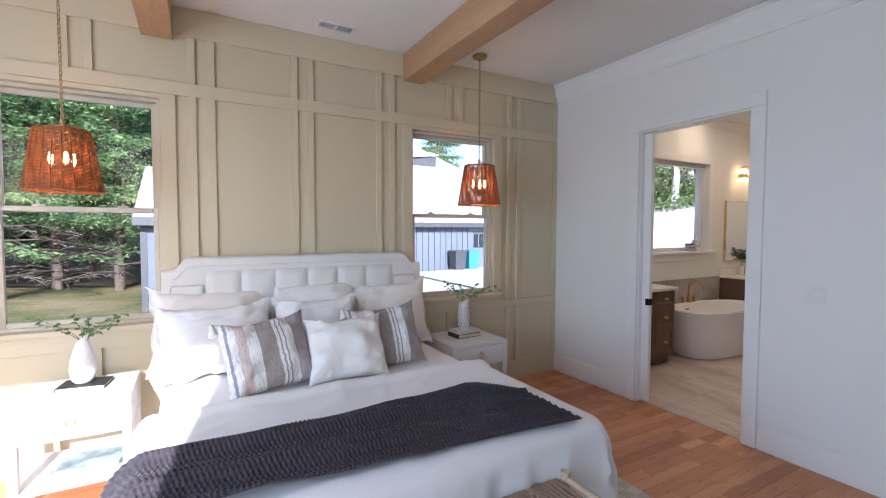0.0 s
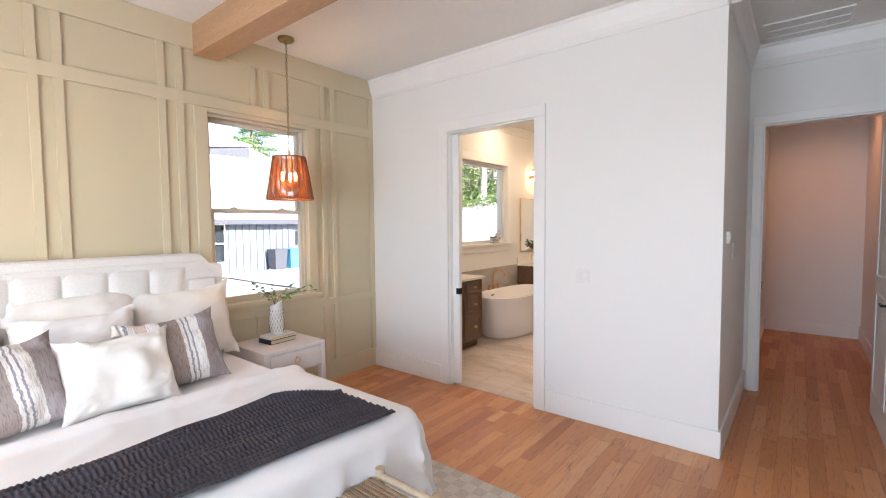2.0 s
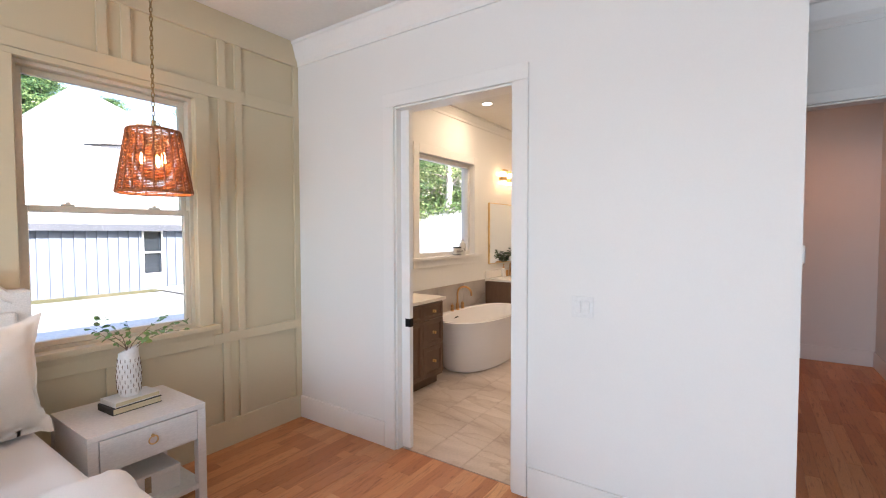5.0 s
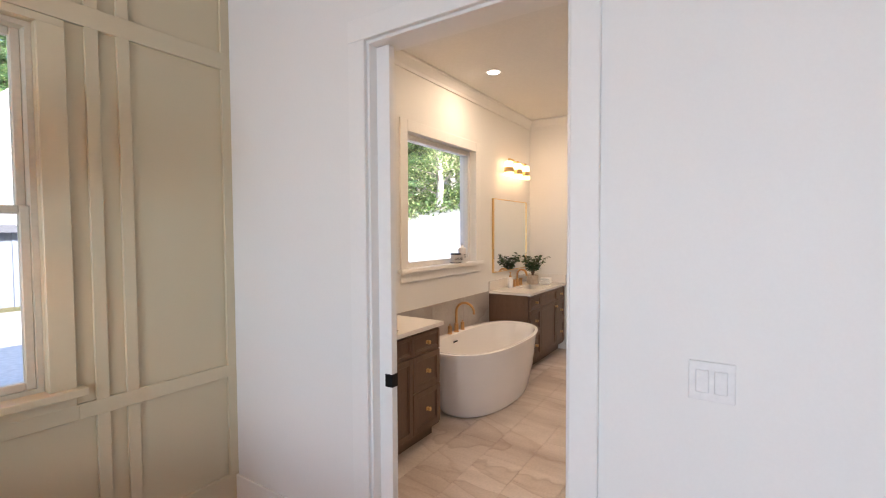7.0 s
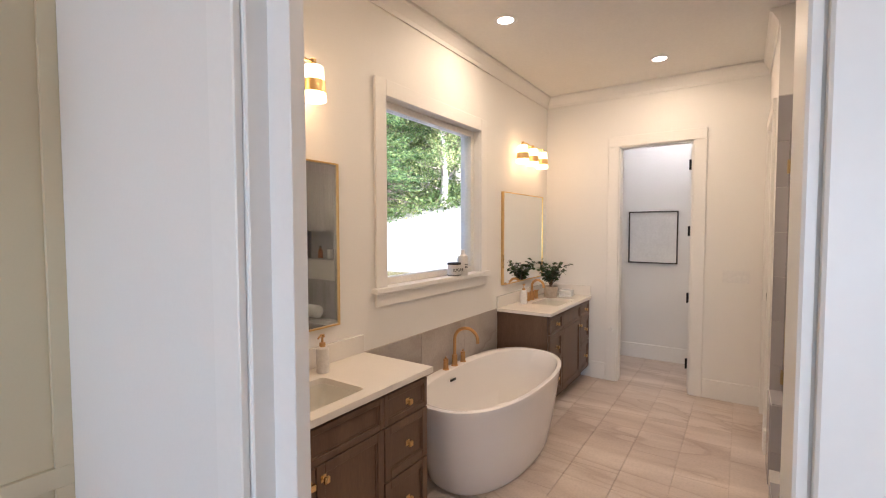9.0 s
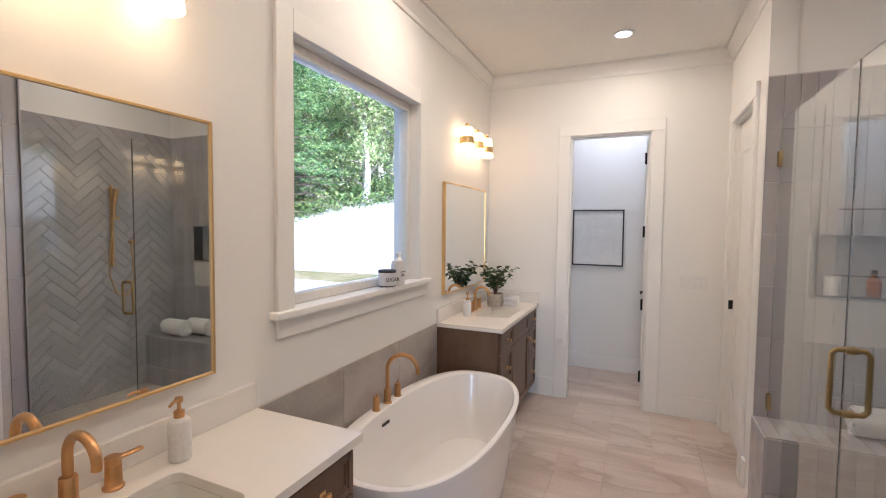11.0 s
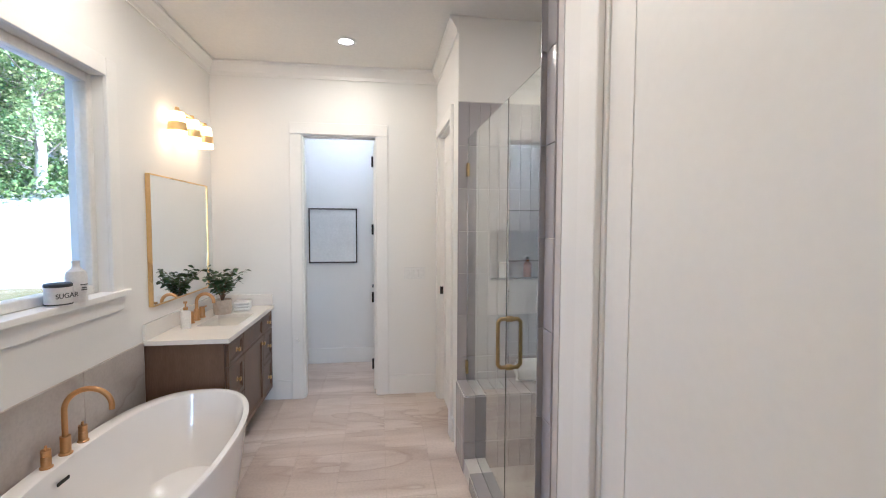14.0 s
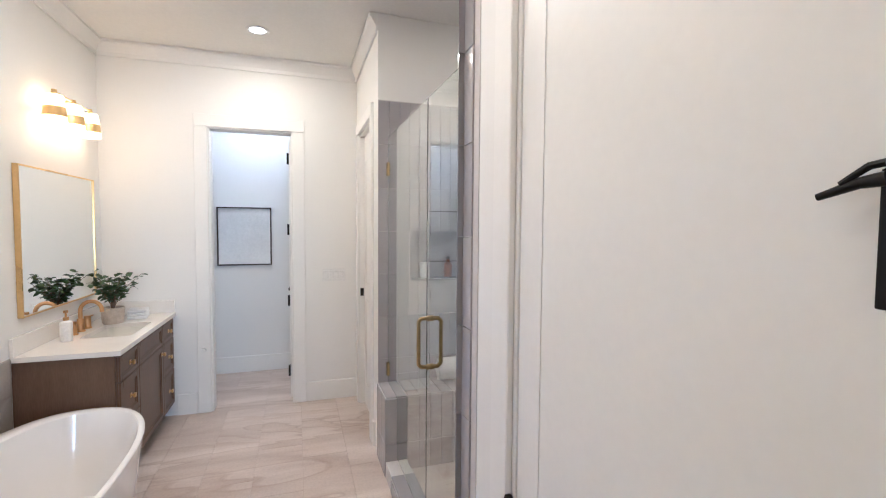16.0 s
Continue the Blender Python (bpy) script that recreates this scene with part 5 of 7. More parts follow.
def sconce_bar(xc, label):
    t = thing("vanity_light", xc, YN, 2.30, label, "wall lamp", "vanity lights")
    part("back_plate", box(-0.06, 0.06, -0.018, -0.001, 0.09, 0.19, 0.004), "gold", t)
    bm = bmesh.new()
    add_cyl(bm, (0, -0.01, 0.14), (0, -0.085, 0.14), 0.009)
    add_cyl(bm, (-0.265, -0.085, 0.14), (0.265, -0.085, 0.14), 0.007)
    part("arm", bm, "gold", t, "", 40)
    for dx in (-0.25, 0.0, 0.25):
        part("shade_holder", add_cyl(bmesh.new(), (dx, -0.085, 0.118), (dx, -0.085, 0.155), 0.018, 0.014), "gold", t, "", 40)
        sh = part("glass_shade", add_lathe(bmesh.new(), [(0.0, 0.122), (0.043, 0.12), (0.048, 0.112), (0.062, -0.045), (0.058, -0.05), (0.0, -0.05)], 32, dx, -0.085), "frost", t, "lit frosted glass shade", 40)
        part("band", add_lathe(bmesh.new(), [(0.0555, 0.048), (0.0575, 0.048), (0.0625, -0.012), (0.0605, -0.012)], 32, dx, -0.085), "gold", sh, "brass band round the shade", 40)
        spot = bpy.data.lights.new("sconce_light", "POINT")
        spot.energy, spot.color, spot.shadow_soft_size = SCONCE, (1.0, 0.60, 0.26), 0.05
        new("sconce_light", spot).location = (xc + dx, YN - 0.115, 2.19)


SCONCE = 0.07
sconce_bar(4.14, "three-light brass wall lamp with frosted shades, lit")
sconce_bar(7.17, "three-light brass wall lamp with frosted shades, lit")


def superellipse(a, b_, n, k, cx=0.0, cy=0.0):
    out = []
    for i in range(k):
        t_ = 2 * math.pi * i / k
        c, s = math.cos(t_), math.sin(t_)
        out.append((cx + a * math.copysign(abs(c) ** (2 / n), c), cy + b_ * math.copysign(abs(s) ** (2 / n), s)))
    return out


def bathtub():
    t = thing("bathtub", 5.724, 3.325, 0, "glossy white freestanding oval bathtub", "bathtub")
    k = 72
    bm = bmesh.new()
    rings = []
    A, B = 0.776, 0.386
    for f, g, z, dy, n in ((0.73, 0.72, 0.0, 0, 2.3), (0.79, 0.80, 0.008, 0, 2.3), (0.835, 0.84, 0.05, 0, 2.3), (0.89, 0.895, 0.195, 0, 2.35), (0.945, 0.945, 0.37, 0, 2.4), (0.988, 0.985, 0.525, 0, 2.45), (1.0, 1.0, 0.556, 0, 2.5), (1.0, 1.0, 0.565, 0, 2.5), (0.99, 0.985, 0.57, 0, 2.5),
                           (0.955, 0.885, 0.57, -0.02, 2.4), (0.94, 0.865, 0.562, -0.022, 2.4), (0.90, 0.82, 0.45, -0.02, 2.35), (0.84, 0.74, 0.28, -0.016, 2.3), (0.76, 0.64, 0.17, -0.012, 2.25), (0.62, 0.5, 0.135, -0.008, 2.2), (0.3, 0.24, 0.128, 0, 2.1), (0.02, 0.02, 0.126, 0, 2.0)):
        rings.append([bm.verts.new((x, y, z + (0.012 * (x / A) ** 2 if z > 0.5 else 0))) for x, y in superellipse(A * f, B * g, n, k, 0, dy)])
    for a, c in zip(rings, rings[1:]):
        for i in range(k):
            bm.faces.new((a[i], a[(i + 1) % k], c[(i + 1) % k], c[i]))
    bm.faces.new(list(reversed(rings[0])))
    bm.faces.new(rings[-1])
    part("shell", bm, "porcelain", t, "", 40)
    part("overflow", box(-0.125, -0.05, 0.286, 0.293, 0.49, 0.506, 0.003), "black", t, "slotted overflow")
    part("drain", add_lathe(bmesh.new(), [(0.0, 0.134), (0.03, 0.133), (0.034, 0.128), (0.0, 0.128)], 24), "brass", t, "", 40)


bathtub()


def tub_filler():
    t = thing("tub_faucet", 5.742, 3.668, 0.570, "brushed brass gooseneck tub filler on the rim", "faucet")
    part("spout_base", add_lathe(bmesh.new(), [(0.0, 0.0), (0.027, 0.0), (0.028, 0.006), (0.0215, 0.01), (0.021, 0.085), (0.0, 0.086)], 26), "brass", t, "", 40)
    part("spout", gooseneck(bmesh.new(), (0, 0, 0.08), 0.0125, 0.215, 0.185, radians(-78), 190), "brass", t, "", 60)
    for dx in (-0.122, 0.122):
        bm = add_lathe(bmesh.new(), [(0.0, 0.0), (0.024, 0.0), (0.025, 0.006), (0.0195, 0.01), (0.019, 0.05), (0.017, 0.053), (0.019, 0.056), (0.019, 0.08), (0.0, 0.081)], 26, dx)
        add_cyl(bm, (dx, 0, 0.075), (dx, 0, 0.098), 0.005, n=10)
        part("handle", bm, "brass", t, "", 40)


tub_filler()


def potted_plant():
    t = thing("potted_plant", 7.42, 3.53, CT, "small leafy green plant in a pale stone pot", "plant")
    pot = part("pot", add_lathe(bmesh.new(), [(0.0, 0.0), (0.062, 0.0), (0.068, 0.01), (0.075, 0.115), (0.07, 0.12), (0.066, 0.11), (0.06, 0.09), (0.0, 0.088)], 28), "stone_pot", t, "", 40)
    part("soil", add_lathe(bmesh.new(), [(0.0, 0.095), (0.062, 0.092), (0.0, 0.088)], 20), "stem", pot)
    lm = mesh_of("leaf", leaf_bm(0.05, 0.034), "leaf_dark", 60)
    spray(t, (0, 0, 0.09), 22, lm, 21, (0, 12.56), 0.31, 12, 0.003, 0.66)


potted_plant()


def rolled_towel(x, y, z, r, l, rz, group, label):
    t = thing("rolled_towel", x, y, z, label, "towel", group, rz)
    bm = bmesh.new()
    turns, n = 3.2, 90
    rings = []
    for e in (-l / 2, l / 2):
        ring = []
        for i in range(n + 1):
            a = 2 * math.pi * turns * i / n
            rr = r * (0.25 + 0.75 * i / n)
            ring.append(bm.verts.new((e + (0.006 * math.sin(i)), rr * math.cos(a), r + rr * math.sin(a))))
        rings.append(ring)
    for i in range(n):
        bm.faces.new((rings[0][i], rings[0][i + 1], rings[1][i + 1], rings[1][i]))
    add_cyl(bm, (-l / 2 + 0.012, 0, r), (l / 2 - 0.012, 0, r), r * 0.94, n=28)
    part("cloth", bm, "towel", t, "", 60)


# folded towel on the second counter
t = thing("folded_towel", 7.60, 3.42, CT, "folded white hand towel on the countertop", "towel", "", 8)
bm = bmesh.new()
for k in range(3):
    add_box(bm, -0.09 + 0.004 * k, 0.09 - 0.003 * k, -0.065, 0.065, 0.024 * k, 0.024 * k + 0.0235, 0.011, 3)
part("cloth", bm, "towel", t, "", 60)

# jar and bottle on the window sill
t = thing("candle_jar", 5.785, 3.70, 1.254, "white candle jar with dark bands and lettering on the window sill", "jar")
part("jar_body", add_lathe(bmesh.new(), [(0.0, 0.0), (0.05, 0.0), (0.052, 0.004), (0.052, 0.088), (0.0, 0.089)], 32), "ceramic", t, "", 40)
part("lower_band", add_lathe(bmesh.new(), [(0.0525, 0.006), (0.0535, 0.006), (0.0535, 0.012), (0.0525, 0.012)], 32), "ink", t, "dark band")
part("lid", add_lathe(bmesh.new(), [(0.0, 0.088), (0.054, 0.088), (0.054, 0.1), (0.05, 0.104), (0.0, 0.105)], 32), "ink", t, "dark lid", 40)


def lettering(text, size, parent, m, mat="ink"):
    cu = bpy.data.curves.new("lettering", "FONT")
    cu.body, cu.size, cu.extrude, cu.align_x, cu.align_y = text, size, 0.0008, "CENTER", "CENTER"
    tmp = bpy.data.objects.new("lettering_source", cu)
    me = bpy.data.meshes.new_from_object(tmp)
    bpy.data.objects.remove(tmp)
    me.materials.clear()
    me.materials.append(M[mat])
    ob = new("lettering", me)
    ob.parent = parent
    ob.matrix_basis = m
    return ob


lettering("SUGAR", 0.032, t, pose(-0.019, -0.0495, 0.048, 90, 0, -21))
t = thing("lotion_bottle", 5.895, 3.69, 1.254, "white ceramic bottle with a narrow neck on the window sill", "bottle")
part("bottle_body", add_lathe(bmesh.new(), [(0.0, 0.0), (0.042, 0.0), (0.044, 0.004), (0.044, 0.125), (0.038, 0.15), (0.02, 0.163), (0.016, 0.17), (0.015, 0.188), (0.018, 0.192), (0.018, 0.2), (0.0, 0.2)], 32), "ceramic", t, "", 40)
for zz, w in ((0.085, 0.018), (0.07, 0.012), (0.06, 0.014)):
    part("print_line", box(-w, w, -0.0455, -0.044, zz - 0.0022, zz + 0.0022), "ink", t, "", None, pose(0, 0, 0, 0, 0, -18))


# recessed lights
def can(x, y, watts, color=(1.0, 0.75, 0.46), group="recessed lights"):
    t = thing("recessed_light", x, y, H, "round recessed ceiling light, switched on", "recessed light", group)
    part("trim_ring", add_lathe(bmesh.new(), [(0.055, -0.002), (0.083, -0.002), (0.086, -0.006), (0.075, -0.010), (0.055, -0.008)], 32), "plastic", t)
    part("lens", add_lathe(bmesh.new(), [(0.0, -0.006), (0.056, -0.006), (0.056, -0.003), (0.0, -0.003)], 32), "lamp_on", t, "glowing lens")
    data = bpy.data.lights.new("recessed_beam", "AREA")
    data.shape, data.size, data.energy, data.color = "DISK", 0.11, watts, color
    new("recessed_beam", data).location = (x, y, H - 0.012)


CAN = 2.35
can(5.78, 3.27, CAN)
can(5.85, 2.47, CAN)
can(7.17, 2.485, CAN)
# the next three are unseen: added to fill the entry, toilet room and shower
can(4.35, 2.47, CAN)
# neutral fill for the cooler toilet room, added without a known fitting
can(8.32, 2.6, 2.5, (1.0, 0.93, 0.84))
can(5.75, 1.1, 0.7)


# toilet room
t = thing("framed_art", 8.848, 2.765, 1.19, "square white paper relief in a thin dark frame", "picture")
w, h, f = 0.275, 0.635, 0.014
bm = bmesh.new()
for a, b_, c, d in ((-w, -w + f, 0, h), (w - f, w, 0, h), (-w + f, w - f, 0, f), (-w + f, w - f, h - f, h)):
    add_box(bm, -0.03, 0.0, a, b_, c, d, 0.0015, 1)
part("frame", bm, "dark_wood", t, "thin dark wooden frame")
part("paper", box(-0.012, -0.004, -w + f, w - f, f, h - f), "art_paper", t, "embossed white paper")

d = panel_door("door_3", 0.66, 2.42, "open white toilet-room door with black hinges", [(0.22, 0.98), (1.12, 2.2)])
d.matrix_basis = pose(7.905, 2.272, 0, 0, 0, -3)
lever(d, 0.60, 0.965, -1, 1)
for hz in (0.27, 0.93, 1.59, 2.24):
    bm = box(-0.012, 0.012, -0.004, 0.004, -0.05, 0.05, 0.001, 1)
    add_cyl(bm, (-0.012, 0.006, -0.05), (-0.012, 0.006, 0.05), 0.008, n=12)
    part("hinge", bm, "black", d, "black door hinge", 40, pose(-0.012, 0.018, hz))


def toilet():
    t = thing("toilet", 8.45, 3.36, 0, "white two-piece toilet beside the wall", "toilet", "", 0)
    bm = bmesh.new()
    k = 36
    rings = []
    for a, b_, z, cy in ((0.12, 0.22, 0, 0.02), (0.115, 0.21, 0.05, 0.02), (0.13, 0.22, 0.2, 0.0), (0.175, 0.25, 0.36, -0.03), (0.185, 0.26, 0.39, -0.03), (0.17, 0.245, 0.395, -0.03), (0.14, 0.2, 0.38, -0.03), (0.08, 0.1, 0.25, 0.0)):
        rings.append([bm.verts.new((x, y, z)) for x, y in superellipse(a, b_, 2.2, k, 0, cy)])
    for a, c in zip(rings, rings[1:]):
        for i in range(k):
            bm.faces.new((a[i], a[(i + 1) % k], c[(i + 1) % k], c[i]))
    bm.faces.new(list(reversed(rings[0])))
    bm.faces.new(rings[-1])
    part("bowl", bm, "porcelain", t, "", 50)
    bm = bmesh.new()
    lo = [bm.verts.new((x, y, 0.40)) for x, y in superellipse(0.185, 0.24, 2.3, k, 0, -0.05)]
    hi = [bm.verts.new((x, y, 0.43)) for x, y in superellipse(0.18, 0.235, 2.3, k, 0, -0.05)]
    for i in range(k):
        bm.faces.new((lo[i], lo[(i + 1) % k], hi[(i + 1) % k], hi[i]))
    bm.faces.new(hi)
    bm.faces.new(list(reversed(lo)))
    part("seat_lid", bm, "porcelain", t, "", 50)
    part("tank", box(-0.2, 0.2, 0.18, 0.355, 0.40, 0.74, 0.02, 3), "porcelain", t, "", 50)
    part("tank_lid", box(-0.208, 0.208, 0.172, 0.358, 0.74, 0.775, 0.01, 3), "porcelain", t, "", 50)


toilet()

# closet doors
d = panel_door("door_4", 0.70, 2.42, "closed white closet door", [(0.22, 0.98), (1.12, 2.2)])
d.matrix_basis = pose(6.90, YS - 0.06, 0, 0, 0, 0)
t = thing("strike_plate", 7.583, YS - 0.02, 1.03, "black strike plate on the closet jamb", "strike plate")
part("plate", box(-0.003, 0.003, -0.015, 0.015, -0.035, 0.035), "black", t)
d = panel_door("door_5", 0.825, 2.42, "closed white linen-closet door with a black robe hook", [])
d.matrix_basis = pose(3.715, YS - 0.022, 0, 0, 0, 0)
bm = bmesh.new()
for a, b_, c, dd in ((0.10, 0.72, 0.2, 0.204), (0.10, 0.72, 2.236, 2.24), (0.716, 0.72, 0.204, 2.236)):
    add_box(bm, a, b_, 0.016, 0.0185, c, dd)
part("panel_moulding", bm, "trim_white", d)
bm = add_lathe(bmesh.new(), [(0.0, -0.014), (0.010, -0.014), (0.012, -0.008), (0.012, 0.008), (0.010, 0.014), (0.0, 0.014)], 14)
part("latch_knob", bm, "black", d, "black catch on the door edge", 40, pose(0.832, 0.036, 0.905))


def robe_hook():
    t = thing("robe_hook", 3.793, YS - 0.005, 1.545, "black metal robe hook on the closet door", "hook")
    part("back_bar", box(-0.0055, 0.0055, -0.001, 0.012, 0.0, 0.135, 0.003), "black", t)
    bm = bmesh.new()
    add_tube(bm, [(0, 0.012, 0.125), (0.02, 0.016, 0.122), (0.054, 0.02, 0.11)], [0.0075, 0.0058, 0.0038], 10)
    part("arm", bm, "black", t, "", 40)
    bm = bmesh.new()
    add_tube(bm, [(0.0, 0.014, 0.14), (0.012, 0.016, 0.138), (0.034, 0.02, 0.122)], [0.004, 0.004, 0.003], 8)
    part("brace", bm, "black", t, "", 40)


robe_hook()


# ---------------------------------------------------------------- shower
YG = 1.61                          # glass plane
shower = thing("shower_enclosure", 5.76, YG, 0, "frameless glass shower enclosure with a hinged door", "shower")
sx = -5.76
doorg = part("glass_door", box(4.93 + sx, 5.605 + sx, -0.005, 0.005, 0.115, 2.24), "shower_glass", shower, "clear hinged glass door")
doorg.visible_shadow = False
fixed = part("fixed_panel", box(5.61 + sx, 6.6 + sx, -0.005, 0.005, 0.125, 2.24), "shower_glass", shower, "clear fixed glass panel")
fixed.visible_shadow = False
for hz in (0.62, 2.02):
    bm = box(6.575 + sx, 6.615 + sx, -0.014, 0.014, hz - 0.045, hz + 0.045, 0.003)
    part("wall_clip", bm, "old_brass", fixed, "brass glass clip", None)
bm = bmesh.new()
hx = 5.555 + sx
pts = []
for yy, zz in ((0.0, 1.185), (0.045, 1.185), (0.06, 1.17), (0.06, 0.965), (0.045, 0.95), (0.0, 0.95), (-0.045, 0.95), (-0.06, 0.965), (-0.06, 1.17), (-0.045, 1.185)):
    pts.append((hx, yy, zz))
dense = []
for a, c in zip(pts, pts[1:] + pts[:1]):
    dense += [Vector(a).lerp(Vector(c), q / 4) for q in range(4)]
add_tube(bm, dense, 0.0095, 12, True)
for zz in (1.185, 0.95):
    add_cyl(bm, (hx, -0.02, zz), (hx, 0.02, zz), 0.014)
part("handle", bm, "old_brass", doorg, "aged brass back-to-back pull", 50)
part("edge_seal", box(5.6055 + sx, 5.6095 + sx, -0.006, 0.006, 0.125, 2.24), "black", shower)
part("bottom_clip", box(4.94 + sx, 4.99 + sx, -0.012, 0.012, 0.10, 0.15, 0.002, 1), "old_brass", shower)

# fittings on the shower's back wall
YBK = 0.60
t = thing("shower_set", 6.0, YBK, 1.1, "brushed brass hand shower on a slide bar with a hose", "shower fitting")
bm = bmesh.new()
add_cyl(bm, (0, 0.055, 0.12), (0, 0.055, 0.86), 0.014)
for zz in (0.15, 0.82):
    add_cyl(bm, (0, 0.0, zz), (0, 0.055, zz), 0.012)
part("slide_bar", bm, "brass", t, "", 40)
bm = box(-0.02, 0.05, 0.045, 0.085, 0.55, 0.575, 0.004)
add_tube(bm, [(0.0, 0.08, 0.56), (0.0, 0.085, 0.66), (0.01, 0.10, 0.80), (0.01, 0.105, 0.83)], [0.014, 0.017, 0.026, 0.024], 12)
part("hand_shower", bm, "brass", t, "", 40)
part("hose", add_tube(bmesh.new(), [(0.0, 0.08, 0.55), (-0.04, 0.09, 0.3), (-0.05, 0.09, 0.05), (0.0, 0.09, -0.12), (0.10, 0.08, -0.16), (0.18, 0.06, -0.05), (0.19, 0.03, 0.2), (0.19, 0.02, 0.32)], 0.007, 8), "brass", t, "", 60)
part("outlet", add_cyl(bmesh.new(), (0.19, 0, 0.34), (0.19, 0.05, 0.34), 0.022), "brass", t, "", 40)
t = thing("rain_shower", 5.14, YBK, 2.08, "aged brass rain shower head on a curved arm", "shower fitting")
part("arm", add_tube(bmesh.new(), [(0, 0, 0.06), (0, 0.10, 0.10), (0, 0.22, 0.10), (0, 0.30, 0.06), (0, 0.32, 0.02)], 0.011, 12), "old_brass", t, "", 50)
part("head", add_lathe(bmesh.new(), [(0.0, 0.03), (0.02, 0.028), (0.10, 0.012), (0.105, 0.0), (0.0, -0.002)], 32, 0, 0.32), "old_brass", t, "", 40)
rolled_towel(6.395, 0.95, 0.522, 0.083, 0.27, 90, "rolled towels on the shower bench", "rolled white towel on the shower bench")
rolled_towel(6.53, 1.12, 0.522, 0.083, 0.27, 90, "rolled towels on the shower bench", "rolled white towel on the shower bench")
t = thing("lidded_jar", 6.67, 1.32, 1.255, "white lidded jar in the shower niche", "jar")
part("jar_body", add_lathe(bmesh.new(), [(0.0, 0.0), (0.036, 0.0), (0.037, 0.09), (0.0, 0.09)], 24), "ceramic", t, "", 40)
part("lid", add_lathe(bmesh.new(), [(0.0, 0.09), (0.039, 0.09), (0.039, 0.108), (0.0, 0.11)], 24), "ceramic", t, "", 40)
t = thing("toiletry_bottle", 6.67, 1.14, 1.255, "small amber toiletry bottle in the shower niche", "bottle")
part("bottle_body", add_lathe(bmesh.new(), [(0.0, 0.0), (0.03, 0.0), (0.031, 0.09), (0.012, 0.11), (0.012, 0.13), (0.0, 0.131)], 20), "wicker", t, "", 40)
part("cap", add_lathe(bmesh.new(), [(0.0, 0.13), (0.014, 0.13), (0.013, 0.15), (0.0, 0.15)], 16), "black", t, "black cap", 40)

# toilet-paper-sized stop: supply valve beside the toilet door
t = thing("door_stop", 7.762, 2.99, 0.55, "small white wall fitting beside the doorway", "wall fitting")
part("body", add_cyl(bmesh.new(), (0, 0, 0), (-0.03, 0, 0), 0.022, 0.018), "plastic", t, "", 40)

# ---------------------------------------------------------------- outdoors
def ground_z(x, y):
    z = -0.55 + 0.45 * max(0.0, x - 17.0) ** 0.92
    z += 0.05 * max(0.0, -x - 2.0) + 0.03 * max(0, y - 22)
    far = math.hypot(x, y)
    if far > 60:
        z = z + (8.0 - z) * min(1.0, (far - 60) / 80)
    return z + 0.05 * fbm(x, y, 0, 0.25)


def ground():
    m, nt, b = material("dry_lawn_and_drive")
    v = coords(nt, (1, 1, 1), True)
    lawn = ramp(nt, noise_tex(nt, v, 0.35, 6, 0.65), [(0.35, (0.10, 0.13, 0.035)), (0.5, (0.22, 0.19, 0.075)), (0.65, (0.36, 0.29, 0.16))])
    fine = ramp(nt, noise_tex(nt, v, 14, 4), [(0.3, (0.6, 0.6, 0.6)), (0.65, (1, 1, 1))])
    nt.links.new(mixc(nt, 1.0, lawn, fine, "MULTIPLY"), b.inputs["Base Color"])
    b.inputs["Roughness"].default_value = 0.95
    bump(nt, b, noise_tex(nt, v, 30, 4), 0.6, 0.03)
    M["lawn"] = m
    bm = bmesh.new()
    xs = sorted({*[float(q) for q in range(-60, 81, 3)], -2000.0, -600.0, -250.0, -140.0, -90.0, 110.0, 160.0, 260.0, 600.0, 2000.0})
    ys = sorted({*[float(q) for q in range(-60, 81, 3)], -2000.0, -600.0, -250.0, -140.0, -90.0, 110.0, 160.0, 260.0, 600.0, 2000.0})
    g = [[bm.verts.new((x, y, ground_z(x, y))) for x in xs] for y in ys]
    for j in range(len(ys) - 1):
        for i in range(len(xs) - 1):
            bm.faces.new((g[j][i], g[j][i + 1], g[j + 1][i + 1], g[j + 1][i]))
    solid("ground", bm, "lawn", "dry lawn with patches of green grass", "ground", smooth=80)


ground()
# ground sheet below the conifers: their shade is put into the dark brown
M["litter"] = surf("litter_darkened_for_shade", (0.10, 0.075, 0.045), 0.95, var=0.3, vscale=1.5, grain=0.3, gscale=18, bstr=0.8, bscale=30, bdist=0.03)
bm = bmesh.new()
gv = [[bm.verts.new((x + 1.2 * fbm(x, y, 1, 0.3), y + 1.5 * fbm(x, y, 2, 0.3), ground_z(x, y) + 0.07)) for x in range(-46, 0, 2)] for y in range(19, 46, 2)]
for j in range(len(gv) - 1):
    for i in range(len(gv[0]) - 1):
        bm.faces.new((gv[j][i], gv[j][i + 1], gv[j + 1][i + 1], gv[j + 1][i]))
solid("forest_floor", bm, "litter", "brown leaf litter, coloured dark for the shade under the trees", "ground", smooth=80)
M["concrete"] = surf("pale_concrete", (0.68, 0.66, 0.62), 0.85, var=0.08, vscale=0.6, grain=0.1, gscale=12, bstr=0.3, bscale=40)
bm = bmesh.new()
gx = [8.0 + 1.5 * i for i in range(19)]
gy = [2.2 + 1.2 * j for j in range(14)]
gv = [[bm.verts.new((x, y + 0.25 * (x - 8), ground_z(x, y + 0.25 * (x - 8)) + 0.18)) for x in gx] for y in gy]
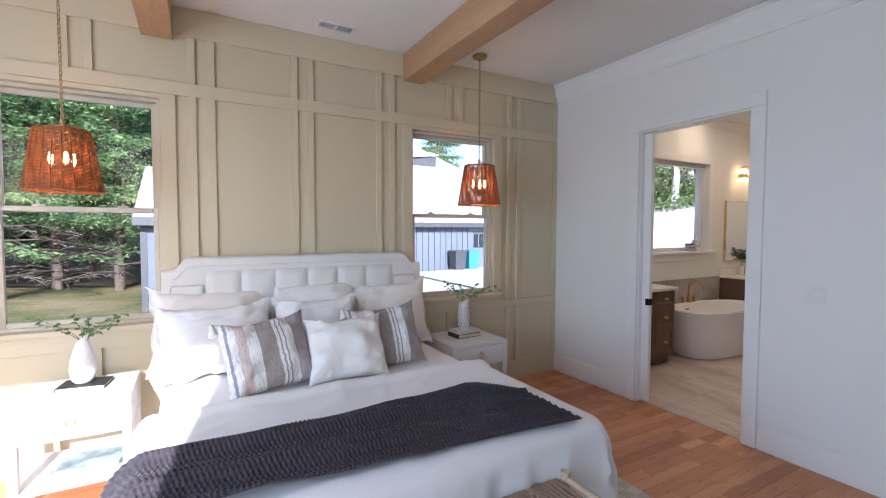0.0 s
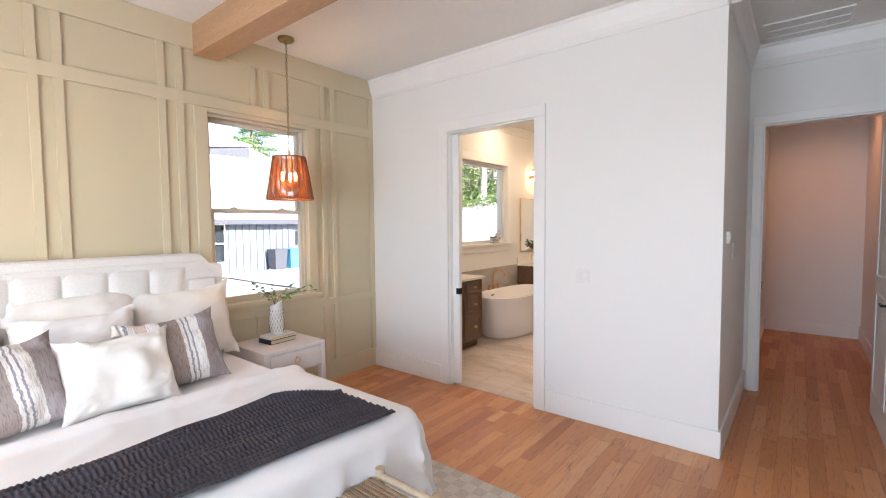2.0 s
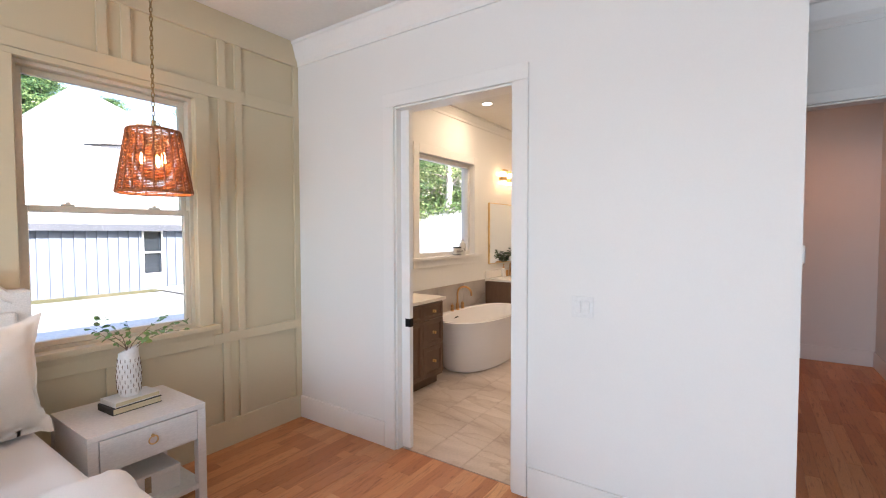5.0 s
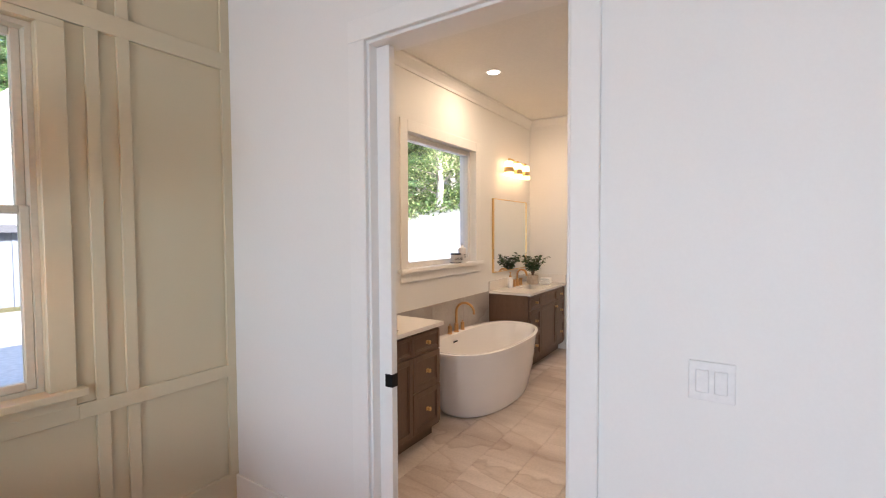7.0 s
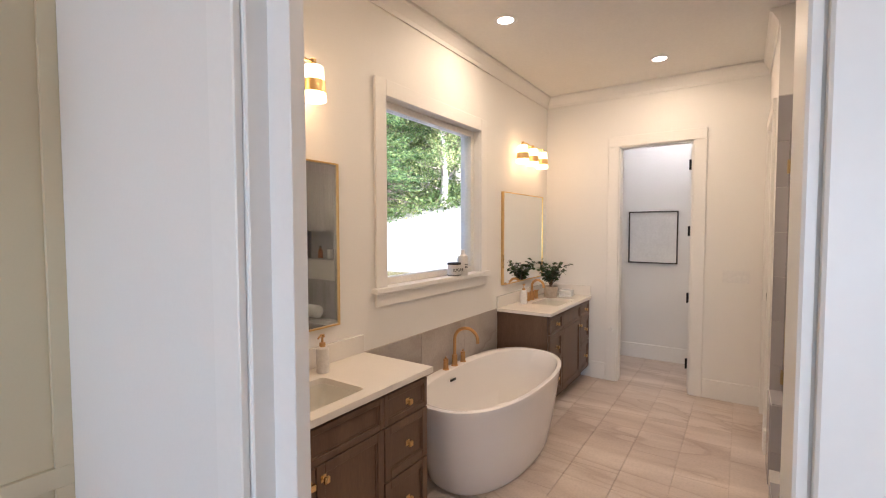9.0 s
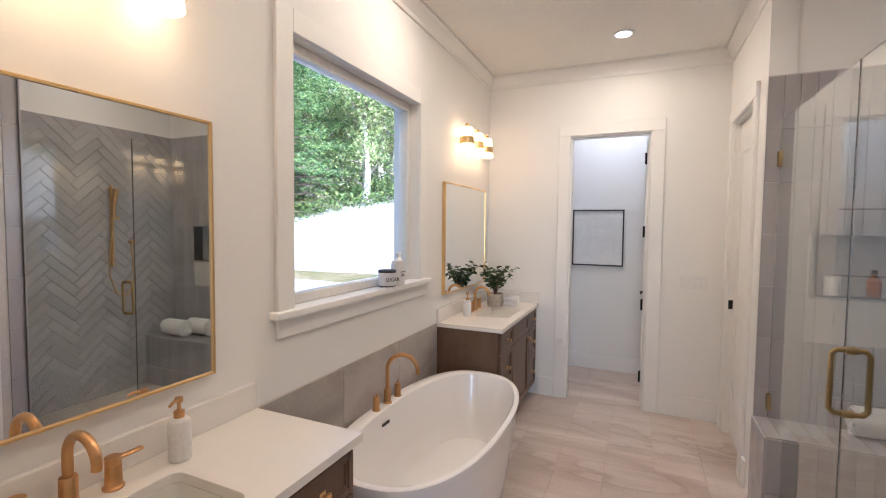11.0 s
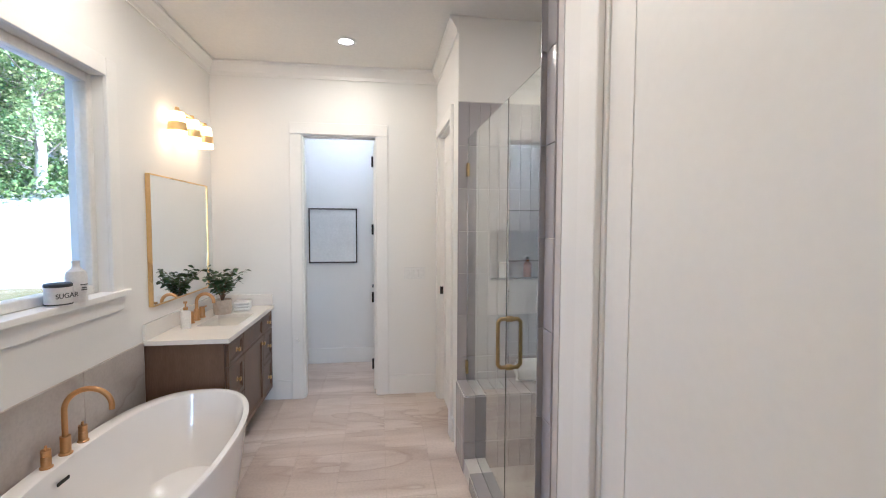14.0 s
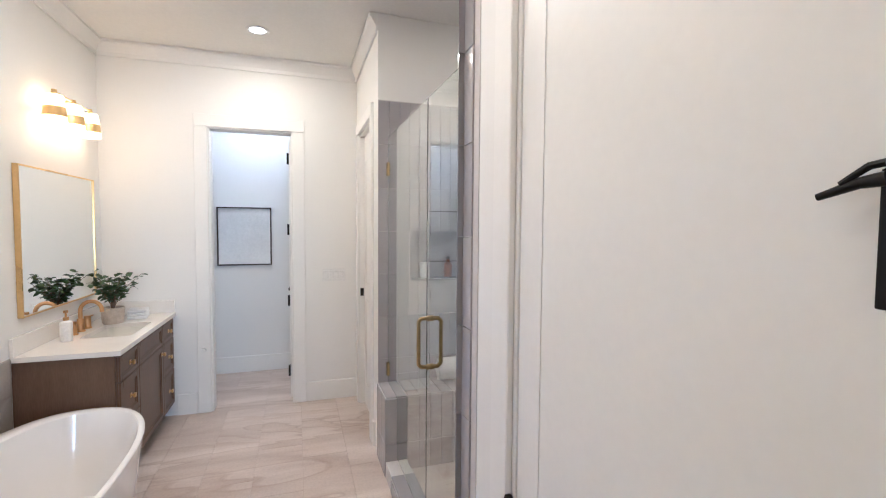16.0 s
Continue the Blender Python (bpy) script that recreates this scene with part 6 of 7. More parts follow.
for j in range(len(gy) - 1):
    for i in range(len(gx) - 1):
        bm.faces.new((gv[j][i], gv[j][i + 1], gv[j + 1][i + 1], gv[j + 1][i]))
solid("road", bm, "concrete", "wide pale concrete driveway in full sun", "driveway", smooth=80)
bm = bmesh.new()
gx = [2.5 + 1.5 * i for i in range(12)]
gv = [[bm.verts.new((x, y, ground_z(x, y) + 0.12)) for x in gx] for y in (4.0, 6.0, 8.5, 11.5, 14.5, 17.0)]
for j in range(5):
    for i in range(len(gx) - 1):
        bm.faces.new((gv[j][i], gv[j][i + 1], gv[j + 1][i + 1], gv[j + 1][i]))
solid("pavement", bm, "concrete", "pale concrete forecourt before the neighbouring house", "pavement", smooth=80)

M["siding"] = surf("grey_blue_siding", (0.125, 0.15, 0.19), 0.6, var=0.05, grain=0.04, bstr=0.1)
M["shingle"] = surf("weathered_shingles", (0.55, 0.53, 0.51), 0.9, var=0.1, vscale=1.5, grain=0.25, gscale=9, bstr=0.6, bscale=20, bdist=0.01)
M["dark_trim"] = surf("dark_grey_trim", (0.06, 0.065, 0.075), 0.5)
M["dark_glass"] = surf("dark_window_glass", (0.02, 0.025, 0.03), 0.08, var=0.1, bstr=0)


def neighbour_house():
    t = thing("house", 8.0, 19.0, -0.6, "grey board-and-batten neighbouring house with pale shingle roofs", "house")
    ox, oy = -8.0, -19.0
    wall = part("wall", wall_bm("y", 0.0, 0.2, 2.6 + ox, 17.5 + ox, 0, 2.5, [(8.32 + ox, 8.92 + ox, 0.65, 2.2), (12.2 + ox, 13.1 + ox, 0.0, 2.1)]), "siding", t, "grey-blue vertical batten siding")
    for k in range(48):
        x = 2.8 + 0.42 * k * 0.75
        if x > 17.3 or 8.2 < x < 9.04 or 12.1 < x < 13.2:
            continue
        part("batten", box(x + ox, x + 0.045 + ox, -0.06, 0.0, 0, 2.45), "siding", wall)
    win = part("window", box(8.30 + ox, 8.94 + ox, 0.12, 0.17, 0.62, 2.23), "dark_glass", t, "dark double-hung window")
    bm = bmesh.new()
    for a, b_, c, d in ((8.27, 8.32, 0.58, 2.26), (8.92, 8.97, 0.58, 2.26), (8.32, 8.92, 2.2, 2.26), (8.32, 8.92, 0.58, 0.65), (8.32, 8.92, 1.40, 1.45)):
        add_box(bm, a + ox, b_ + ox, -0.05, 0.06, c, d)
    part("window_frame", bm, "vinyl", win)
    dr = part("door", box(12.22 + ox, 13.08 + ox, 0.08, 0.14, 0.0, 2.08), "siding", t, "grey side door")
    bm = bmesh.new()
    for a, b_, c, d in ((12.35, 12.62, 1.2, 1.9), (12.68, 12.95, 1.2, 1.9)):
        add_box(bm, a + ox, b_ + ox, 0.06, 0.08, c, d)
    part("door_pane", bm, "dark_glass", dr)
    # main hip roof
    e = 0.55
    x0, x1, y0, y1, ze, zr = 2.6 + ox - e, 17.5 + ox + e, -e, 14.0, 2.42, 8.7
    xr = x0 + 6.6
    bm = bmesh.new()
    c = [bm.verts.new(p) for p in ((x0, y0, ze), (x1, y0, ze), (x1, y1, ze), (x0, y1, ze), (x0 + 6.2, 6.7, zr), (xr, 6.7, zr))]
    for q in ((0, 1, 5, 4), (1, 2, 5), (2, 3, 4, 5), (3, 0, 4), (3, 2, 1, 0)):
        bm.faces.new([c[i] for i in q])
    roof = part("roof", bm, "shingle", t, "pale grey shingle hip roof in full sun")
    part("fascia", box(x0, x1, y0 - 0.03, y0, ze - 0.2, ze + 0.02), "dark_trim", roof)
    # shingle courses
    bm = bmesh.new()
    for k in range(1, 26):
        f = k / 26
        yy, zz = y0 + (6.7 - y0) * f, ze + (zr - ze) * f
        xa, xb = x0 + 6.2 * f, x1 + (xr - x1) * f
        add_box(bm, xa, xb, yy - 0.02, yy + 0.26, zz - 0.01, zz + 0.014)
    part("shingle_courses", bm, "shingle", roof)
    # low dark wedge on the slope: a gable's shade, built like a shed dormer
    slope = (zr - ze) / (6.7 - y0)
    fy = 3.1
    fz = ze + slope * (fy - y0)
    bm = bmesh.new()
    v = [bm.verts.new(p) for p in ((7.5 + ox, fy - 0.15, fz + 0.02), (11.9 + ox, fy - 0.15, fz + 0.62), (11.9 + ox, fy + 1.0, fz + slope + 0.05), (8.4 + ox, fy + 0.5, fz + 0.5 * slope + 0.05))]
    w = [bm.verts.new(q.co + Vector((0, 0, 0.06))) for q in v]
    bm.faces.new(w)
    bm.faces.new(list(reversed(v)))
    for q in range(4):
        bm.faces.new((v[q], v[(q + 1) % 4], w[(q + 1) % 4], w[q]))
    g = part("dormer_roof", bm, "shingle", t)
    bm = bmesh.new()
    lo = [bm.verts.new(p) for p in ((7.6 + ox, fy, fz - 0.03), (11.8 + ox, fy, fz - 0.05), (11.8 + ox, fy, fz + 0.58), (7.6 + ox, fy, fz + 0.02))]
    hi = [bm.verts.new(q.co + Vector((0, 0.3, 0))) for q in lo]
    bm.faces.new(lo)
    bm.faces.new(list(reversed(hi)))
    for q in range(4):
        bm.faces.new((lo[q], lo[(q + 1) % 4], hi[(q + 1) % 4], hi[q]))
    # dark trim colour stands in for the shade
    part("shade_wedge", bm, "dark_trim", g)
    # wing with lap siding
    wing = part("wing_wall", box(-1.15 + ox, 1.0 + ox, -5.6, 0.0, 0.0, 2.42), "siding", t, "grey lap-sided wing")
    bm = bmesh.new()
    for k in range(19):
        add_box(bm, -1.17 + ox, 1.02 + ox, -5.625, -5.6, 0.02 + 0.126 * k, 0.02 + 0.126 * k + 0.118)
    part("lap_boards", bm, "siding", wing)
    part("corner_board", box(-1.2 + ox, -1.06 + ox, -5.645, -5.5, 0, 2.42), "dark_trim", wing)
    bm = bmesh.new()
    xa, xb, ya, yb = -1.32 + ox, 1.35 + ox, -6.0, 1.0
    v = [bm.verts.new(p) for p in ((xa, ya, 2.4), (xb, ya, 2.4), (xb, yb, 2.4), (xa, yb, 2.4), (xa, -2.0, 4.1), (xb, -2.0, 4.1))]
    for q in ((0, 1, 5, 4), (1, 2, 5), (2, 3, 4, 5), (3, 0, 4), (3, 2, 1, 0)):
        bm.faces.new([v[i] for i in q])
    wr_ = part("wing_roof", bm, "shingle", t)
    part("eave", box(xa, xb, ya - 0.03, ya, 2.22, 2.42), "dark_trim", wr_)
    # bins beside the wall
    for bx, mat, lab in ((11.0, "dark_trim", "dark wheeled bin beside the house wall"), (11.75, "bin_blue", "blue wheeled bin beside the house wall")):
        b_ = thing("wheeled_bin", bx, 18.4, -0.52, lab, "bin", "bins beside the house")
        bm = bmesh.new()
        lo = [bm.verts.new((x, y, 0.06)) for x, y in ((-0.24, -0.26), (0.24, -0.26), (0.24, 0.26), (-0.24, 0.26))]
        hi = [bm.verts.new((x, y, 0.95)) for x, y in ((-0.3, -0.34), (0.3, -0.34), (0.3, 0.34), (-0.3, 0.34))]
        for i in range(4):
            bm.faces.new((lo[i], lo[(i + 1) % 4], hi[(i + 1) % 4], hi[i]))
        bm.faces.new(list(reversed(lo)))
        bm.faces.new(hi)
        part("bin_body", bm, mat, b_)
        part("lid", box(-0.32, 0.32, -0.38, 0.36, 0.95, 1.03, 0.02), mat, b_)
        for sx_ in (-0.27, 0.27):
            part("wheel", add_cyl(bmesh.new(), (sx_ - 0.03, 0.26, 0.1), (sx_ + 0.03, 0.26, 0.1), 0.1), "dark_trim", b_)


M["bin_blue"] = surf("blue_plastic", (0.05, 0.22, 0.36), 0.5)
neighbour_house()


def foliage_material(name, lo, mid, hi):
    m, nt, b = material(name)
    rnd = nt.nodes.new("ShaderNodeNewGeometry").outputs["Random Per Island"]
    nt.links.new(ramp(nt, rnd, [(0.0, lo), (0.6, mid), (1.0, hi)]), b.inputs["Base Color"])
    b.inputs["Roughness"].default_value = 0.6
    b.inputs["Transmission Weight"].default_value = 0.0
    tr = nt.nodes.new("ShaderNodeBsdfTranslucent")
    nt.links.new(ramp(nt, rnd, [(0.0, lo), (0.6, mid), (1.0, hi)]), tr.inputs[0])
    mx = nt.nodes.new("ShaderNodeMixShader")
    mx.inputs[0].default_value = 0.35
    out = nt.nodes["Material Output"]
    nt.links.new(b.outputs[0], mx.inputs[1])
    nt.links.new(tr.outputs[0], mx.inputs[2])
    nt.links.new(mx.outputs[0], out.inputs[0])
    return m


M["conifer"] = foliage_material("conifer_needles", (0.035, 0.085, 0.035), (0.13, 0.25, 0.095), (0.33, 0.44, 0.15))
M["broadleaf"] = foliage_material("broad_leaves", (0.09, 0.15, 0.05), (0.27, 0.38, 0.15), (0.58, 0.60, 0.30))
# darker greens: the shade at the wood's foot is put into the colour
M["brush"] = foliage_material("undergrowth_darkened_for_shade", (0.05, 0.095, 0.03), (0.13, 0.22, 0.07), (0.32, 0.38, 0.13))
M["bare"] = surf("grey_bare_twigs", (0.26, 0.22, 0.20), 0.9)
M["pale_bark"] = surf("pale_grey_bark", (0.62, 0.59, 0.55), 0.85, var=0.2, vscale=4, grain=0.2, gscale=18, stretch=(1, 1, 0.3), bstr=0.5, bscale=14)
M["bark"] = surf("grey_brown_bark", (0.13, 0.10, 0.08), 0.9, var=0.25, vscale=4, grain=0.2, gscale=20, stretch=(1, 1, 0.25), bstr=0.8, bscale=18, bdist=0.02)


def leaf_cloud(centers, per, size, spread, seed, flat=0.5, droop=0.0, slim=0.3):
    """Many small leaf blades round the given centres, as one mesh."""
    rng = np.random.default_rng(seed)
    k = len(centers) * per
    c = np.repeat(np.array(centers, float), per, 0)
    p = c + rng.normal(0, 1, (k, 3)) * np.array(spread)
    d = rng.normal(0, 1, (k, 3)) * np.array([1, 1, flat])
    d[:, 2] -= droop
    d /= np.linalg.norm(d, axis=1)[:, None]
    s = np.cross(d, rng.normal(0, 1, (k, 3)))
    s /= np.linalg.norm(s, axis=1)[:, None]
    L = size * rng.uniform(0.6, 1.4, k)[:, None]
    quad = np.stack([p, p + d * L * 0.5 + s * L * slim, p + d * L, p + d * L * 0.5 - s * L * slim], 1).reshape(-1, 3)
    f = np.arange(4 * k).reshape(-1, 4)
    me = bpy.data.meshes.new("crown")
    me.from_pydata(quad.tolist(), [], f.tolist())
    return me


def conifer(seed, h):
    rnd = random.Random(seed)
    t = thing("conifer_tree", 0, 0, 0, "tall dark green conifer with bare grey lower branches", "tree", "trees of the wood")
    pts = [(0.1 * math.sin(k + seed) * k / 10, 0.1 * math.cos(k * 1.3) * k / 10, h * k / 10) for k in range(11)]
    part("trunk", add_tube(bmesh.new(), pts, [0.2 * (1 - 0.92 * k / 10) for k in range(11)], 9), "bark", t, "", 60)
    cen = []
    limbs = bmesh.new()
    twigs = bmesh.new()
    z = 0.9
    while z < h * 0.98:
        f = z / h
        n = 5
        for q in range(n):
            a = rnd.uniform(0, 6.28)
            ln = (0.4 + 2.9 * (1 - f) ** 0.75 * min(1, f * 4 + 0.45)) * rnd.uniform(0.65, 1.15)
            tip = Vector((math.cos(a) * ln, math.sin(a) * ln, z - 0.12 * ln + 0.1))
            base = Vector((0, 0, z))
            add_tube(limbs, [base, base.lerp(tip, 0.5) + Vector((0, 0, 0.07 * ln)), tip], [0.03 * (1 - f) + 0.008, 0.014, 0.004], 5)
            if z < 4.2:
                for w in range(9):
                    g = rnd.uniform(0.35, 1.0)
                    s_ = base.lerp(tip, g)
                    e_ = s_ + Vector((rnd.uniform(-1, 1), rnd.uniform(-1, 1), rnd.uniform(-0.7, 0.3))) * 0.5
                    add_tube(twigs, [s_, s_.lerp(e_, 0.5) + Vector((0, 0, 0.04)), e_], [0.008, 0.005, 0.002], 3)
            if z > 2.9 or (z > 1.6 and rnd.random() < 0.25):
                for w in range(3):
                    cen.append(base.lerp(tip, 0.4 + 0.3 * w) + Vector((rnd.uniform(-0.1, 0.1), rnd.uniform(-0.1, 0.1), -0.03)))
        z += 0.30 + 0.22 * rnd.random()
    part("limbs", limbs, "bark", t, "", 60)
    part("bare_twigs", twigs, "bare", t)
    me = leaf_cloud(cen, 70, 0.17, (0.27, 0.27, 0.09), seed, 0.3, 0.25, 0.17)
    me.materials.append(M["conifer"])
    ob = new("crown", me)
    ob.parent = t
    return t


def broadleaf(seed, h):
    rnd = random.Random(seed)
    t = thing("broadleaf_tree", 0, 0, 0, "tall leafy tree with sunlit green foliage", "tree", "trees of the wood")
    pts = [(0.12 * math.sin(k * 0.9 + seed), 0.12 * math.cos(k * 1.1 + seed), h * 0.75 * k / 8) for k in range(9)]
    part("trunk", add_tube(bmesh.new(), pts, [0.27 * (1 - 0.75 * k / 8) for k in range(9)], 9), "pale_bark", t, "pale grey trunk", 60)
    limbs = bmesh.new()
    cen = []
    for q in range(26):
        z = h * rnd.uniform(0.12, 0.78)
        a = rnd.uniform(0, 6.28)
        ln = rnd.uniform(1.2, 2.9) * (1.1 - 0.5 * z / h)
        base = Vector((0, 0, z))
        tip = base + Vector((math.cos(a) * ln, math.sin(a) * ln, ln * rnd.uniform(0.2, 0.8)))
        mid = base.lerp(tip, 0.5) + Vector((0, 0, -0.1))
        add_tube(limbs, [base, mid, tip], [0.05, 0.03, 0.008], 6)
        for w in range(4):
            cen.append(base.lerp(tip, rnd.uniform(0.35, 1.05)) + Vector((rnd.uniform(-0.5, 0.5), rnd.uniform(-0.5, 0.5), rnd.uniform(-0.4, 0.5))))
    for q in range(9):
        cen.append(Vector((rnd.uniform(-1.1, 1.1), rnd.uniform(-1.1, 1.1), h * rnd.uniform(0.6, 1.0))))
    part("limbs", limbs, "bare", t, "", 60)
    me = leaf_cloud(cen, 42, 0.16, (0.34, 0.34, 0.24), seed, 0.7, 0.2)
    me.materials.append(M["broadleaf"])
    ob = new("crown", me)
    ob.parent = t
    return t


def plant_wood():
    rnd = random.Random(9)
    src = [conifer(31, 13.0), conifer(47, 11.0), conifer(58, 14.5)]
    spots = []
    for k in range(27):
        if k < 14:
            a, r = radians(97 + 2.9 * k + rnd.uniform(-1, 1)), rnd.uniform(16.5, 22)
        else:
            a, r = radians(93 + 40 * (k - 14) / 20 + rnd.uniform(-1, 1)), rnd.uniform(22, 31)
        spots.append((r * math.cos(a), r * math.sin(a)))
    for k in range(16):
        spots.append((rnd.uniform(-8, 20), rnd.uniform(36, 44)))
    spots += [(22.2, 19.7), (24.5, 20.6)]
    for k, (x, y) in enumerate(spots):
        m = pose(x, y, ground_z(x, y) - 0.1, 0, 0, rnd.uniform(0, 360)) @ Matrix.Scale(0.8 if k < 14 else 1.0, 4)
        if k < 3:
            src[k].matrix_basis = m
        else:
            made = copy_thing(src[k % 3], pose(0, 0, 0))
            made.matrix_basis = m
    src = [broadleaf(5, 9.5), broadleaf(17, 11.0), broadleaf(23, 8.0)]
    spots = []
    for k in range(30):
        a = radians(22 + 30 * (k + rnd.uniform(-0.4, 0.4)) / 30)
        r = 27 + 9 * rnd.random() + (k % 2) * 3
        spots.append((3.5 + r * math.cos(a), 2.3 + r * math.sin(a)))
    for k in range(12):
        spots.append((rnd.uniform(-4, 22), rnd.uniform(34, 40)))
    for k, (x, y) in enumerate(spots):
        m = pose(x, y, ground_z(x, y) - 0.1, 0, 0, rnd.uniform(0, 360))
        if k < 3:
            src[k].matrix_basis = m
        else:
            copy_thing(src[k % 3], m)


plant_wood()


def undergrowth():
    rnd = random.Random(3)
    cen = []
    for k in range(420):
        a = radians(rnd.uniform(20, 54))
        r = rnd.uniform(25.5, 31)
        x, y = 3.5 + r * math.cos(a), 2.3 + r * math.sin(a)
        cen.append((x, y, ground_z(x, y) + rnd.uniform(0.1, 1.0)))
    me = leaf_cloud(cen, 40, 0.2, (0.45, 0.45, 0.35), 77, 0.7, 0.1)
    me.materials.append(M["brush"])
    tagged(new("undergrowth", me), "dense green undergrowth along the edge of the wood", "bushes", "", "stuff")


undergrowth()

# ---------------------------------------------------------------- laid pieces: floors and tiles
def bevel_tile(name, sx, sy, h, mat, bev=0.0015):
    """A flat piece lying in xy with its top at z = h and eased edges."""
    bm = bmesh.new()
    lo = [bm.verts.new((x, y, 0)) for x, y in ((0, 0), (sx, 0), (sx, sy), (0, sy))]
    mi = [bm.verts.new((x, y, h - bev)) for x, y in ((0, 0), (sx, 0), (sx, sy), (0, sy))]
    hi = [bm.verts.new((x, y, h)) for x, y in ((bev, bev), (sx - bev, bev), (sx - bev, sy - bev), (bev, sy - bev))]
    for a, c in ((lo, mi), (mi, hi)):
        for i in range(4):
            bm.faces.new((a[i], a[(i + 1) % 4], c[(i + 1) % 4], c[i]))
    bm.faces.new(hi)
    return mesh_of(name, bm, mat)


PW = 0.083
PLANKS = {L: bevel_tile("plank", L - 0.001, PW - 0.0009, 0.006, "oak", 0.0008) for L in (0.45, 0.6, 0.75, 0.9, 1.05, 1.2, 1.5)}


def oak_floor():
    rnd = random.Random(4)
    near, rest = [], []
    rows = int((YB - 0.02 + 0.64) / PW)
    for r in range(rows + 1):
        y = YB - (r + 1) * PW
        in_hall = y + PW < 0.57 and y > -0.64
        x, end = -2.6 + rnd.uniform(-1.2, 0), (7.95 if in_hall else XW + 0.04)
        if y < -0.66:
            continue
        while x < end:
            L = rnd.choice((0.45, 0.6, 0.75, 0.75, 0.9, 0.9, 1.05, 1.2, 1.5))
            a, b_ = max(x, -2.6), min(x + L, end)
            if b_ - a > 0.02:
                if a == x and b_ == x + L and x > 1.2 and y > -0.6 and len(near) < 295:
                    near.append((x, y, L))
                else:
                    rest.append((a, b_, y))
            x += L
    for x, y, L in near:
        piece("plank", PLANKS[L], floor_ob if x < XW else floor_hall, pose(x, y, -0.006))
    bm = bmesh.new()
    for a, b_, y in rest:
        add_box(bm, a, b_ - 0.001, y, y + PW - 0.0009, -0.0055, 0.0)
    p = part("planks", bm, "oak_rest", floor_ob)
    tagged(p, kind="stuff")


oak_floor()

FT = {}


def floor_tile(L, w):
    key = (round(L, 3), round(w, 3))
    if key not in FT:
        FT[key] = bevel_tile("tile", L - 0.002, w - 0.002, 0.005, "floor_tile", 0.001)
    return FT[key]


def bath_floor():
    x_lo, y_lo = XW + 0.05, 0.575
    r = 0
    y = YN
    while y > y_lo + 0.03:
        y1, y = y, y - 0.305
        y0 = max(y, y_lo)
        x = x_lo - (0.0, 0.203, 0.406)[r % 3]
        while x < 8.85:
            a, b_ = max(x, x_lo), x + 0.61
            if b_ - a > 0.02:
                piece("tile", floor_tile(b_ - a, y1 - y0), floor_bath, pose(a + 0.001, y0 + 0.001, -0.005))
            x += 0.61
        r += 1


bath_floor()

# tile wainscot behind the tub
ws = solid("tile_wainscot", box(4.792, 6.537, YN - 0.004, YN - 0.0005, 0, 0.885), "grout", "grey stone-look tile wainscot behind the bathtub", "tiles")
WT = {(w, h): bevel_tile("tile", w - 0.003, h - 0.003, 0.006, "wall_tile", 0.001) for w, h in ((0.5815, 0.4425),)}
for k in range(3):
    for j in range(2):
        piece("tile", WT[(0.5815, 0.4425)], ws, pose(4.793 + 0.5815 * k, YN - 0.004, 0.0015 + 0.4425 * j, 90))

# shower tiles
YBK = 0.60
T_W, T_H = 0.0762, 0.3
tile_v = bevel_tile("tile", T_W - 0.0025, T_H - 0.0025, 0.007, "shower_tile", 0.0015)
tile_h = bevel_tile("tile", T_H - 0.0025, T_W - 0.0025, 0.007, "shower_tile", 0.0015)
NICHE = (0.90, 1.43, 1.245, 1.60)

east = solid("shower_wall_east", wall_bm("x", 6.618, 6.631, YBK, YS, 0, 2.497, [NICHE]), "grout_light", "taupe vertical stacked tiles on the shower wall", "tiles")
for r in range(9):
    z1 = 2.492 - r * T_H
    for k in range(15):
        y = YS - 0.001 - (k + 1) * T_W
        z0 = max(0.0, z1 - T_H)
        if y < YBK - 0.04 or z1 < 0.05:
            continue
        if NICHE[0] - 0.02 < y + T_W / 2 < NICHE[1] + 0.02 and z0 < NICHE[3] - 0.02 and z1 > NICHE[2] + 0.02:
            continue
        piece("tile", tile_v, east, Matrix.Translation((6.618, y + T_W, z1 - T_H)) @ Matrix(((0, 0, -1, 0), (-1, 0, 0, 0), (0, 1, 0, 0), (0, 0, 0, 1))))
niche = solid("shower_niche", box(6.729, 6.738, NICHE[0], NICHE[1], NICHE[2], NICHE[3]), "shower_tile", "recessed tiled niche with a shelf in the shower wall", "niche")
bm = bmesh.new()
for a, b_, c, d in ((NICHE[0] - 0.01, NICHE[0], NICHE[2], NICHE[3]), (NICHE[1], NICHE[1] + 0.01, NICHE[2], NICHE[3]), (NICHE[0], NICHE[1], NICHE[2] - 0.01, NICHE[2]), (NICHE[0], NICHE[1], NICHE[3], NICHE[3] + 0.01)):
    add_box(bm, 6.609, 6.729, a, b_, c, d)
part("niche_lining", bm, "shower_tile", niche)

back = solid("shower_wall_south", box(4.905, 6.618, 0.571, YBK, 0, 2.497), "grout_light", "taupe herringbone tiles on the shower's back wall", "tiles")


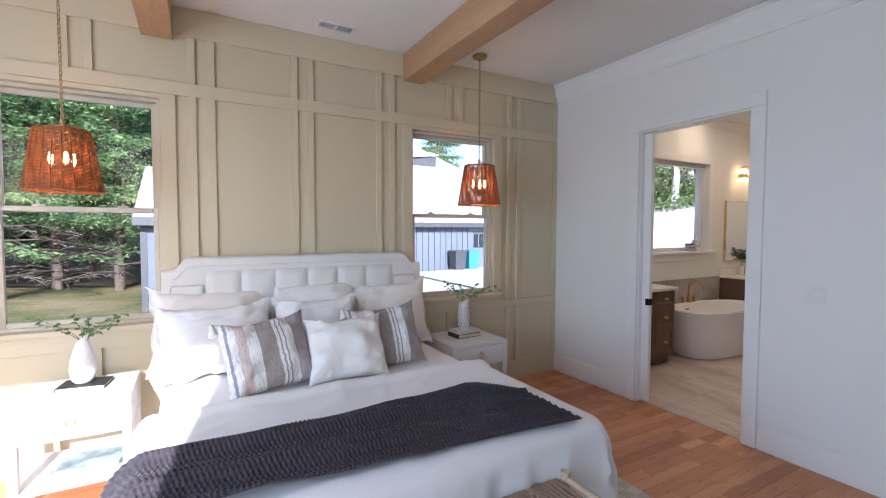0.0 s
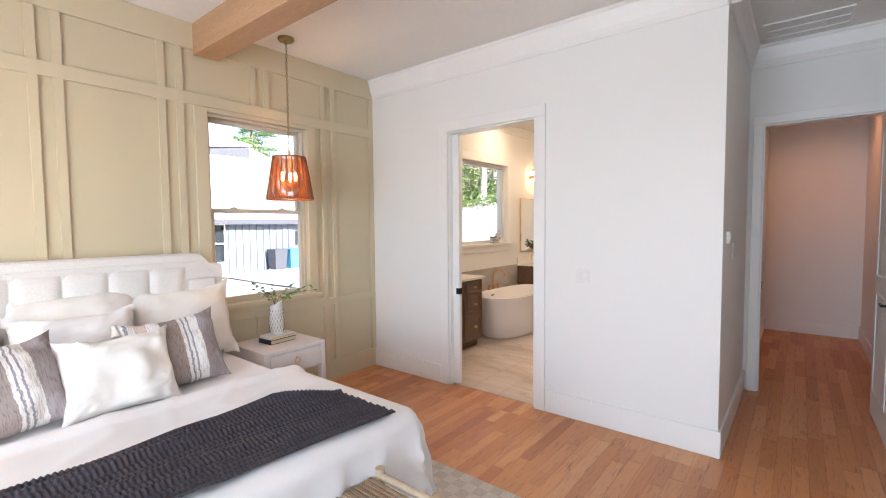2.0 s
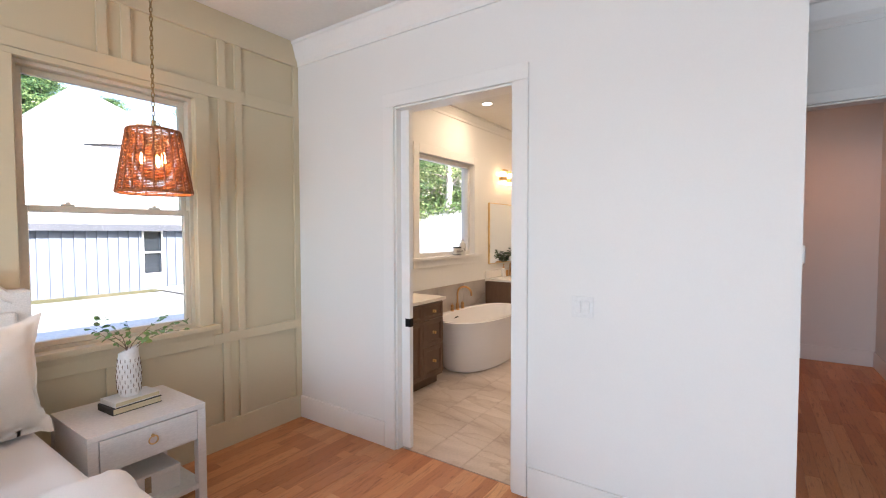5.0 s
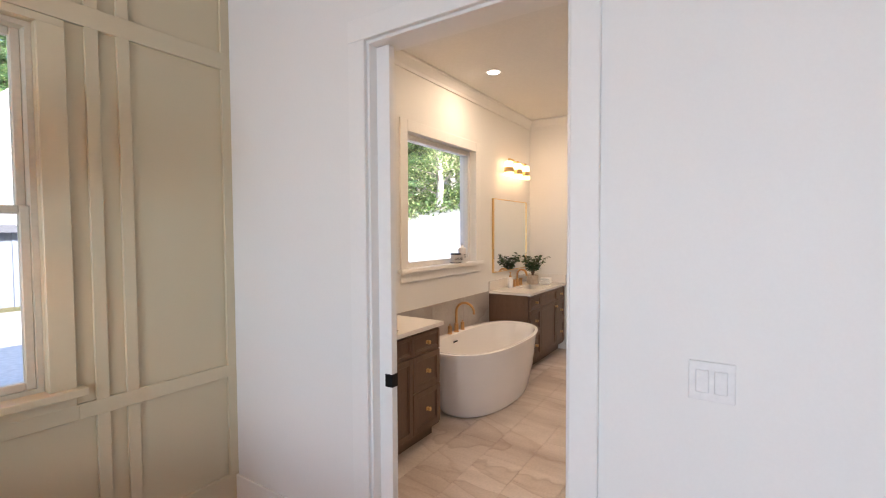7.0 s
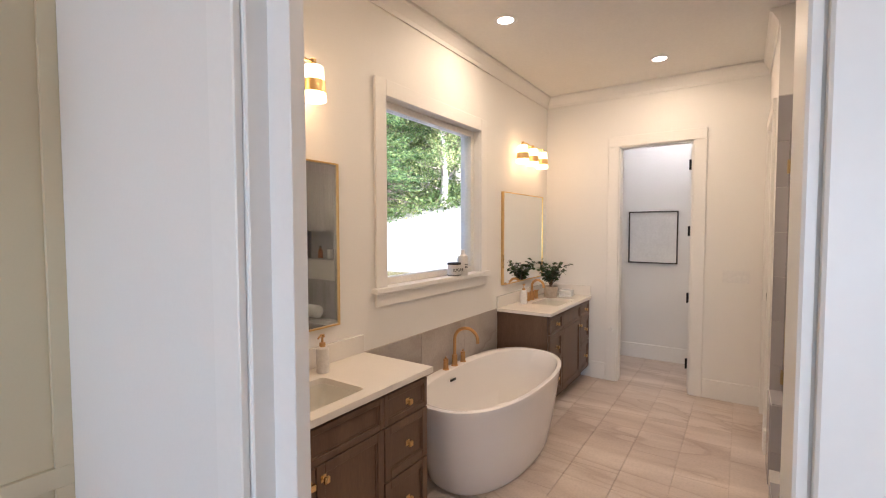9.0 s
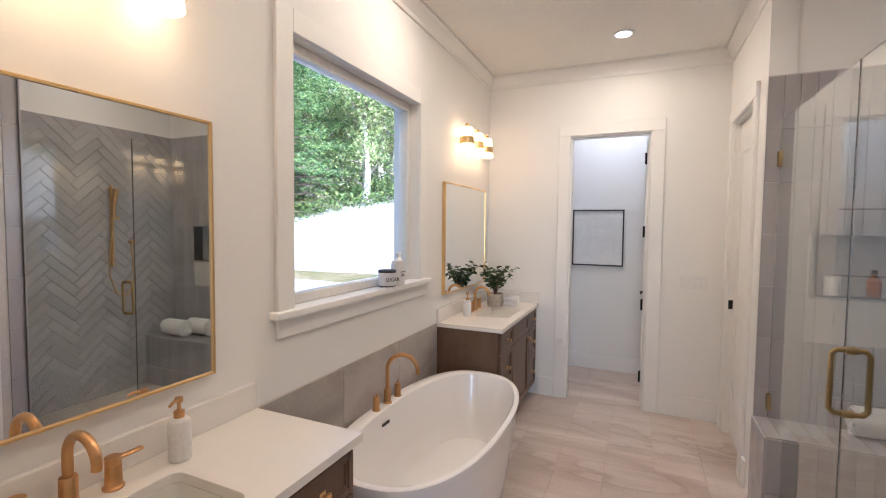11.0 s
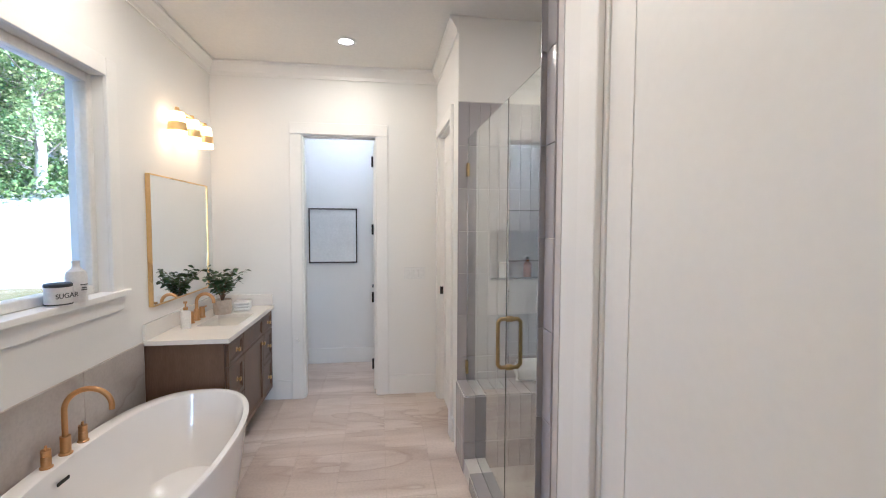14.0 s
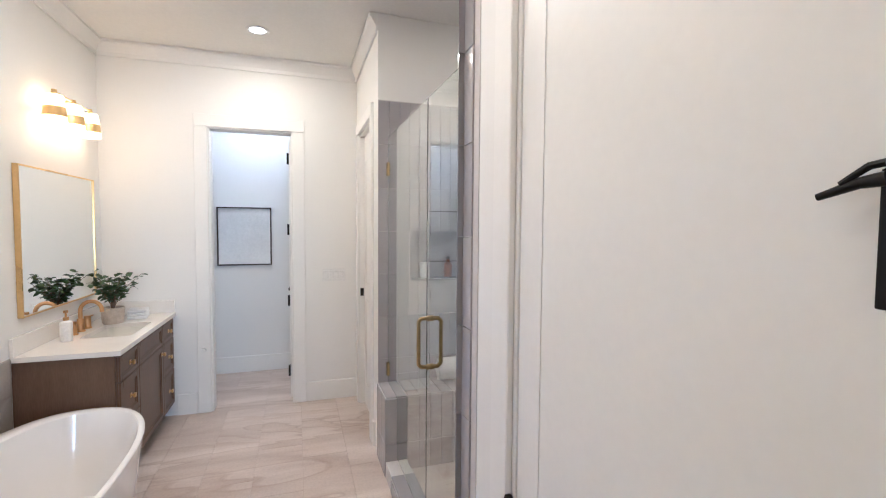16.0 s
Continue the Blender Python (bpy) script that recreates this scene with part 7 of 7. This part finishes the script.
def herringbone():
    L, w = T_H, T_W
    c, s = math.cos(math.pi / 4), math.sin(math.pi / 4)
    for i in range(-40, 41):
        for j in range(-14, 15):
            for flip in (0, 1):
                if flip == 0:
                    u0, v0, du, dv = i * w + j * L, i * w - j * L, L, w
                else:
                    u0, v0, du, dv = i * w + j * L - w, i * w - j * L, w, L
                corners = [(u0 + a * du, v0 + e * dv) for a in (0, 1) for e in (0, 1)]
                xs = [5.76 + c * p - s * q for p, q in corners]
                zs = [1.25 + s * p + c * q for p, q in corners]
                if max(xs) < 4.93 or min(xs) > 6.60 or max(zs) < 0.04 or min(zs) > 2.482:
                    continue
                m = Matrix.Translation((5.76, YBK, 1.25)) @ Matrix(((1, 0, 0, 0), (0, 0, 1, 0), (0, 1, 0, 0), (0, 0, 0, 1))) @ pose(0, 0, 0, 0, 0, 45) @ pose(u0, v0, 0)
                src = tile_h if flip == 0 else tile_v
                if min(xs) >= 4.916 and max(xs) <= 6.617 and min(zs) >= 0.03 and max(zs) <= 2.496:
                    piece("tile", src, back, m)
                    continue
                # cut tile at the border
                bm = bmesh.new()
                bm.from_mesh(src)
                bm.transform(m)
                for co, no in (((4.916, 0, 0), (-1, 0, 0)), ((6.617, 0, 0), (1, 0, 0)), ((0, 0, 0.03), (0, 0, -1)), ((0, 0, 2.496), (0, 0, 1))):
                    bmesh.ops.bisect_plane(bm, geom=bm.verts[:] + bm.edges[:] + bm.faces[:], plane_co=co, plane_no=no, clear_outer=True)
                if bm.faces:
                    part("tile", bm, "shower_tile", back)


herringbone()

# near jamb of the shower: a tiled strip facing the room and its return
jamb = solid("shower_jamb", box(4.80, 4.915, YS - 0.12, YS + 0.003, 0, 2.497), "grout_light", "taupe tiled edge of the shower opening", "tiles")
for r in range(9):
    z = 2.492 - (r + 1) * T_H
    if z < -0.2:
        continue
    piece("tile", tile_v, jamb, Matrix.Translation((4.9155, YS + 0.003, z)) @ Matrix(((-1, 0, 0, 0), (0, 0, 1, 0), (0, 1, 0, 0), (0, 0, 0, 1))))
    piece("tile", tile_v, jamb, Matrix.Translation((4.915, YS - 0.045, z)) @ Matrix(((0, 0, 1, 0), (1, 0, 0, 0), (0, 1, 0, 0), (0, 0, 0, 1))))
west = solid("shower_wall_west", box(4.9055, 4.915, YBK, YS - 0.12, 0, 2.497), "shower_tile", "taupe tiled shower wall", "tiles")

# curb, bench and pan
curb = solid("shower_curb", box(4.915, 6.3, YG - 0.07, YS + 0.005, 0, 0.105, 0.002, 1), "grout_light", "tiled shower curb", "curb")
k = 0
x = 4.916
while x < 6.29:
    L = min(T_H, 6.298 - x)
    if L > 0.2:
        piece("tile", tile_h, curb, pose(x, YG + 0.002, 0.105))
        piece("tile", tile_h, curb, pose(x, YG - 0.072, 0.105))
        piece("tile", tile_h, curb, Matrix.Translation((x + T_H - 0.002, YS + 0.005, 0.012)) @ Matrix(((-1, 0, 0, 0), (0, 0, 1, 0), (0, 1, 0, 0), (0, 0, 0, 1))))
    x += T_H
bench_s = solid("shower_bench", box(6.31, 6.61, YBK, YS + 0.003, 0, 0.515), "grout_light", "taupe tiled shower bench", "bench")
for k in range(14):
    y = YS + 0.002 - (k + 1) * T_W
    if y > YBK - 0.02:
        piece("tile", tile_h, bench_s, pose(6.309, y, 0.515))
        for r in range(2):
            piece("tile", tile_v, bench_s, Matrix.Translation((6.31, y + T_W, 0.515 - (r + 1) * T_H)) @ Matrix(((0, 0, -1, 0), (-1, 0, 0, 0), (0, 1, 0, 0), (0, 0, 0, 1))))
for k in range(4):
    for r in range(2):
        piece("tile", tile_v, bench_s, Matrix.Translation((6.6115 - k * T_W, YS + 0.003, 0.515 - (r + 1) * T_H)) @ Matrix(((-1, 0, 0, 0), (0, 0, 1, 0), (0, 1, 0, 0), (0, 0, 0, 1))))
solid("shower_pan", box(4.915, 6.31, YBK, YG - 0.07, 0.0, 0.03), "wall_tile", "grey tiled shower floor", "floor")
